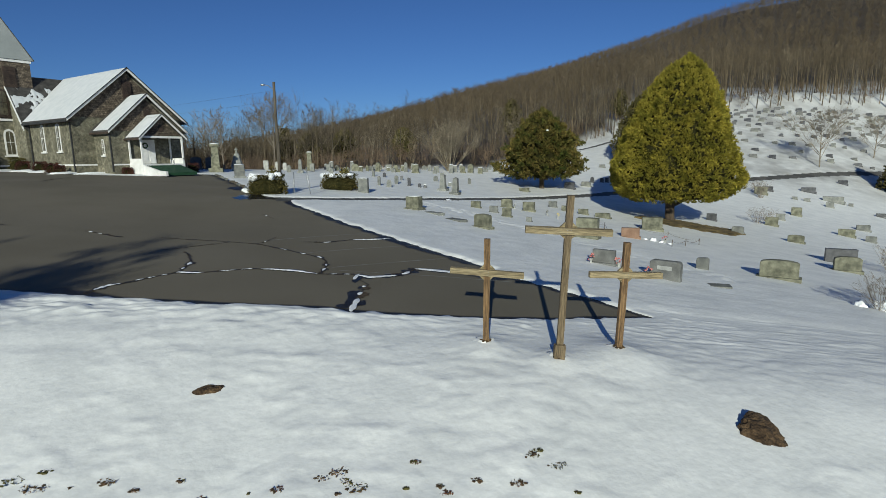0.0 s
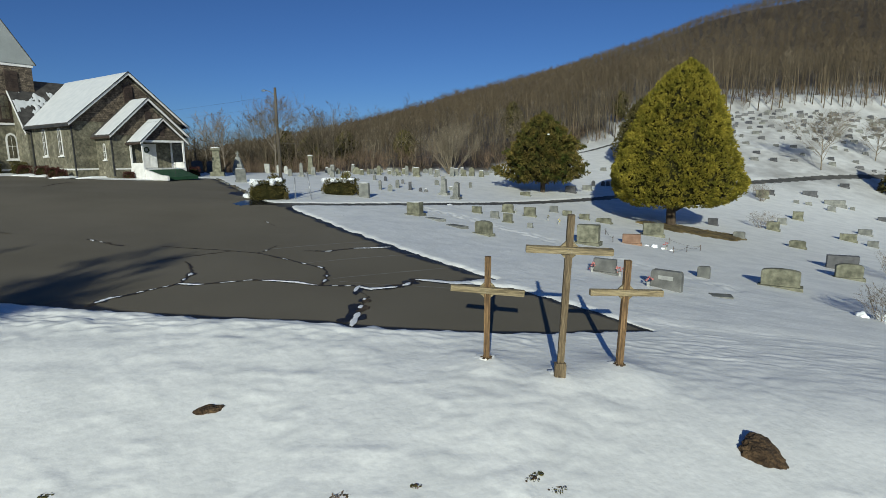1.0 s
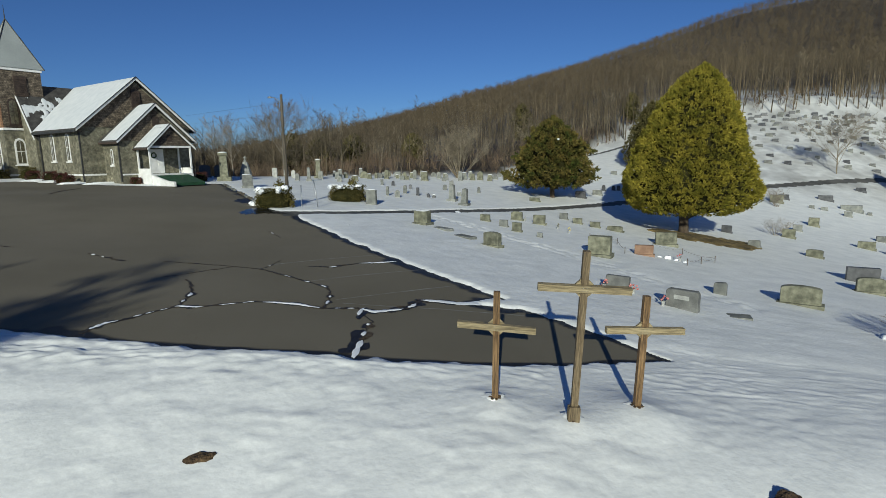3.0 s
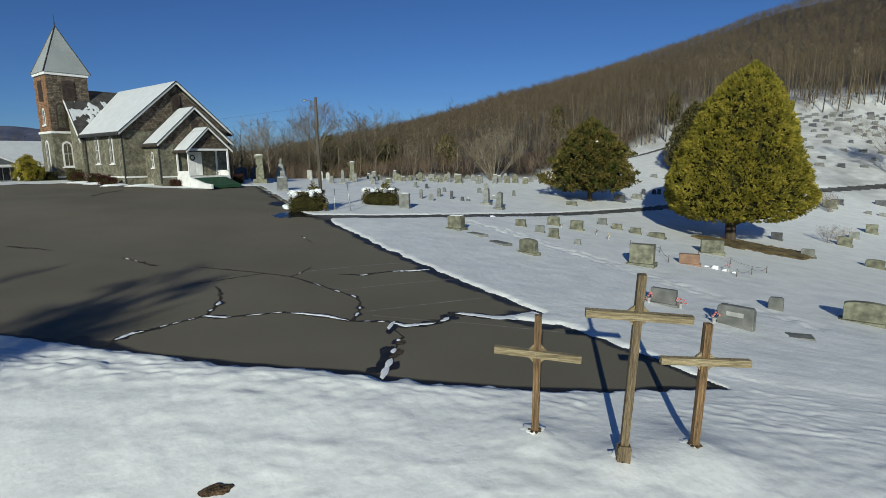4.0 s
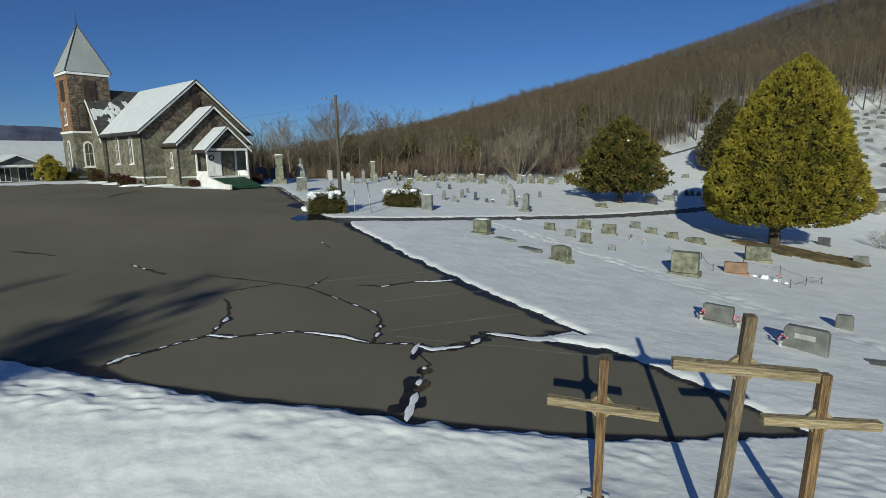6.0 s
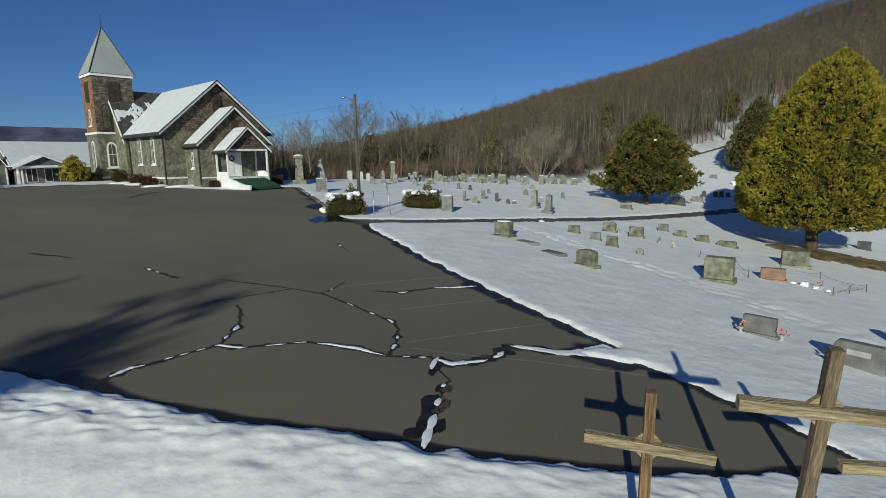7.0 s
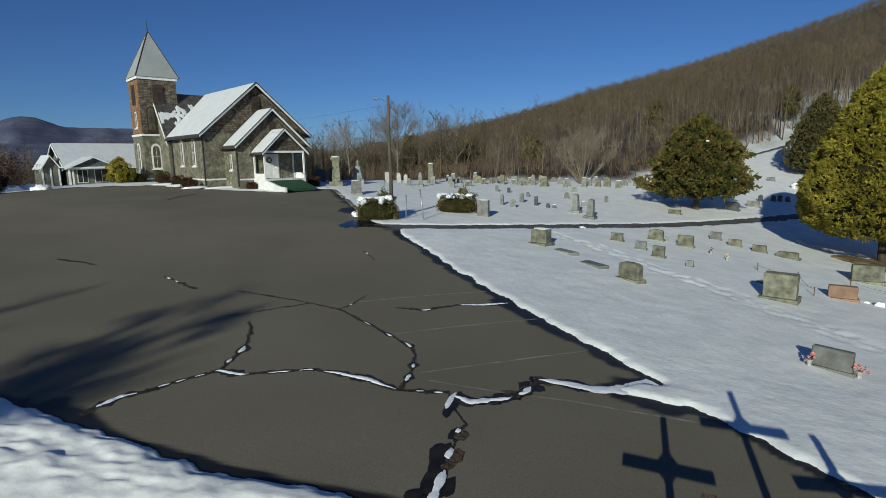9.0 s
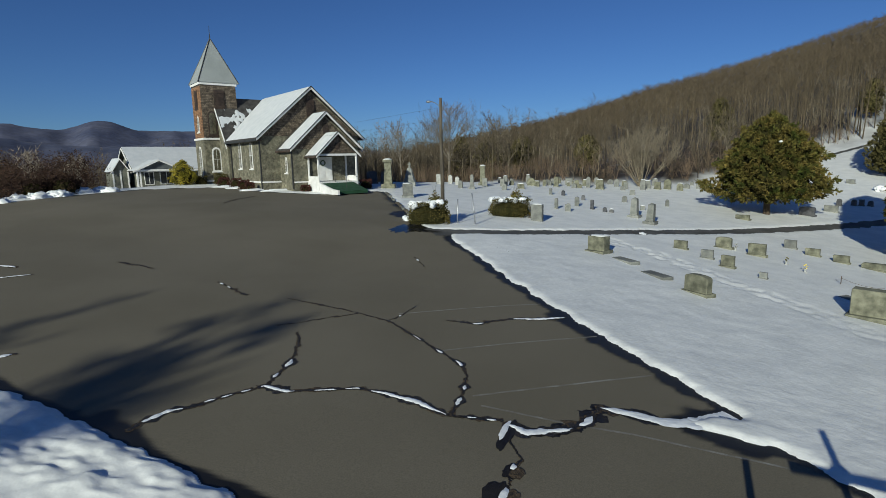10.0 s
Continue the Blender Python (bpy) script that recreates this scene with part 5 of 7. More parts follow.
def build_mountains():
    """Two ranges far to the north-west, on arcs about the churchyard."""
    for dist, low, seed, peaks in ((2300, 2.6, 1.0, ((-58.0, 0.75, 2.6), (-51.6, 1.2, 2.4), (-63, 0.6, 4.0), (-45, 0.4, 4.0))), (1600, 1.5, 7.0, ((-60, 0.8, 5.0), (-44, 0.5, 5.0)))):
        V, F, n = [], [], 12
        az = np.linspace(-95, -4, 180)
        for a in az:
            el = low + sum(h * math.exp(-((a - c) / w) ** 2) for c, h, w in peaks) + 0.16 * noise.noise((a * 0.5, seed, 0)) + 0.05 * noise.noise((a * 1.9, seed, 3))
            el *= 1 - 0.8 * float(smooth01((a + 42) / 22))
            top = 5 + dist * math.tan(radians(el))
            for j in range(n + 1):
                s = j / n
                d = dist - 700 * (1 - s) + 60 * noise.noise((a * 0.6, s * 3, seed))
                V.append((d * math.sin(radians(a)), d * math.cos(radians(a)), -40 + (top + 40) * math.sin(s * 1.5708) + 7 * (1 - s) * noise.noise((a * 0.9, s * 4, seed + 9)) + 5 * (1.05 - s) * noise.noise((a * 2.2, s * 3, seed + 3)) + 4 * noise.noise((a * 6, s * 7, seed + 5))))
        for i in range(len(az) - 1):
            for j in range(n):
                q = i * (n + 1) + j
                F.append((q, q + n + 1, q + n + 2, q + 1))
        tagged(raw("backdrop", V, F, MOUNTAIN, smooth=True), "distant wooded mountains with the blue of haze in their colour", "mountain", kind="structure")


build_mountains()
for i, (x, y, h, r) in enumerate(((-26.5, 88.0, 7.0, 2.4), (-9.0, 73.5, 4.6, 1.5), (-20.0, 84.0, 5.5, 2.2), (-33, 92, 9, 2.0), (9.5, 92.0, 7.0, 1.7), (33.0, 104.5, 6.0, 1.5))):
    evergreen("pine_tree", x, y, h, r, 0.8, SLIM, 320, 0.3, 14, CYPRESS, "dark evergreen among the leafless woods", 0.16, 0.4, 0.66, i * 3.0)


def crown_snow(x, y, z):
    bm = bmesh.new()
    lump(bm, 0.13, 0.11, 0.09, (0, 0, 0), 0.35, 2)
    ob = tagged(part("snow_lump", bm, SNOW_CAP, None, "", True), "lump of snow caught in the evergreen's crown", "snow", "crown snow")
    ob.matrix_basis = pose(x, y, z)


crown_snow(7.4, 43.3, 5.9)


# ---- gravestones ----
def gravestone(x, y, w, h, yaw=0.0, mat=None, top="flat", depth=None, base=True, snow=False, label="", tilt=0.0, group="gravestones"):
    mat = mat or GRANITE
    d = depth or max(0.16, 0.24 * w)
    names = {"grey_granite": "grey granite", "tan_granite": "tan lichened granite", "dark_granite": "dark polished granite", "red_granite": "red granite", "white_marble": "pale marble", "slate_granite": "dark grey granite"}
    shape = {"flat": "flat-topped", "serp": "curved-top", "round": "round-topped", "rough": "rough-hewn", "chamfer": "cut-cornered"}[top]
    g = thing("gravestone", pose(x, y, zat(x, y) + 0.02, tilt, 0, yaw), label or f"{shape} {names[mat.name]} gravestone in snow", "gravestone", group)
    b = 0.14 * h if base else 0.0
    hw = w / 2
    if base:
        part("base", boxed(-hw * 1.16, hw * 1.16, -d * 0.85, d * 0.85, -0.25, b + 0.04, 0.015), mat, g)
    if top == "flat":
        o = [(-hw, b), (hw, b), (hw, h), (-hw, h)]
    elif top == "serp":
        o = [(-hw, b), (hw, b), (hw, h * 0.86)] + [(hw * math.cos(a), h * 0.86 + h * 0.14 * math.sin(a)) for a in (0.5, 1.0, 1.57, 2.14, 2.64)] + [(-hw, h * 0.86)]
    elif top == "chamfer":
        o = [(-hw, b), (hw, b), (hw, h * 0.88), (hw * 0.88, h), (-hw * 0.88, h), (-hw, h * 0.88)]
    elif top == "round":
        r = min(hw, h * 0.5)
        o = [(-hw, b - 0.1), (hw, b - 0.1), (hw, h - r)] + [(hw * math.cos(a), h - r + r * math.sin(a)) for a in (0.4, 0.8, 1.2, 1.57, 1.94, 2.34, 2.74)] + [(-hw, h - r)]
    else:
        o = [(-hw, b), (hw, b), (hw * 0.97, h * 0.9), (hw * 0.7, h), (-hw * 0.4, h * 0.97), (-hw * 0.9, h * 0.93), (-hw, h * 0.7)]
    bm = bmesh.new()
    prism(bm, o, -d / 2, d / 2)
    bmesh.ops.bevel(bm, geom=[e for e in bm.edges], offset=min(0.02, d * 0.1), segments=1, affect="EDGES")
    part("tablet", bm, mat, g)
    if snow:
        bm = bmesh.new()
        lump(bm, hw * 0.98, d * 0.5, 0.06, (0, 0, h + 0.015), 0.25, 2)
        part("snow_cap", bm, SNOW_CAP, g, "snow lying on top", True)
    return g


def obelisk(x, y, w, h, yaw=0.0, mat=None, cap="point", label="", lean=0.0):
    mat = mat or GRANITE
    g = thing("monument", pose(x, y, zat(x, y) + 0.02, 0, lean, yaw), label or "tall weathered stone grave monument in snow", "monument", "tall monuments")
    part("plinth", boxed(-w * 0.9, w * 0.9, -w * 0.9, w * 0.9, -0.25, 0.16 * h, 0.02), mat, g)
    bm = bmesh.new()
    tp = h * (0.92 if cap == "point" else 0.9)
    lo = [bm.verts.new((sx * w * 0.55, sy * w * 0.55, 0.16 * h)) for sx, sy in ((-1, -1), (1, -1), (1, 1), (-1, 1))]
    hi = [bm.verts.new((sx * w * 0.42, sy * w * 0.42, tp)) for sx, sy in ((-1, -1), (1, -1), (1, 1), (-1, 1))]
    for i in range(4):
        bm.faces.new((lo[i], lo[(i + 1) % 4], hi[(i + 1) % 4], hi[i]))
    if cap == "point":
        ap = bm.verts.new((0, 0, h))
        for i in range(4):
            bm.faces.new((hi[i], hi[(i + 1) % 4], ap))
    else:
        bm.faces.new(hi)
    bm.faces.new(lo[::-1])
    part("shaft", bm, mat, g)
    if cap == "cap":
        part("capital", boxed(-w * 0.62, w * 0.62, -w * 0.62, w * 0.62, tp, tp + 0.08 * h, 0.02), mat, g)
        bm = bmesh.new()
        lump(bm, w * 0.58, w * 0.58, 0.10, (0, 0, h * 0.98 + 0.04), 0.2, 2)
        part("snow_cap", bm, SNOW_CAP, g, "snow lying on top", True)
    return g


def panel(g, w, z0, z1, y):
    part("inscription_panel", boxed(-w / 2, w / 2, -y - 0.006, -y + 0.01, z0, z1, 0.003), MARBLE, g, "pale polished panel")


SLATE_STONE = material("slate_granite", [(0.105, 0.105, 0.098), (0.185, 0.185, 0.172)], 3, 90, 0.7, 0.2, 40, grain=0.25)
G, T, D, R, M = GRANITE, TAN_STONE, DARK_STONE, RED_STONE, MARBLE
YAW = -32
# beside the car park
gravestone(-4.25, 24.3, 0.92, 0.86, -28, T, "flat", 0.55, True, True, "thick tan granite gravestone with snow on top")
gravestone(-0.28, 18.5, 1.02, 0.80, -46, T, "serp", 0.3, True, False, "mottled tan granite gravestone with carved front")
gravestone(5.29, 18.9, 1.12, 1.10, -27, T, "flat", 0.55, True, False, "large tan granite gravestone on a stepped base")
gravestone(8.2, 20.8, 0.98, 0.62, -18, R, "flat", 0.3, True, False)
gravestone(11.2, 25.6, 1.25, 0.92, -14, T, "flat", 0.4)
gravestone(3.94, 11.0, 0.88, 0.62, -38, SLATE_STONE, "flat", 0.2, True)
panel(gravestone(5.54, 9.05, 1.06, 0.72, -42, SLATE_STONE, "chamfer", 0.26, False), 0.5, 0.40, 0.54, 0.135)
gravestone(8.4, 12.4, 0.48, 0.54, -38, G, "rough", 0.2, False)
gravestone(11.3, 12.0, 1.36, 0.84, -33, T, "serp", 0.34, True, False, "wide tan granite gravestone with a pale carved panel")
gravestone(17.97, 17.3, 1.15, 0.84, -24, T, "serp", 0.3)
gravestone(20.0, 20.6, 1.5, 0.9, -24, D, "flat", 0.3)
for x, y, w, h, m, k in ((-0.19, 28.3, 0.70, 0.52, T, "flat"), (0.93, 26.5, 0.59, 0.5, G, "flat"), (2.2, 30.3, 0.85, 0.7, T, "serp"), (1.64, 24.9, 0.63, 0.62, T, "flat"),
                         (3.66, 29.2, 0.87, 0.72, T, "flat"), (6.12, 33.1, 0.65, 0.56, G, "flat"), (6.84, 31.5, 0.71, 0.48, T, "flat"), (7.9, 30.5, 0.73, 0.47, T, "flat"),
                         (9.12, 29.7, 1.1, 0.42, T, "rough"), (2.85, 23.4, 0.33, 0.34, G, "flat"), (19.7, 35.2, 0.75, 0.66, D, "flat"), (19.0, 29.7, 0.8, 0.56, G, "rough")):
    gravestone(x, y, w, h, YAW + random.uniform(-6, 6), m, k)
for x, y, w, h, m, k in ((14.5, 53.5, 0.4, 0.7, D, "round"), (15.8, 54.1, 0.42, 0.6, D, "round"), (16.4, 54.2, 0.4, 0.62, D, "flat"), (17.1, 54.3, 0.42, 0.55, D, "round"),
                         (10.6, 47.6, 1.1, 0.8, D, "serp"), (13.0, 50.3, 1.0, 0.6, G, "flat"), (18.9, 65.3, 0.8, 0.5, G, "flat"), (5.2, 43.0, 1.0, 0.4, T, "flat")):
    gravestone(x, y, w, h, YAW + random.uniform(-6, 6), m, k)
# the lower slope
for x, y, w, h, m, k in ((34.1, 53.6, 1.3, 0.92, T, "flat"), (36.1, 55.7, 1.1, 0.6, D, "flat"), (41.8, 57.0, 1.5, 0.65, D, "flat"), (37.4, 52.5, 0.52, 0.4, G, "flat"),
                         (38.6, 52.2, 0.64, 0.42, G, "flat"), (42.4, 53.4, 2.0, 0.7, G, "flat"), (40.0, 50.4, 0.75, 0.63, G, "flat"), (43.7, 52.3, 0.45, 0.4, G, "flat"),
                         (32.1, 43.7, 0.89, 0.9, T, "flat"), (28.5, 40.3, 0.73, 0.65, G, "flat"), (25.4, 36.4, 0.95, 0.8, T, "flat"), (22.5, 28.5, 1.0, 0.6, T, "serp"),
                         (36.2, 40.3, 1.05, 0.6, G, "flat"), (31.4, 35.8, 1.19, 0.68, T, "flat"), (32.5, 34.5, 0.74, 0.56, G, "flat"), (50.0, 62.7, 1.05, 0.6, D, "flat"),
                         (44.6, 48.8, 1.1, 0.5, D, "flat")):
    gravestone(x, y, w, h, YAW + random.uniform(-8, 8), m, k)
for x, y, a, h in ((-2.95, 22.85, -52, 0.14), (-1.65, 20.6, -54, 0.14), (5.9, 21.6, -50, 0.14), (6.95, 8.85, -17, 0.05)):
    s = tagged(part("grave_slab", boxed(-0.72, 0.72, -0.26, 0.26, -0.1, h, 0.02), GRANITE), "flat grey stone ledger lying in the snow", "grave slab", "grave slabs")
    s.matrix_basis = pose(x, y, zat(x, y) + 0.03, 0, 0, a)
# the upper slope, in rows
rng = random.Random(11)
for row, (y0, n, x0, x1) in enumerate(((72, 6, 42, 70), (75.5, 6, 41, 74), (80, 9, 43, 82), (84, 11, 44, 84), (87, 13, 44, 88), (90, 16, 45, 90), (92.5, 16, 45, 92), (95, 18, 46, 92), (97, 18, 47, 92), (98.6, 14, 49, 92))):
    n = round(n * 1.4)
    for i in range(n):
        x = x0 + (x1 - x0) * (i + rng.uniform(0.1, 0.9)) / n
        y = y0 + rng.uniform(-0.9, 0.9) - 0.06 * (x - 60)
        if 50 < x < 53 and y0 < 75:
            continue
        gravestone(x, y, rng.uniform(0.5, 1.1), rng.uniform(0.38, 0.62), YAW + rng.uniform(-8, 14), rng.choice((G, D, D, D, SLATE_STONE)), rng.choice(("flat", "flat", "serp")), 0.3, group="hillside gravestones")
# the old graves beyond the lane
for x, y, w, h, m, k in ((-15.3, 51.0, 0.58, 0.72, G, "round"), (-14.1, 53.6, 0.72, 0.6, T, "flat"), (-13.9, 58.5, 0.91, 0.95, T, "round"), (-11.0, 57.9, 0.57, 1.15, T, "flat"),
                         (-10.3, 49.2, 0.3, 0.66, G, "flat"), (-9.1, 48.9, 0.3, 0.56, D, "round"), (-8.4, 39.3, 0.26, 0.9, G, "round"), (-7.4, 38.3, 0.43, 0.7, G, "round"),
                         (-7.0, 46.4, 0.3, 0.52, D, "round"), (-7.1, 42.0, 0.36, 0.85, G, "round"), (-5.8, 40.8, 0.26, 0.82, D, "flat"), (-4.8, 40.1, 0.28, 0.42, D, "round"),
                         (-4.3, 40.2, 0.32, 0.30, D, "round"), (-2.0, 43.0, 0.37, 0.4, G, "flat"), (0.0, 46.5, 0.3, 0.65, G, "round"), (-3.5, 47.2, 0.45, 0.62, G, "round"),
                         (-2.9, 52.8, 0.48, 0.52, G, "flat"), (-6.2, 56.5, 0.85, 1.1, T, "flat"), (-4.6, 59.8, 0.5, 0.9, G, "round"), (-0.4, 58.4, 0.65, 0.85, T, "flat"),
                         (-7.5, 57.9, 0.44, 1.25, G, "round"), (-8.7, 57.4, 0.5, 0.95, T, "round"), (-20.0, 50.9, 0.5, 0.85, G, "round"), (-18.3, 54.5, 0.55, 1.0, G, "flat"),
                         (-22.0, 56.0, 0.5, 1.0, M, "round"), (-23.5, 58.0, 0.5, 1.1, M, "round"), (-24.6, 57.0, 0.75, 1.2, M, "flat")):
    gravestone(x, y, w, h, rng.uniform(-30, 10), m, k, 0.16, k == "flat", rng.random() < 0.3, tilt=rng.uniform(-5, 5), group="old gravestones")
for i in range(46):
    x, y = rng.uniform(-19, 12), rng.uniform(55.5, 63.5)
    if abs(x + 2) < 1.4 and y > 59:
        continue
    gravestone(x, y, rng.uniform(0.35, 0.8), rng.uniform(0.5, 1.15), rng.uniform(-30, 10), rng.choice((G, G, T)), rng.choice(("round", "flat", "round")), 0.16, False, rng.random() < 0.25, tilt=rng.uniform(-5, 5), group="old gravestones")
obelisk(-2.62, 38.7, 0.46, 1.55, -20)
obelisk(-1.57, 36.4, 0.46, 1.52, -20, lean=3)
obelisk(-19.1, 56.5, 0.55, 2.3, 10, T, "cap", "tall tan stone pillar monument with a snowy cap")
obelisk(-18.6, 50.5, 0.36, 1.6, 10, G)
obelisk(-26.3, 46.6, 0.76, 2.95, 20, T, "cap", "broad tan stone column monument with a snowy cap")
gravestone(-20.9, 39.0, 0.85, 1.2, 25, G, "flat", 0.7, True, True, "square grey stone block with snow on top")
gravestone(-31.2, 52.6, 1.2, 1.5, 25, D, "serp", 0.3, True, False, "large polished black gravestone")
gravestone(-29.9, 53.4, 1.0, 1.5, 25, D, "serp", 0.3, True, False, "large polished black gravestone")
gravestone(-8.7, 32.25, 0.80, 1.15, -15, G, "flat", 0.3, False, True, "upright mottled grey stone beside the clipped hedge")


STATUE_STONE = material("statue_stone", [(0.17, 0.175, 0.16), (0.32, 0.325, 0.30)], 3, 40, 0.8, 0.3, 30)


def cross_monument(x, y):
    g = thing("monument", pose(x, y, zat(x, y), 0, 0, 20), "weathered pale stone monument with a small cross on top", "monument", "tall monuments")
    part("plinth", boxed(-0.62, 0.62, -0.5, 0.5, -0.2, 0.55, 0.03), STATUE_STONE, g)
    bm = bmesh.new()
    tube(bm, [(0, 0, 0.55), (0, 0, 0.8), (0, 0, 1.35), (0, 0, 1.85), (0, 0, 2.0)], [0.68, 0.60, 0.44, 0.30, 0.22], 8)
    part("shaft", bm, STATUE_STONE, g)
    bm = bmesh.new()
    lump(bm, 0.15, 0.12, 0.17, (0, 0, 2.14), 0.1, 2)
    box(bm, -0.06, 0.06, -0.06, 0.06, 2.2, 2.62, 0.015)
    box(bm, -0.19, 0.19, -0.055, 0.055, 2.36, 2.47, 0.015)
    part("cross_finial", bm, STATUE_STONE, g, "small carved stone cross")


cross_monument(-25.6, 50.5)


# ---- lamp pole, hedges, posts ----
def build_pole(x, y):
    p = thing("street_lamp", pose(x, y, zat(x, y)), "weathered wooden utility pole with a small street lamp", "street lamp")
    bm = bmesh.new()
    tube(bm, [(0, 0, -0.5), (0.02, 0, 2.5), (-0.02, 0, 5), (0, 0, 7.45)], [0.125, 0.115, 0.10, 0.085], 10)
    part("pole", bm, POLE_WOOD, p, "grey-brown wooden pole", True)
    bm = bmesh.new()
    tube(bm, [(-0.05, 0, 6.95), (-0.35, -0.05, 7.2), (-0.62, -0.1, 7.28)], [0.025, 0.025, 0.025], 6)
    part("lamp_arm", bm, STEEL, p, "curved steel arm")
    bm = bmesh.new()
    lump(bm, 0.16, 0.10, 0.07, (-0.72, -0.12, 7.26), 0.05, 2)
    part("lamp_head", bm, STEEL, p, "small grey lamp head", True)
    bm = bmesh.new()
    tube(bm, [(-0.05, 0, 3.85), (0.8, 0.1, 3.78), (1.55, 0.15, 3.75)], [0.024, 0.02, 0.018], 5)
    part("cross_rod", bm, POLE_WOOD, p, "thin horizontal rod")
    bm = bmesh.new()
    for z in (6.9, 6.2):
        bm = bmesh.new()
        tube(bm, [(0, 0, z), (-30, 22, z - 0.3), (-60, 46, z + 2.1)], [0.005] * 3, 4)
        part("cable", bm, BLACK_TRIM, p, "slack overhead cable")


POLE_WOOD = material("pole_wood", [(0.055, 0.046, 0.034), (0.12, 0.10, 0.075)], 2, 14, 0.9, 0.5, 10, grain=0.3, stretch=(4, 4, 0.4))
build_pole(-13.64, 27.5)


def hedge(x, y, w, d, h, label, mat, snow=True, top_tufts=True, n=900, group="clipped hedges", leaf=0.07):
    rr = random.Random(int(abs(x * 31 + y * 17)))
    t = thing("hedge", pose(x, y, zat(x, y), 0, 0, 22), label, "hedge", group)
    V, F = [], []
    for i in range(n):
        u, v, s = rr.uniform(-1, 1), rr.uniform(-1, 1), rr.random()
        face = rr.randrange(6)
        if face < 4:
            a = rr.uniform(0, 6.2832)
            ca, sa = math.cos(a), math.sin(a)
            k = 1 / max(abs(ca) ** 2.7 + abs(sa) ** 2.7, 0.01) ** (1 / 2.7) * (1 - 0.22 * max(0.0, s - 0.6) / 0.4)
            p = Vector((ca * k * w / 2, sa * k * d / 2, s * h))
            o = Vector((ca, sa, 0.2))
        else:
            p, o = Vector((u * w / 2 * 0.95, v * d / 2 * 0.95, h)), Vector((0, 0, 1))
        p *= 1 + 0.12 * noise.noise(p * 2.2)
        for j in range(6):
            dd = (o + Vector((rr.gauss(0, 0.8), rr.gauss(0, 0.8), rr.gauss(0, 0.8)))).normalized()
            q = p + Vector((rr.gauss(0, 1), rr.gauss(0, 1), rr.gauss(0, 1))) * leaf * 0.8
            sd = dd.orthogonal().normalized() * leaf * 0.35
            i0 = len(V)
            V.extend((q - sd * 0.4, q + dd * leaf * 0.5 + sd, q + dd * leaf, q + dd * leaf * 0.5 - sd))
            F.append((i0, i0 + 1, i0 + 2, i0 + 3))
    raw("foliage", V, F, mat, t)
    # dark solid core replaces the shade between the hedge leaves
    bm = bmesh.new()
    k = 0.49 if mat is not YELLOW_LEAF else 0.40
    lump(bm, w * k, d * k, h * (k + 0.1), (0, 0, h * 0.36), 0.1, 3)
    part("inner_mass", bm, INNER_SHADE, t, "dark core in place of the shade inside the leaves")
    if snow:
        for i in range(11):
            bm = bmesh.new()
            lump(bm, rr.uniform(0.16, 0.45), rr.uniform(0.16, 0.4), rr.uniform(0.10, 0.26), (rr.uniform(-0.46, 0.3) * w, rr.uniform(-0.40, 0.42) * d, h + rr.uniform(-0.02, 0.12)), 0.38, 3, 1.7)
            part("snow_lump", bm, SNOW, t, "lump of snow on the clipped top", True)
    return t


hedge(-14.35, 27.0, 2.3, 1.7, 1.15, "clipped olive-brown hedge with lumps of snow on top", HEDGE_LEAF)
hedge(-10.75, 33.3, 2.7, 1.7, 1.15, "clipped olive-brown hedge with lumps of snow on top", HEDGE_LEAF)
for x, y in ((-14.1, 27.5), (-10.4, 33.6)):
    evergreen("yucca_shrub", x, y, 1.65, 0.32, 1.0, SLIM, 110, 0.12, 8, MAGNOLIA, "dark evergreen sprig rising from the hedge", 0.03, 0.2, 0, 2.0)


def gate_posts():
    for x, y, h, tx, ty in ((-12.8, 27.75, 1.55, 0, 2), (-11.75, 28.1, 2.0, 0, -6)):
        bm = bmesh.new()
        tube(bm, [(0, 0, -0.3), (0, 0, h)], [0.035, 0.035], 8)
        ob = tagged(part("pipe_post", bm, STEEL, None, "", True), "thin galvanised pipe post beside the lane", "post", "pipe posts")
        ob.matrix_basis = pose(x, y, zat(x, y), tx, ty, 0)


gate_posts()


# ---- cracks in the asphalt ----
def dense(points, step=0.09, jitter=0.03, seed=1):
    rr = random.Random(seed)
    out = []
    for (ax, ay), (bx, by) in zip(points, points[1:]):
        n = max(1, round(math.hypot(bx - ax, by - ay) / step))
        for i in range(n):
            t = i / n
            out.append((ax + (bx - ax) * t + rr.uniform(-jitter, jitter), ay + (by - ay) * t + rr.uniform(-jitter, jitter)))
    return out + [points[-1]]


def ribbon(name, points, widths, mat, lift, label, category, group, ragged=0.0):
    V, F = [], []
    for i, (x, y) in enumerate(points):
        a, b = points[max(i - 1, 0)], points[min(i + 1, len(points) - 1)]
        d = Vector((b[0] - a[0], b[1] - a[1]))
        d = d.normalized() if d.length > 1e-6 else Vector((1, 0))
        n = Vector((-d.y, d.x)) * widths[i] / 2
        for s in (-1, 1):
            k = s * max(0.15, 1 + ragged * (1.5 * noise.noise((x * 5, y * 5, s * 7.3 + widths[0])) + 0.8 * noise.noise((x * 13, y * 13, s * 7.3 + 4))))
            px, py = x + k * n.x, y + k * n.y
            V.append((px, py, zat(px, py) + lift))
        if i:
            F.append((2 * i - 2, 2 * i - 1, 2 * i + 1, 2 * i))
    return tagged(raw(name, V, F, mat), label, category, group)


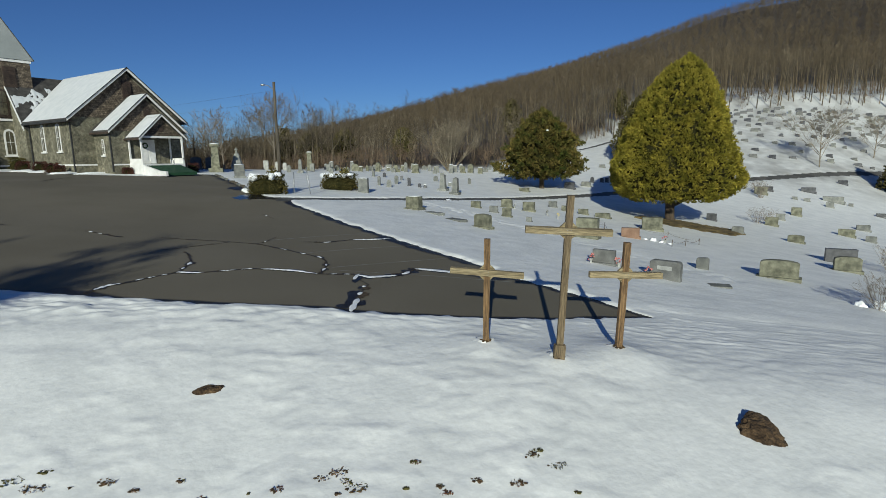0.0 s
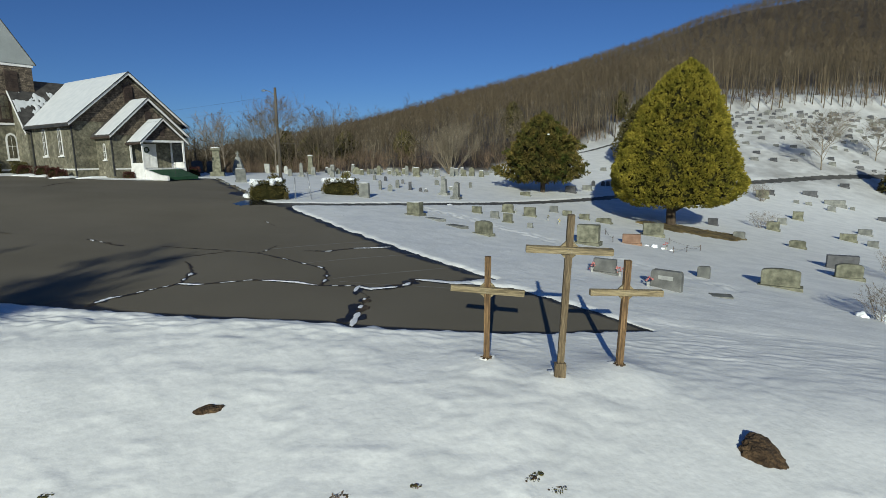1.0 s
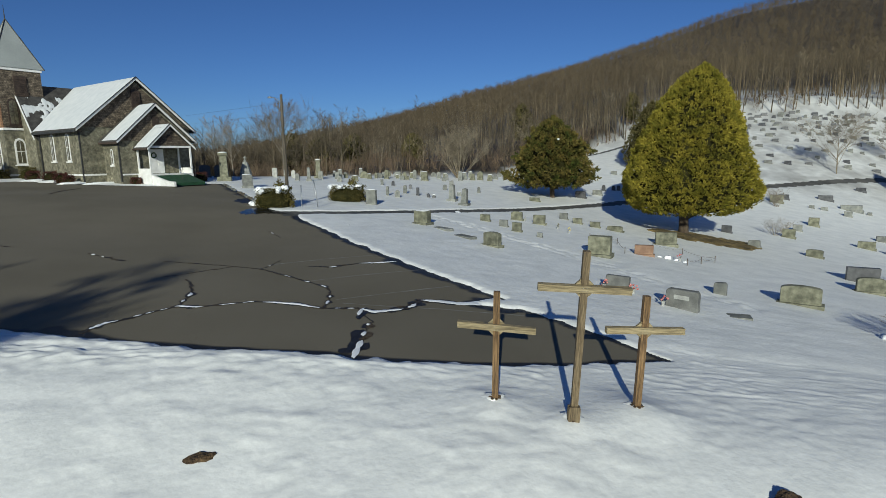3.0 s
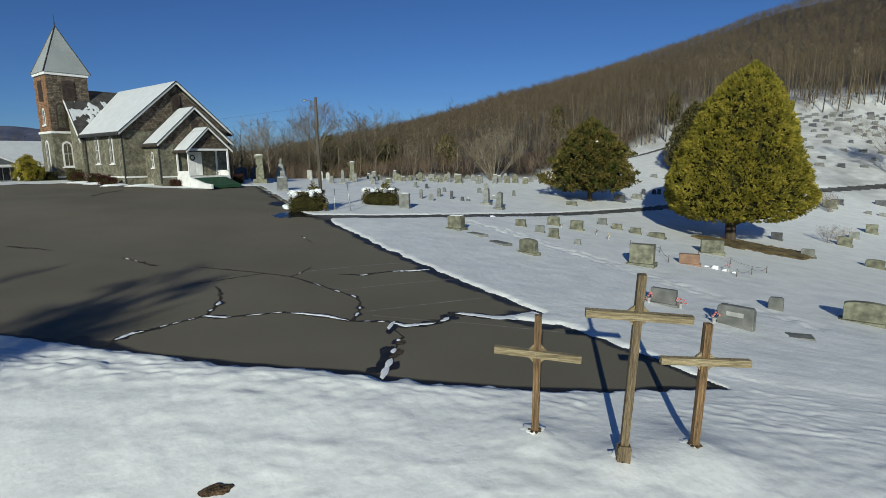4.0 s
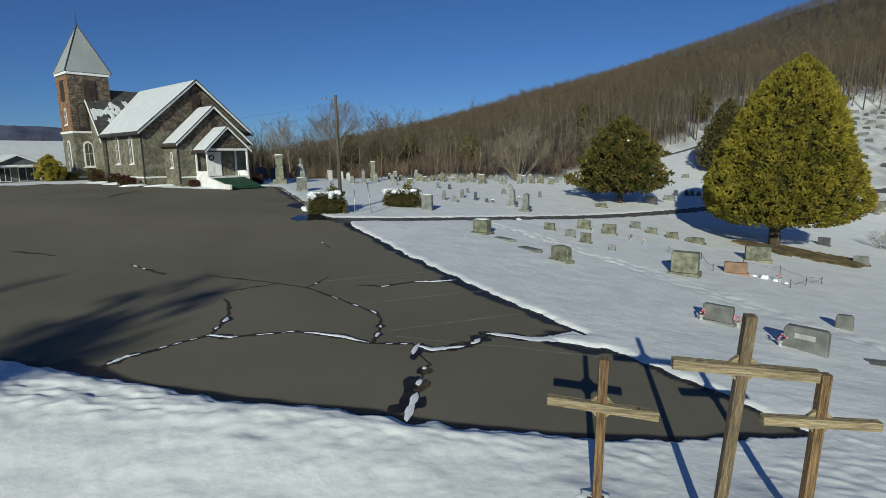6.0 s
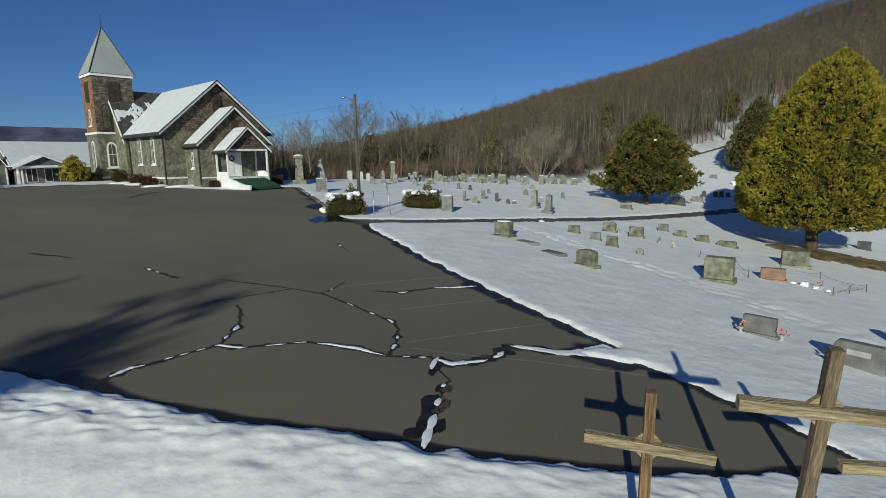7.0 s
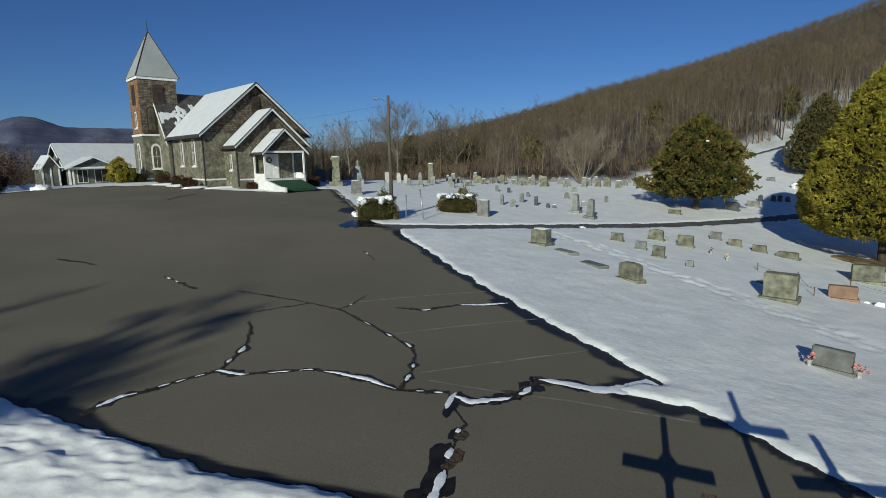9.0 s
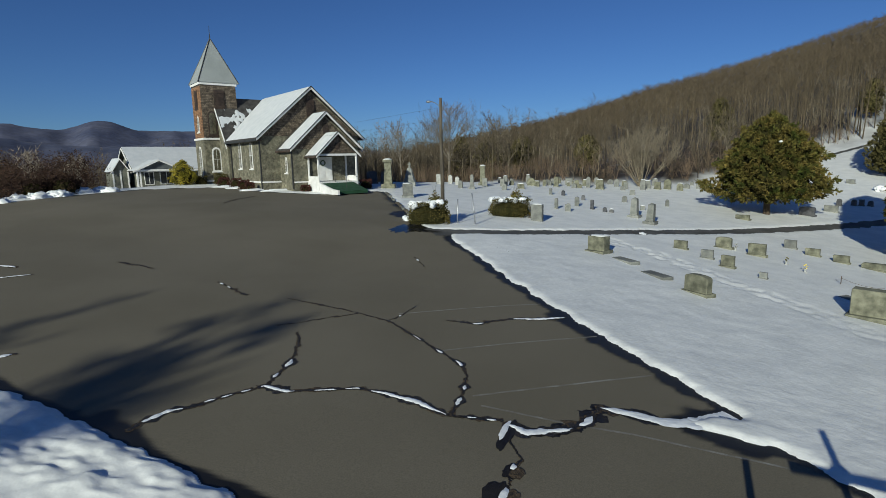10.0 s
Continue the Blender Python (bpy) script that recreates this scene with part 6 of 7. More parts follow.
def along(points, t):
    i = min(int(t), len(points) - 2)
    (ax, ay), (bx, by) = points[i], points[i + 1]
    return ax + (bx - ax) * (t - i), ay + (by - ay) * (t - i)


def crack(points, width, blobs, seed, damp=0.0):
    rr = random.Random(seed)
    pts = dense(points, 0.035, 0.014 + width * 0.12, seed)
    ws = [width * (1.45 if width > 0.06 else 1.0) * rr.uniform(0.2, 1.25) * max(0.2, 0.8 + noise.noise((p[0] * 3, p[1] * 3, seed))) * min(1, 0.35 + 0.2 * min(i, len(pts) - 1 - i)) for i, p in enumerate(pts)]
    bend = max(0.05, min(0.12, damp * 0.4))
    pts = [(x + bend * noise.noise((x * 2.6, y * 2.6, seed)), y + bend * noise.noise((x * 2.6, y * 2.6, seed + 30))) for x, y in pts]
    if damp:
        wide = [damp * max(0.25, 0.85 + 0.8 * noise.noise((x * 2.4, y * 2.4, seed)) + 0.5 * noise.noise((x * 7, y * 7, seed))) * min(1, 0.3 + 0.12 * min(i, len(pts) - 1 - i)) for i, (x, y) in enumerate(pts)]
        ribbon("damp_stain", pts, wide, DAMP, 0.004, "dark damp stain along a crack in the asphalt", "stain", "damp stains", 0.35)
    rust = [max(0.016, w * 1.3 + 0.13 * min(1.0, (width / 0.08) ** 2) * (0.5 + noise.noise((x * 5, y * 5, seed + 50)))) for (x, y), w in zip(pts, ws)]
    ribbon("crack_rim", pts, rust, RUST, 0.0065, "rusty brown broken rim of a crack", "crack", "crack rims", 0.8)
    ribbon("asphalt_crack", pts, ws, CRACK, 0.009, "jagged dark crack in the worn asphalt", "crack", "asphalt cracks", 0.7)
    for t0, t1, w0, *w1 in blobs:
        if damp and not w1:
            m = max(8, int((t1 - t0) * 26))
            ring = [along(points, min(max(t0 - 0.12 + (t1 - t0 + 0.24) * i / m, 0), len(points) - 1.001)) for i in range(m + 1)]
            wide = [(1.55 * w0 + 0.05) * math.sin(math.pi * min(max(i / m, 0.04), 0.96)) ** 0.5 * max(0.4, 1 + 0.7 * noise.noise((x * 6, y * 6, seed + 70))) for i, (x, y) in enumerate(ring)]
            ribbon("melt_ring", ring, wide, CRACK, 0.0105, "dark wet rim round a patch of melting snow", "stain", "melt rims", 0.25)
        n = max(7, int((t1 - t0) * 24))
        bm = bmesh.new()
        rows = []
        for i in range(n + 1):
            s = i / n
            x, y = along(points, t0 + (t1 - t0) * s)
            x2, y2 = along(points, min(t0 + (t1 - t0) * s + 0.05, len(points) - 1.001))
            d = Vector((x2 - x, y2 - y))
            d = d.normalized() if d.length > 1e-6 else Vector((1, 0))
            q = Vector((-d.y, d.x))
            w = (0.85 * w0 + ((w1[0] if w1 else 0.85 * w0) - 0.85 * w0) * s) * (math.sin(math.pi * min(max(s, 0.03), 0.97)) ** 0.6 if not w1 else min(1, s * 5 + 0.1)) * max(0.3, 1 + (0.7 * noise.noise((x * 4, y * 4, seed)) + 0.6 * noise.noise((x * 11, y * 11, seed))) * (0.3 if w1 else 1))
            o = 0.03 * noise.noise((x * 3, y * 3, seed + 5))
            row = []
            for k in range(7):
                u = k / 3 - 1
                px, py = x + q.x * (u * w * 0.5 + o), y + q.y * (u * w * 0.5 + o)
                row.append(bm.verts.new((px, py, zat(px, py) + 0.011 + (0.016 + 0.010 * noise.noise((px * 6, py * 6, 1))) * max(0, 1 - u * u) ** 0.5 * min(1, w / 0.12))))
            rows.append(row)
        for a, b in zip(rows, rows[1:]):
            for k in range(6):
                bm.faces.new((a[k], a[k + 1], b[k + 1], b[k]))
        tagged(part("snow_patch", bm, SNOW, None, "", True), "melting snow lying along a crack in the asphalt", "snow", "snow patches")


RUST = material("rusty_rim", [(0.028, 0.019, 0.011), (0.11, 0.072, 0.038)], 14, 60, 0.9, 0.4, 40, grain=0.4)
DAMP = material("damp_asphalt", [(0.012, 0.010, 0.009), (0.028, 0.024, 0.02)], 3, 50, 0.45, 0.2, 45, grain=0.25)
crack([(-10.84, 3.11), (-10.84, 3.46), (-10.75, 3.93), (-10.46, 4.25), (-10.22, 4.73), (-9.91, 5.18), (-9.74, 5.44), (-9.10, 5.38), (-8.59, 5.63), (-7.86, 5.99), (-7.33, 5.98), (-6.52, 5.88), (-5.81, 5.62), (-5.37, 5.70), (-4.78, 5.86)],
      0.07, ((1.0, 2.6, 0.17), (3.4, 3.8, 0.08), (4.0, 4.4, 0.07), (4.7, 5.1, 0.06), (5.8, 7.2, 0.15), (7.9, 8.5, 0.06), (8.7, 9.1, 0.06), (9.6, 12.0, 0.15), (12.9, 13.2, 0.07), (13.5, 13.8, 0.07)), 1, 0.12)
crack([(-4.81, 5.85), (-4.64, 5.43), (-4.4, 5.09), (-4.24, 4.75), (-4.26, 4.45), (-4.29, 4.15), (-4.27, 3.93), (-4.26, 3.64), (-4.25, 3.39), (-4.23, 3.15), (-4.2, 2.86), (-4.19, 2.47)], 0.05, (), 2, 0.05)


def pocket(name, x, y, rx, ry, mat, lift, label, category, group, dome=0.0):
    """A ragged flat patch on the asphalt, or a low dome of snow."""
    V, F, rings, n = [(x, y, zat(x, y) + lift + dome)], [], 4, 30
    for i in range(1, rings + 1):
        for k in range(n):
            a, t = 6.2832 * k / n, i / rings
            r = t * (1 + 0.35 * noise.noise((math.cos(a) * 1.5 + x * 9, math.sin(a) * 1.5, y)) + 0.18 * noise.noise((math.cos(a) * 4 + x, math.sin(a) * 4, y)))
            px, py = x + rx * r * math.cos(a), y + ry * r * math.sin(a)
            V.append((px, py, zat(px, py) + lift + dome * max(0.0, 1 - t * t) ** 0.6))
    for k in range(n):
        F.append((0, k + 1, (k + 1) % n + 1))
        for i in range(rings - 1):
            q = 1 + i * n
            F.append((q + k, q + n + k, q + n + (k + 1) % n, q + (k + 1) % n))
    tagged(raw(name, V, F, mat, smooth=True), label, category, group)


for spot in ((-4.61, 5.4, 0.11, 0.49), (-4.3, 4.36, 0.14, 0.21), (-4.38, 3.67, 0.19, 0.41), (-4.3, 2.95, 0.19, 0.40), (-4.08, 2.91, 0.09, 0.24), (-4.45, 2.55, 0.18, 0.16)):
    pocket("damp_stain", *spot, DAMP, 0.011, "black wet hollow where the asphalt has broken away", "stain", "damp stains")
for spot in ((-4.2, 4.37, 0.12, 0.17), (-4.16, 3.66, 0.13, 0.27), (-4.22, 3.38, 0.09, 0.09)):
    pocket("crack_rim", *spot, RUST, 0.014, "rusty brown broken rim of a crack", "crack", "crack rims")
for spot in ((-4.68, 5.55, 0.06, 0.33), (-4.29, 4.49, 0.05, 0.08), (-4.27, 3.76, 0.06, 0.17), (-4.23, 3.0, 0.07, 0.26), (-4.22, 2.52, 0.075, 0.32)):
    pocket("snow_patch", *spot, SNOW, 0.015, "melting snow lying in a broken hollow of the asphalt", "snow", "snow patches", 0.014)
crack([(-4.70, 5.79), (-4.33, 5.63), (-3.62, 6.07), (-3.33, 6.49), (-3.16, 7.24), (-2.80, 7.27), (-1.97, 7.22), (-1.39, 7.42), (-0.62, 8.12)], 0.10, ((0.2, 2.2, 0.20), (2.6, 3.4, 0.15), (4.1, 7.99, 0.17, 0.50)), 3, 0.40)
crack([(-9.74, 5.44), (-9.85, 5.96), (-9.97, 6.65), (-10.30, 7.37), (-10.80, 8.24), (-11.10, 8.56)], 0.05, ((0.8, 1.2, 0.08), (1.7, 2.3, 0.14)), 4, 0.10)
crack([(-5.71, 5.65), (-5.75, 6.21), (-5.81, 6.81), (-5.97, 7.45), (-6.29, 8.03), (-6.97, 8.52), (-7.90, 9.28), (-9.21, 10.30), (-10.56, 10.75), (-11.92, 11.03), (-13.33, 11.26)], 0.055,
      ((0.7, 1.3, 0.15), (1.9, 2.25, 0.12), (3.8, 4.25, 0.11), (4.9, 5.15, 0.08), (5.8, 6.1, 0.06)), 5, 0.07)
crack([(-9.21, 10.30), (-9.05, 10.9), (-9.0, 12.0)], 0.035, ((0.8, 1.0, 0.06),), 6)
crack([(-4.49, 12.87), (-5.13, 12.31), (-5.94, 11.86), (-6.77, 10.94), (-7.66, 10.94)], 0.07, ((0.05, 1.95, 0.16), (2.8, 3.1, 0.12)), 7, 0.1)
crack([(-12.01, 8.83), (-11.55, 9.24), (-10.81, 10.16), (-10.3, 10.7)], 0.055, (), 8)
crack([(-16.67, 11.79), (-16.29, 11.62), (-15.55, 11.29), (-14.67, 10.90)], 0.07, ((0.6, 1.1, 0.10), (1.5, 1.75, 0.08)), 9)
crack([(-11.95, 18.75), (-11.40, 18.13), (-10.75, 17.2)], 0.04, ((0.5, 0.9, 0.11),), 10)
crack([(-22.24, 12.49), (-21.59, 12.38), (-20.96, 12.40), (-20.01, 12.21)], 0.07, (), 11)
crack([(-30.48, 27.92), (-31.42, 30.20), (-32.01, 33.15)], 0.09, (), 12)
crack([(-26.06, 10.25), (-25.26, 10.35), (-24.87, 10.31)], 0.08, ((0.2, 1.8, 0.16),), 13)
crack([(-23.78, 8.87), (-23.85, 9.09), (-23.24, 9.85)], 0.08, ((0.2, 1.9, 0.13),), 14)
crack([(-16.38, 4.45), (-16.36, 4.57), (-16.27, 4.75)], 0.08, ((0.1, 1.8, 0.16),), 15)
for pts in ([(-5.57, 6.57), (-2.13, 9.51)], [(-7.0, 8.6), (-3.49, 11.62)], [(-5.31, 6.25), (-3.64, 6.3), (-2.54, 6.45), (-0.02, 6.51)], [(-9.2, 11.0), (-5.4, 13.9)]):
    q = dense(pts, 0.2, 0.006, 3)
    ribbon("parking_line", q, [0.06] * len(q), PAINT_LINE, 0.005, "faint worn painted parking line", "painted line", "parking lines")


# ---- puddles ----
DAMP.node_tree.nodes["Principled BSDF"].inputs["Specular IOR Level"].default_value = 0.15
PUDDLE = material("puddle_water", [(0.006, 0.007, 0.010), (0.012, 0.013, 0.016)], 2, 10, 0.16, 0.0)
PUDDLE.node_tree.nodes["Principled BSDF"].inputs["IOR"].default_value = 1.33
PUDDLE.node_tree.nodes["Principled BSDF"].inputs["Specular IOR Level"].default_value = 0.14
for x, y, rx, ry in ((-14.6, 24.7, 0.95, 1.5), (-17.0, 29.6, 0.9, 1.6), (-13.6, 24.5, 0.8, 0.4)):
    V = [(0, 0, 0)]
    for k in range(56):
        a = 6.2832 * k / 56
        r = 1 + 0.4 * noise.noise((math.cos(a) * 1.6 + x, math.sin(a) * 1.6, y)) + 0.45 * noise.noise((math.cos(a) * 4 + x, math.sin(a) * 4, y))
        V.append((rx * r * math.cos(a), ry * r * math.sin(a), 0))
    ob = tagged(raw("puddle", [(vx + x, vy + y, zat(x + vx, y + vy) + 0.008) for vx, vy, _ in V], [(0, k + 1, (k + 1) % 56 + 1) for k in range(56)], PUDDLE if y < 24.8 and x < -14 else DAMP), "dark meltwater puddle on the asphalt", "puddle", "puddles")


def kerb_row(points):
    """Low weathered kerb stones laid end to end along the car park."""
    rr = random.Random(4)
    k = thing("kerb", pose(0, 0, 0), "low row of weathered kerb stones half under snow", "kerb", kind="structure")
    for (ax, ay), (bx, by) in zip(points, points[1:]):
        n = round(math.hypot(bx - ax, by - ay) / 1.3)
        a = math.degrees(math.atan2(by - ay, bx - ax))
        for i in range(n):
            t = (i + 0.5) / n
            x, y = ax + (bx - ax) * t, ay + (by - ay) * t
            if rr.random() < 0.12:
                continue
            ob = part("kerb_stone", boxed(-0.62, 0.62, -0.09, 0.09, -0.15, 0.13 + rr.uniform(-0.02, 0.04), 0.02), GRANITE if rr.random() < 0.6 else POLE_WOOD, k)
            ob.matrix_basis = pose(x, y, zat(x, y), 0, rr.uniform(-2, 2), a + rr.uniform(-3, 3))


kerb_row([(-16.6, 29.2), (-17.2, 30.3), (-21.6, 37.3), (-25.0, 43.0)])


# ---- foreground ground litter ----
def clod(x, y, rx, ry, rz, label, turn, rough=0.28, tilt=0.0):
    """A torn lump of earth with a fibrous, ragged face."""
    bm = bmesh.new()
    lump(bm, rx, ry, rz, (0, 0, 0), rough, 5, 1.3)
    for v in bm.verts:
        c = v.co
        c *= 1 + 0.09 * noise.noise((c.x * 14, c.y * 14, c.z * 5)) + 0.05 * noise.noise(c * 34)
    ob = tagged(part("soil_clod", bm, SOIL), label, "soil clod", "soil clods")
    ob.matrix_basis = pose(x, y, snow_at(x, y) + 0.1 * rz, tilt, 0, turn)


clod(-5.97, -1.09, 0.22, 0.11, 0.05, "flat dark brown clod lying in the snow", 22, 0.28, 14)
clod(2.81, -1.66, 0.31, 0.33, 0.13, "rough dark brown mound of bare earth poking out of the snow", 30, 0.26, 22)


def tuft(x, y, r, rr):
    V, F = [], []
    for i in range(int(60 * r / 0.12)):
        a, q = rr.uniform(0, 6.2832), r * rr.random() ** 0.6
        px, py = math.cos(a) * q * 1.5, math.sin(a) * q
        d = Vector((rr.gauss(0, 0.7), rr.gauss(0, 0.7), 0.18)).normalized()
        s = d.orthogonal().normalized() * rr.uniform(0.004, 0.014)
        l = rr.uniform(0.012, 0.04)
        i0 = len(V)
        p = Vector((px, py, rr.uniform(-0.01, 0.015)))
        V.extend((p - s, p + s, p + d * l))
        F.append((i0, i0 + 1, i0 + 2))
    bm = bmesh.new()
    for i in range(6 + int(r * 60)):
        a, q = rr.uniform(0, 6.2832), r * rr.random() ** 0.5
        lump(bm, rr.uniform(0.008, 0.034), rr.uniform(0.008, 0.028), rr.uniform(0.008, 0.02), (math.cos(a) * q * 1.5, math.sin(a) * q, 0), 0.5, 1)
    t = thing("grass_tuft", pose(x, y, snow_at(x, y) + 0.002), "dead grass and soil showing through thin snow", "grass", "grass tufts")
    raw("blade", V, F, rr.choice((LEAF_LITTER, MOSS, RUSSET)), t)["kind"] = "stuff"
    part("soil", bm, rr.choice((SOIL, SOIL, MOSS)), t)["kind"] = "stuff"


rr = random.Random(9)
for x, y, r in ((-0.9, -2.51, 0.1), (-0.54, -2.64, 0.1), (-1.12, -3.01, 0.08), (-1.63, -2.98, 0.06), (-2.04, -3.18, 0.06), (-2.47, -2.67, 0.05), (-3.48, -2.86, 0.1), (-3.68, -2.97, 0.06), (-5.57, -2.89, 0.05), (-6.54, -2.98, 0.08), (-7.43, -3.09, 0.13), (-7.9, -2.95, 0.16), (-7.46, -2.83, 0.06), (-3.2, -3.12, 0.1), (-4.2, -3.19, 0.06), (-0.76, -2.4, 0.05), (-3.35, -3.02, 0.06), (-6.11, -3.08, 0.05), (-5.22, -3.28, 0.06), (-6.91, -3.28, 0.08)):
    tuft(x, y, r, rr)
for i in range(44):
    tuft(rr.uniform(-8.5, 0.2), rr.uniform(-4.3, -3.05), rr.uniform(0.012, 0.045), rr)


# ---- bare ground under the large evergreen ----
def mulch():
    V, F, n, m = [], [], 90, 28
    for i in range(n + 1):
        s = i / n
        x, y = 12.3 + 6.9 * s, 32.6 - 3.6 * s
        w = (0.9 + 1.3 * smooth01((s - 0.12) / 0.3)) * (1 - 0.3 * s)
        for k in range(m + 1):
            u = 1.5 * (2 * k / m - 1)
            px, py = x + 0.5 * u * w, y + 0.87 * u * w
            q = 1.45 - u * u - 1.8 * max(0.0, 0.08 - s) / 0.08 - 1.8 * max(0.0, s - 0.9) / 0.1
            q += 0.9 * noise.noise((px * 0.9, py * 0.9, 2)) + 0.6 * noise.noise((px * 2.6, py * 2.6, 5)) + 0.4 * noise.noise((px * 6, py * 6, 8))
            V.append((px, py, snow_at(px, py) + max(-0.06, min(0.09, 0.12 * q)) + 0.015 * noise.noise((px * 5, py * 5, 0))))
    for i in range(n):
        for k in range(m):
            q = i * (m + 1) + k
            F.append((q, q + 1, q + m + 2, q + m + 1))
    tagged(raw("fallen_needles", V, F, NEEDLES), "brown mat of fallen needles under the evergreen", "needles", kind="stuff")


NEEDLES = material("fallen_needles", [(0.06, 0.045, 0.016), (0.22, 0.155, 0.06)], 1.5, 14, 0.95, 0.8, 10, grain=0.4)
mulch()


# ---- flowers, chain fence ----
RED_PETAL = material("red_petal", [(0.38, 0.035, 0.04), (0.62, 0.30, 0.27)], 8, 40, 0.7, 0.1)
YELLOW_PETAL = material("yellow_petal", [(0.65, 0.45, 0.06), (0.8, 0.65, 0.2)], 8, 40, 0.7, 0.1)
IRON = material("rusty_iron", [(0.05, 0.035, 0.025), (0.12, 0.08, 0.05)], 5, 40, 0.8, 0.2)


def flowers(x, y, mat, n, label):
    rr = random.Random(int(abs(x * 91 + y * 37)))
    f = thing("flower_vase", pose(x, y, zat(x, y) + 0.05), label, "flowers", "grave flowers")
    bm = bmesh.new()
    tube(bm, [(0, 0, -0.1), (0, 0, 0.1), (0, 0, 0.2)], [0.06, 0.05, 0.08], 8)
    part("vase", bm, MARBLE, f)
    for i in range(n):
        bm = bmesh.new()
        lump(bm, 0.036, 0.036, 0.032, (rr.gauss(0, 0.075), rr.gauss(0, 0.06), 0.30 + rr.gauss(0, 0.07)), 0.6, 2, 4)
        part("bloom", bm, mat, f)
    for i in range(5):
        bm = bmesh.new()
        tube(bm, [(0, 0, 0.15), (rr.gauss(0, 0.08), rr.gauss(0, 0.06), 0.3)], [0.006, 0.004], 4)
        part("stem", bm, CYPRESS, f)


for x, y, m, n, l in ((3.45, 11.05, RED_PETAL, 8, "red and white artificial flowers in a small vase"), (4.42, 10.7, RED_PETAL, 9, "red and white artificial flowers in a small vase"),
                      (4.95, 9.2, RED_PETAL, 5, "red and white artificial flowers in a small vase"), (5.23, 26.5, YELLOW_PETAL, 4, "yellow artificial flowers in the snow"),
                      (4.73, 27.8, CYPRESS, 5, "dark greenery in a snowy vase"), (2.75, 30.0, MARBLE, 4, "white artificial flowers in a vase")):
    flowers(x, y, m, n, l)


def chain_fence(spots):
    f = thing("chain_fence", pose(spots[0][0], spots[0][1], zat(*spots[0])), "low rusty iron posts with a sagging chain round a plot", "fence", "plot fences")
    ox, oy, oz = spots[0][0], spots[0][1], zat(*spots[0])
    tops = []
    for x, y in spots:
        bm = bmesh.new()
        z = zat(x, y) - oz
        tube(bm, [(x - ox, y - oy, z - 0.2), (x - ox, y - oy, z + 0.42)], [0.02, 0.016], 6)
        lump(bm, 0.026, 0.026, 0.03, (x - ox, y - oy, z + 0.43), 0, 1)
        part("post", bm, IRON, f)
        tops.append(Vector((x - ox, y - oy, z + 0.36)))
    for a, b in zip(tops, tops[1:]):
        bm = bmesh.new()
        tube(bm, [a.lerp(b, t) - Vector((0, 0, 0.5 * t * (1 - t))) for t in (0, 0.25, 0.5, 0.75, 1)], [0.008] * 5, 4)
        part("chain", bm, IRON, f)


chain_fence([(6.16, 24.7), (7.6, 23.8), (7.1, 20.6)])
chain_fence([(9.75, 23.8), (11.1, 22.7), (12.2, 21.0), (11.0, 20.0), (9.8, 18.9)])


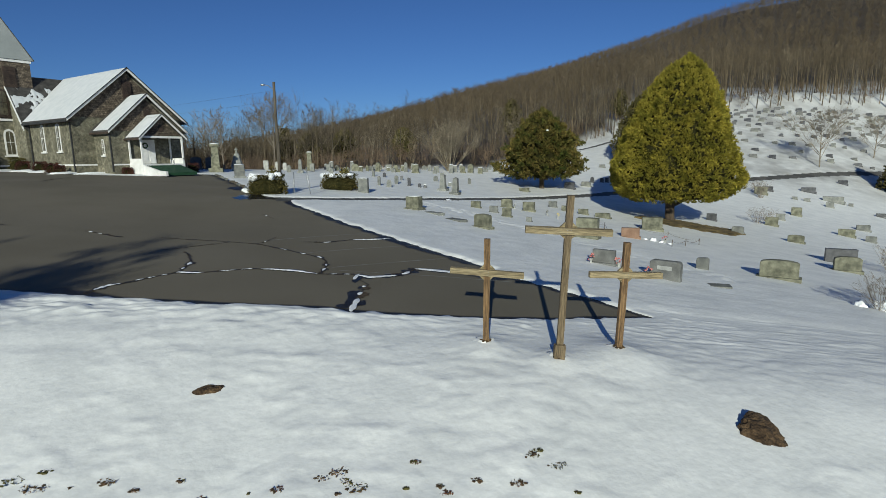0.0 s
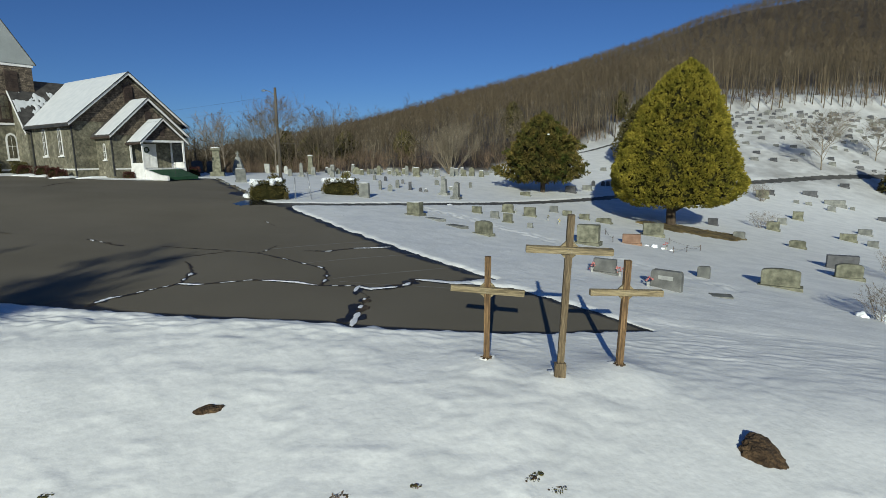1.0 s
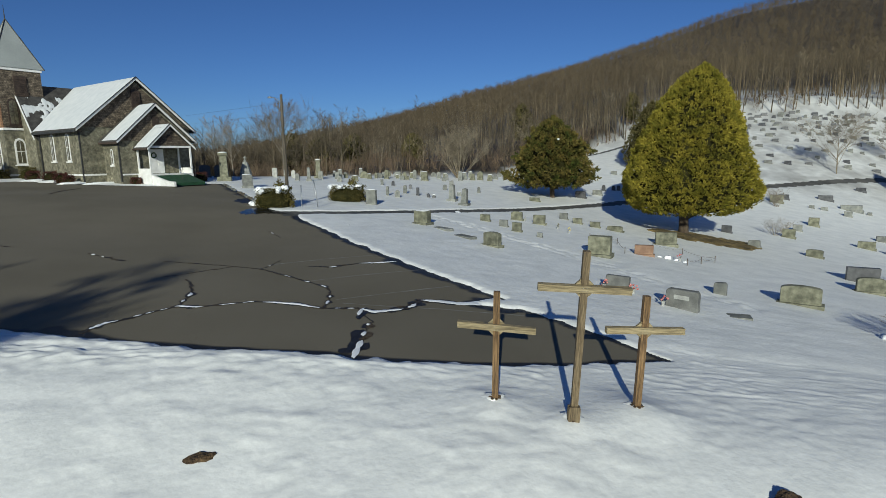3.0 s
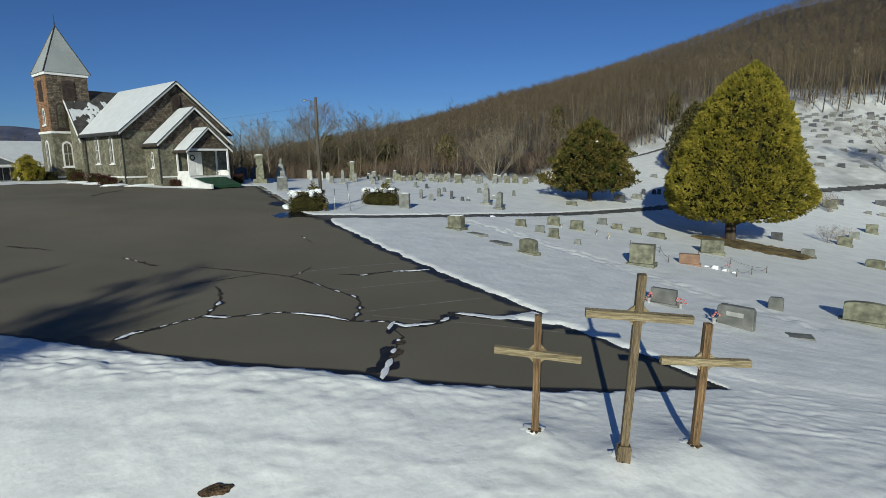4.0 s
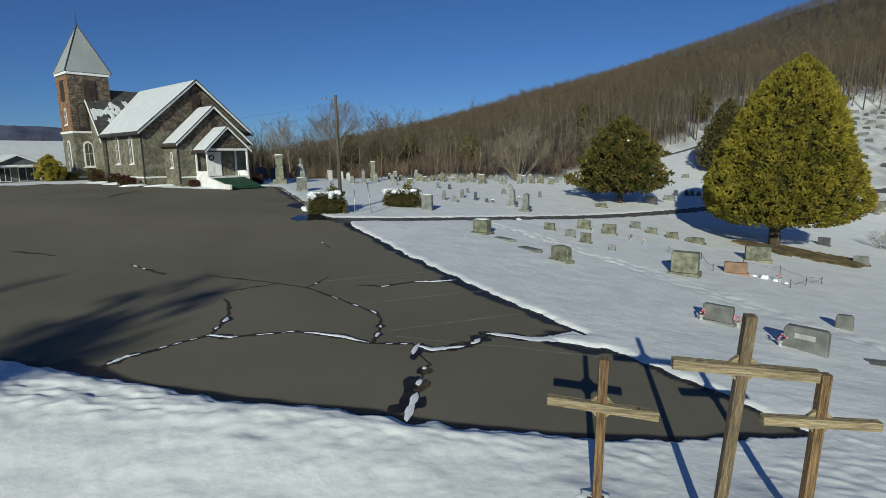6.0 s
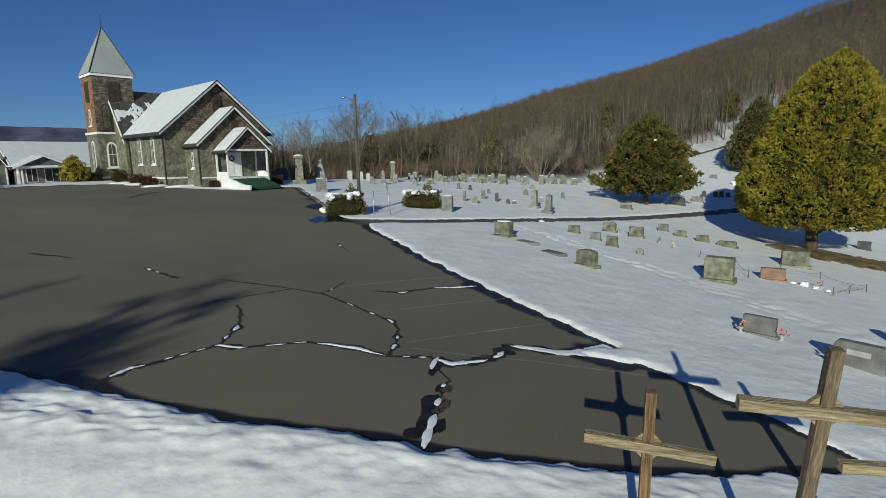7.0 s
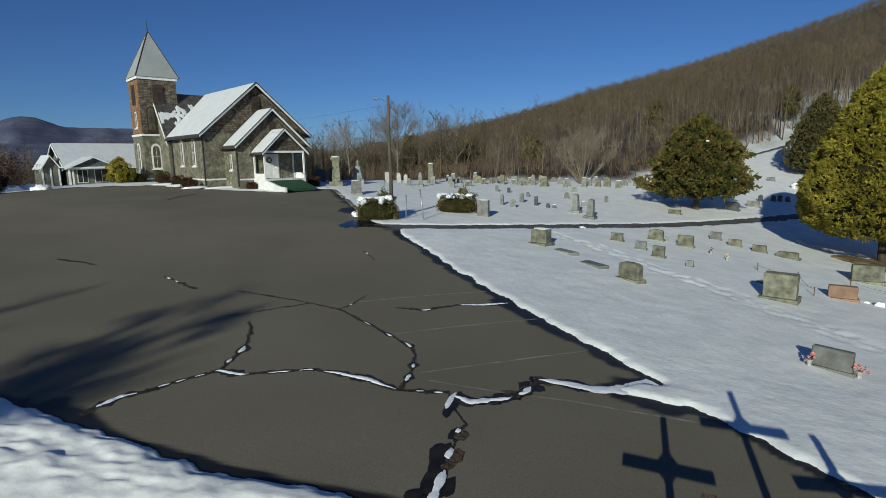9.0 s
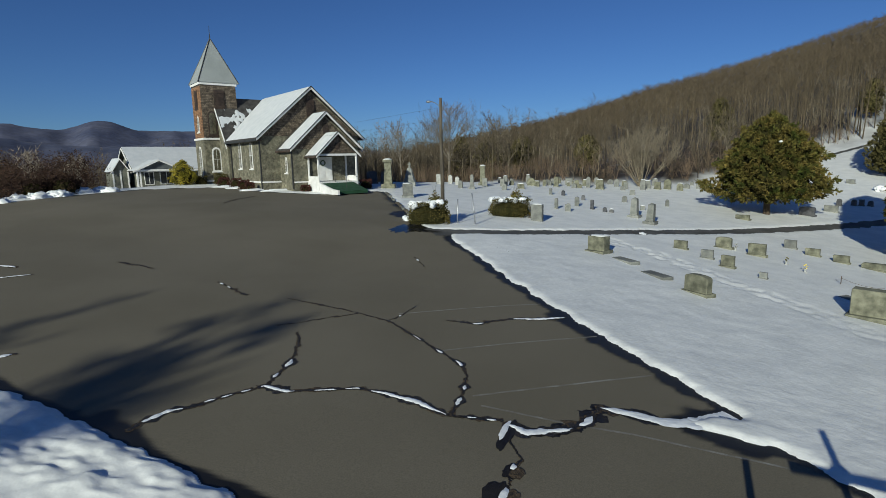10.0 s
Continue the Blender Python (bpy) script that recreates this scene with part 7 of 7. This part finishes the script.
# ---- parish hall ----
def build_hall():
    H = thing("parish_hall", pose(-57.9, 44.6, 2.08, 0, 0, 60.0), "low pale parish hall with a snow-covered roof and small porch", "building")
    W, D, he, hr = 13.0, 9.0, 2.55, 5.0
    turn = Matrix(((0, 1, 0, 0), (1, 0, 0, 0), (0, 0, 1, 0), (0, 0, 0, 1)))
    part("wall", prismed([(0, -0.6), (D, -0.6), (D, he), (D / 2, hr - 0.1), (0, he)], 0.0, W, turn), HALL_WALL, H, "dull green-grey boarded wall")
    k = (hr - he) / (D / 2)
    for s in (0, 1):
        xe = -0.5 if s == 0 else D + 0.5
        o = [(xe, he - 0.5 * k), (D / 2, hr), (D / 2, hr + 0.12), (xe, he - 0.5 * k + 0.12)]
        part("roof", prismed(o, -0.5, W + 0.4, turn), ROOF_DARK, H, "dark roof slope")
        o = [(xe * 0.98, he - 0.49 * k + 0.125), (D / 2, hr + 0.125), (D / 2, hr + 0.21), (xe * 0.98, he - 0.49 * k + 0.20)]
        part("roof_snow", prismed(o, -0.46, W + 0.36, turn), SNOW_CAP, H, "even snow on the roof")
    part("fascia", boxed(-0.5, W + 0.4, -0.56, -0.50, he - 0.5 * k - 0.12, he - 0.5 * k + 0.1, 0.01), WHITE, H, "white eaves board")
    for a, b in ((-0.5, D / 2), (D + 0.5, D / 2)):
        za = he - 0.5 * k
        part("gable_board", prismed([(a, za - 0.12), (b, hr - 0.12), (b, hr + 0.1), (a, za + 0.1)], -0.58, -0.5, turn), WHITE, H, "white gable board")
    part("gable_window", boxed(-0.05, 0.02, 3.6, 5.4, 0.9, 2.2, 0.01), WHITE, H, "white-framed gable window")
    # porch
    px0, px1, pf = -0.3, 4.3, -2.0
    for s in (0, 1):
        slope_roof("porch_roof", px0, px1, he - 0.1, he + 0.95, pf - 0.3, 1.8, 0.45, 0.08, ROOF_DARK, H, "dark porch roof", s)
    snow_slab(px0, px1, he - 0.1, he + 0.95, pf - 0.26, 1.6, 0.43, 0.09, H)
    m = Matrix(((-1, 0, 0, px0 + px1), (0, 1, 0, 0), (0, 0, 1, 0), (0, 0, 0, 1)))
    other = snow_slab(px0, px1, he - 0.1, he + 0.95, pf - 0.26, 1.6, 0.43, 0.09, H)
    other.data.transform(m)
    part("porch_gable", prismed([(px0, he - 0.12), (px1, he - 0.12), (0.5 * (px0 + px1), he + 0.85)], pf, pf + 0.1), SLATE, H, "grey porch gable")
    for s in (-1, 1):
        mid = 0.5 * (px0 + px1)
        half = 0.5 * (px1 - px0) + 0.48
        kk = 1.05 / (0.5 * (px1 - px0))
        o = [(mid + s * half, he + 0.95 - half * kk - 0.1), (mid, he + 0.85), (mid, he + 1.05), (mid + s * half, he + 0.95 - half * kk + 0.1)]
        part("bargeboard", prismed(o, pf - 0.36, pf - 0.29), WHITE, H, "white bargeboard")
    part("porch_lintel", boxed(px0 - 0.1, px1 + 0.1, pf - 0.08, pf + 0.1, he - 0.32, he - 0.1, 0.01), WHITE, H, "white lintel")
    for x in (px0, px0 + 0.3, px1 - 0.3, px1):
        part("porch_post", boxed(x - 0.08, x + 0.08, pf - 0.06, pf + 0.1, -0.5, he - 0.3, 0.01), WHITE, H, "white porch post")
    for x, w, z0, z1 in ((1.3, 0.9, 0.7, 2.1), (3.2, 1.3, 0.7, 2.1), (7.4, 0.9, 0.8, 2.0), (10.0, 0.9, 0.8, 2.0)):
        f = part("window", boxed(x - w / 2 - 0.08, x + w / 2 + 0.08, -0.05, 0.02, z0 - 0.08, z1 + 0.08, 0.01), WHITE, H)
        part("pane", boxed(x - w / 2, x + w / 2, -0.065, -0.04, z0, z1), GLASS_DARK, f)
        part("mullion", boxed(x - 0.025, x + 0.025, -0.085, -0.05, z0, z1), WHITE, f)
    # end wing
    part("wing_wall", prismed(gable_outline(-2.3, -0.62, 2.4, 3.6), 1.0, 5.2), HALL_WALL, H, "small gabled end wing")
    for s in (0, 1):
        slope_roof("wing_roof", -2.3, -0.62, 2.4, 3.7, 0.7, 5.3, 0.2, 0.08, ROOF_DARK, H, "dark wing roof", s)
    snow_slab(-2.3, -0.62, 2.4, 3.7, 0.75, 5.2, 0.18, 0.09, H)
    for a in (-2.52, -0.40):
        part("wing_bargeboard", prismed([(a, 1.98), (-1.46, 3.62), (-1.46, 3.8), (a, 2.16)], 0.62, 0.7), WHITE, H, "white bargeboard")
    for x in (-2.23, -1.46, -0.69):
        part("corner_board", boxed(x - 0.08, x + 0.08, 0.94, 1.0, -0.4, 2.4, 0.01), WHITE, H, "white corner board")
    part("corner_board", boxed(-0.06, 0.1, -0.06, 0.0, -0.4, he - 0.3, 0.01), WHITE, H, "white corner board")


HALL_WALL = material("hall_siding", [(0.105, 0.108, 0.085), (0.18, 0.18, 0.143)], 1.5, 10, 0.85, 0.2, 10)
SLATE = material("slate_grey_boards", [(0.07, 0.08, 0.085), (0.12, 0.13, 0.135)], 2, 20, 0.8, 0.1)
build_hall()


# ---- planting along the church ----
def shrub(x, y, w, h, mat, label, n=220, leaf=0.09, snow=False):
    t = hedge(x, y, w, w * 0.85, h, label, mat, snow, n=n, group="church shrubs", leaf=leaf)
    t.name = "shrub"
    t["category"] = "shrub"


def by_church(u, v):
    """A place by the church: u along its front to the right, v back from it."""
    a, b = (-0.851, 0.525), (0.525, 0.851)
    return -35.35 + b[0] * u + a[0] * v, 38.6 + b[1] * u + a[1] * v


for u, v, w, h, m, l in ((-0.9, 1.0, 0.9, 0.7, RED_LEAF, "russet rounded shrub against the church wall"), (-0.9, 2.6, 1.1, 0.85, RED_LEAF, "russet rounded shrub against the church wall"),
                         (-1.0, 4.6, 1.2, 0.95, RED_LEAF, "russet rounded shrub against the church wall"), (-1.4, 7.2, 1.2, 0.9, RED_LEAF, "russet rounded shrub against the church wall"),
                         (-0.9, 9.6, 1.6, 1.2, HEDGE_LEAF, "dark rounded shrub against the church wall"), (-2.6, 11.0, 1.3, 0.9, HEDGE_LEAF, "dark low shrub beside the tower"),
                         (2.6, -3.5, 0.9, 0.6, RED_LEAF, "small dark shrub beside the porch"), (9.2, -3.0, 1.4, 0.95, RED_LEAF, "russet shrub beyond the porch")):
    x, y = by_church(u, v)
    shrub(x, y, w * 0.85, h * 0.9, m, l, 2600 if w > 2 else 260, 0.12 if w > 2 else 0.07)
ys = evergreen("yellow_shrub", *by_church(-4.3, 11.0), 2.5, 1.2, 0.05, ROUND, 700, 0.085, 24, YELLOW_LEAF, "bright yellow-green rounded shrub beside the tower", 0.06, 0.25, 0.7, 4.0, ball=0.2, tufts=0.3)
ys["category"] = "shrub"
for i, (u0, u1, v, w) in enumerate(((-1.2, -0.2, 0.5, 0.6), (-1.5, -1.0, 3.8, 0.5), (-2.0, -1.4, 6.0, 0.6), (0.3, 3.4, -0.9, 0.5))):
    x, y = by_church(0.5 * (u0 + u1), v)
    bm = bmesh.new()
    lump(bm, 0.5 * (u1 - u0) + 0.8, w, 0.16, (0, 0, 0), 0.35, 3)
    ob = tagged(part("snow_mound", bm, SNOW, None, "", True), "low heap of shovelled snow by the church wall", "snow", "snow mounds")
    ob.matrix_basis = pose(x, y, zat(x, y) + 0.05, 0, 0, 58)
rr = random.Random(31)
for i in range(26):
    t = rr.random()
    x, y = -47.6 + 1.6 * t - rr.uniform(0, 2.2), 19.0 + 13.0 * t
    if i % 3:
        bm = bmesh.new()
        lump(bm, rr.uniform(0.4, 1.0), rr.uniform(0.4, 0.8), rr.uniform(0.2, 0.55), (0, 0, 0), 0.55, 3, 2.4)
        ob = tagged(part("snow_mound", bm, SNOW, None, "", True), "heap of ploughed snow at the edge of the car park", "snow", "snow mounds")
        ob.matrix_basis = pose(x, y, zat(x, y) + 0.05, 0, 0, rr.uniform(0, 90))
    else:
        shrub(x - 1.2, y, rr.uniform(1.0, 1.9), rr.uniform(0.7, 1.4), DEAD_LEAF, "snow-dusted russet brush at the edge of the car park", 220, 0.12, False)
for i in range(5):
    bm = bmesh.new()
    lump(bm, rr.uniform(0.25, 0.5), rr.uniform(0.25, 0.4), rr.uniform(0.2, 0.35), (0, 0, 0), 0.5, 3, 2.4)
    ob = tagged(part("snow_mound", bm, SNOW, None, "", True), "lump of snow lying on a low shrub by the lane", "snow", "snow mounds")
    x, y = 20.9 + rr.uniform(-0.7, 0.7), 61.6 + rr.uniform(-0.5, 0.5)
    ob.matrix_basis = pose(x, y, zat(x, y) + 0.15 + 0.2 * (i % 2))
# loose lumps of snow by the lane, the plots and a snowy shrub
for x, y, w, h in ((9.4, 20.5, 0.17, 0.17), (9.75, 20.2, 0.13, 0.10), (9.05, 20.75, 0.12, 0.07), (10.1, 19.9, 0.12, 0.07), (-2.1, 32.3, 0.3, 0.12), (-15.9, 27.3, 0.32, 0.34), (-16.3, 27.9, 0.25, 0.25), (12.0, 7.6, 0.28, 0.3), (12.6, 7.2, 0.24, 0.22), (11.5, 7.9, 0.2, 0.16)):
    bm = bmesh.new()
    lump(bm, w, w * 0.8, h, (0, 0, 0), 0.5, 3, 2.2)
    ob = tagged(part("snow_mound", bm, SNOW, None, "", True), "small loose lump of crusted snow", "snow", "snow mounds")
    ob.matrix_basis = pose(x, y, snow_at(x, y), 0, 0, 40 * x)
flowers(9.9, 20.1, RED_PETAL, 4, "red and white artificial flowers lying in the snow")
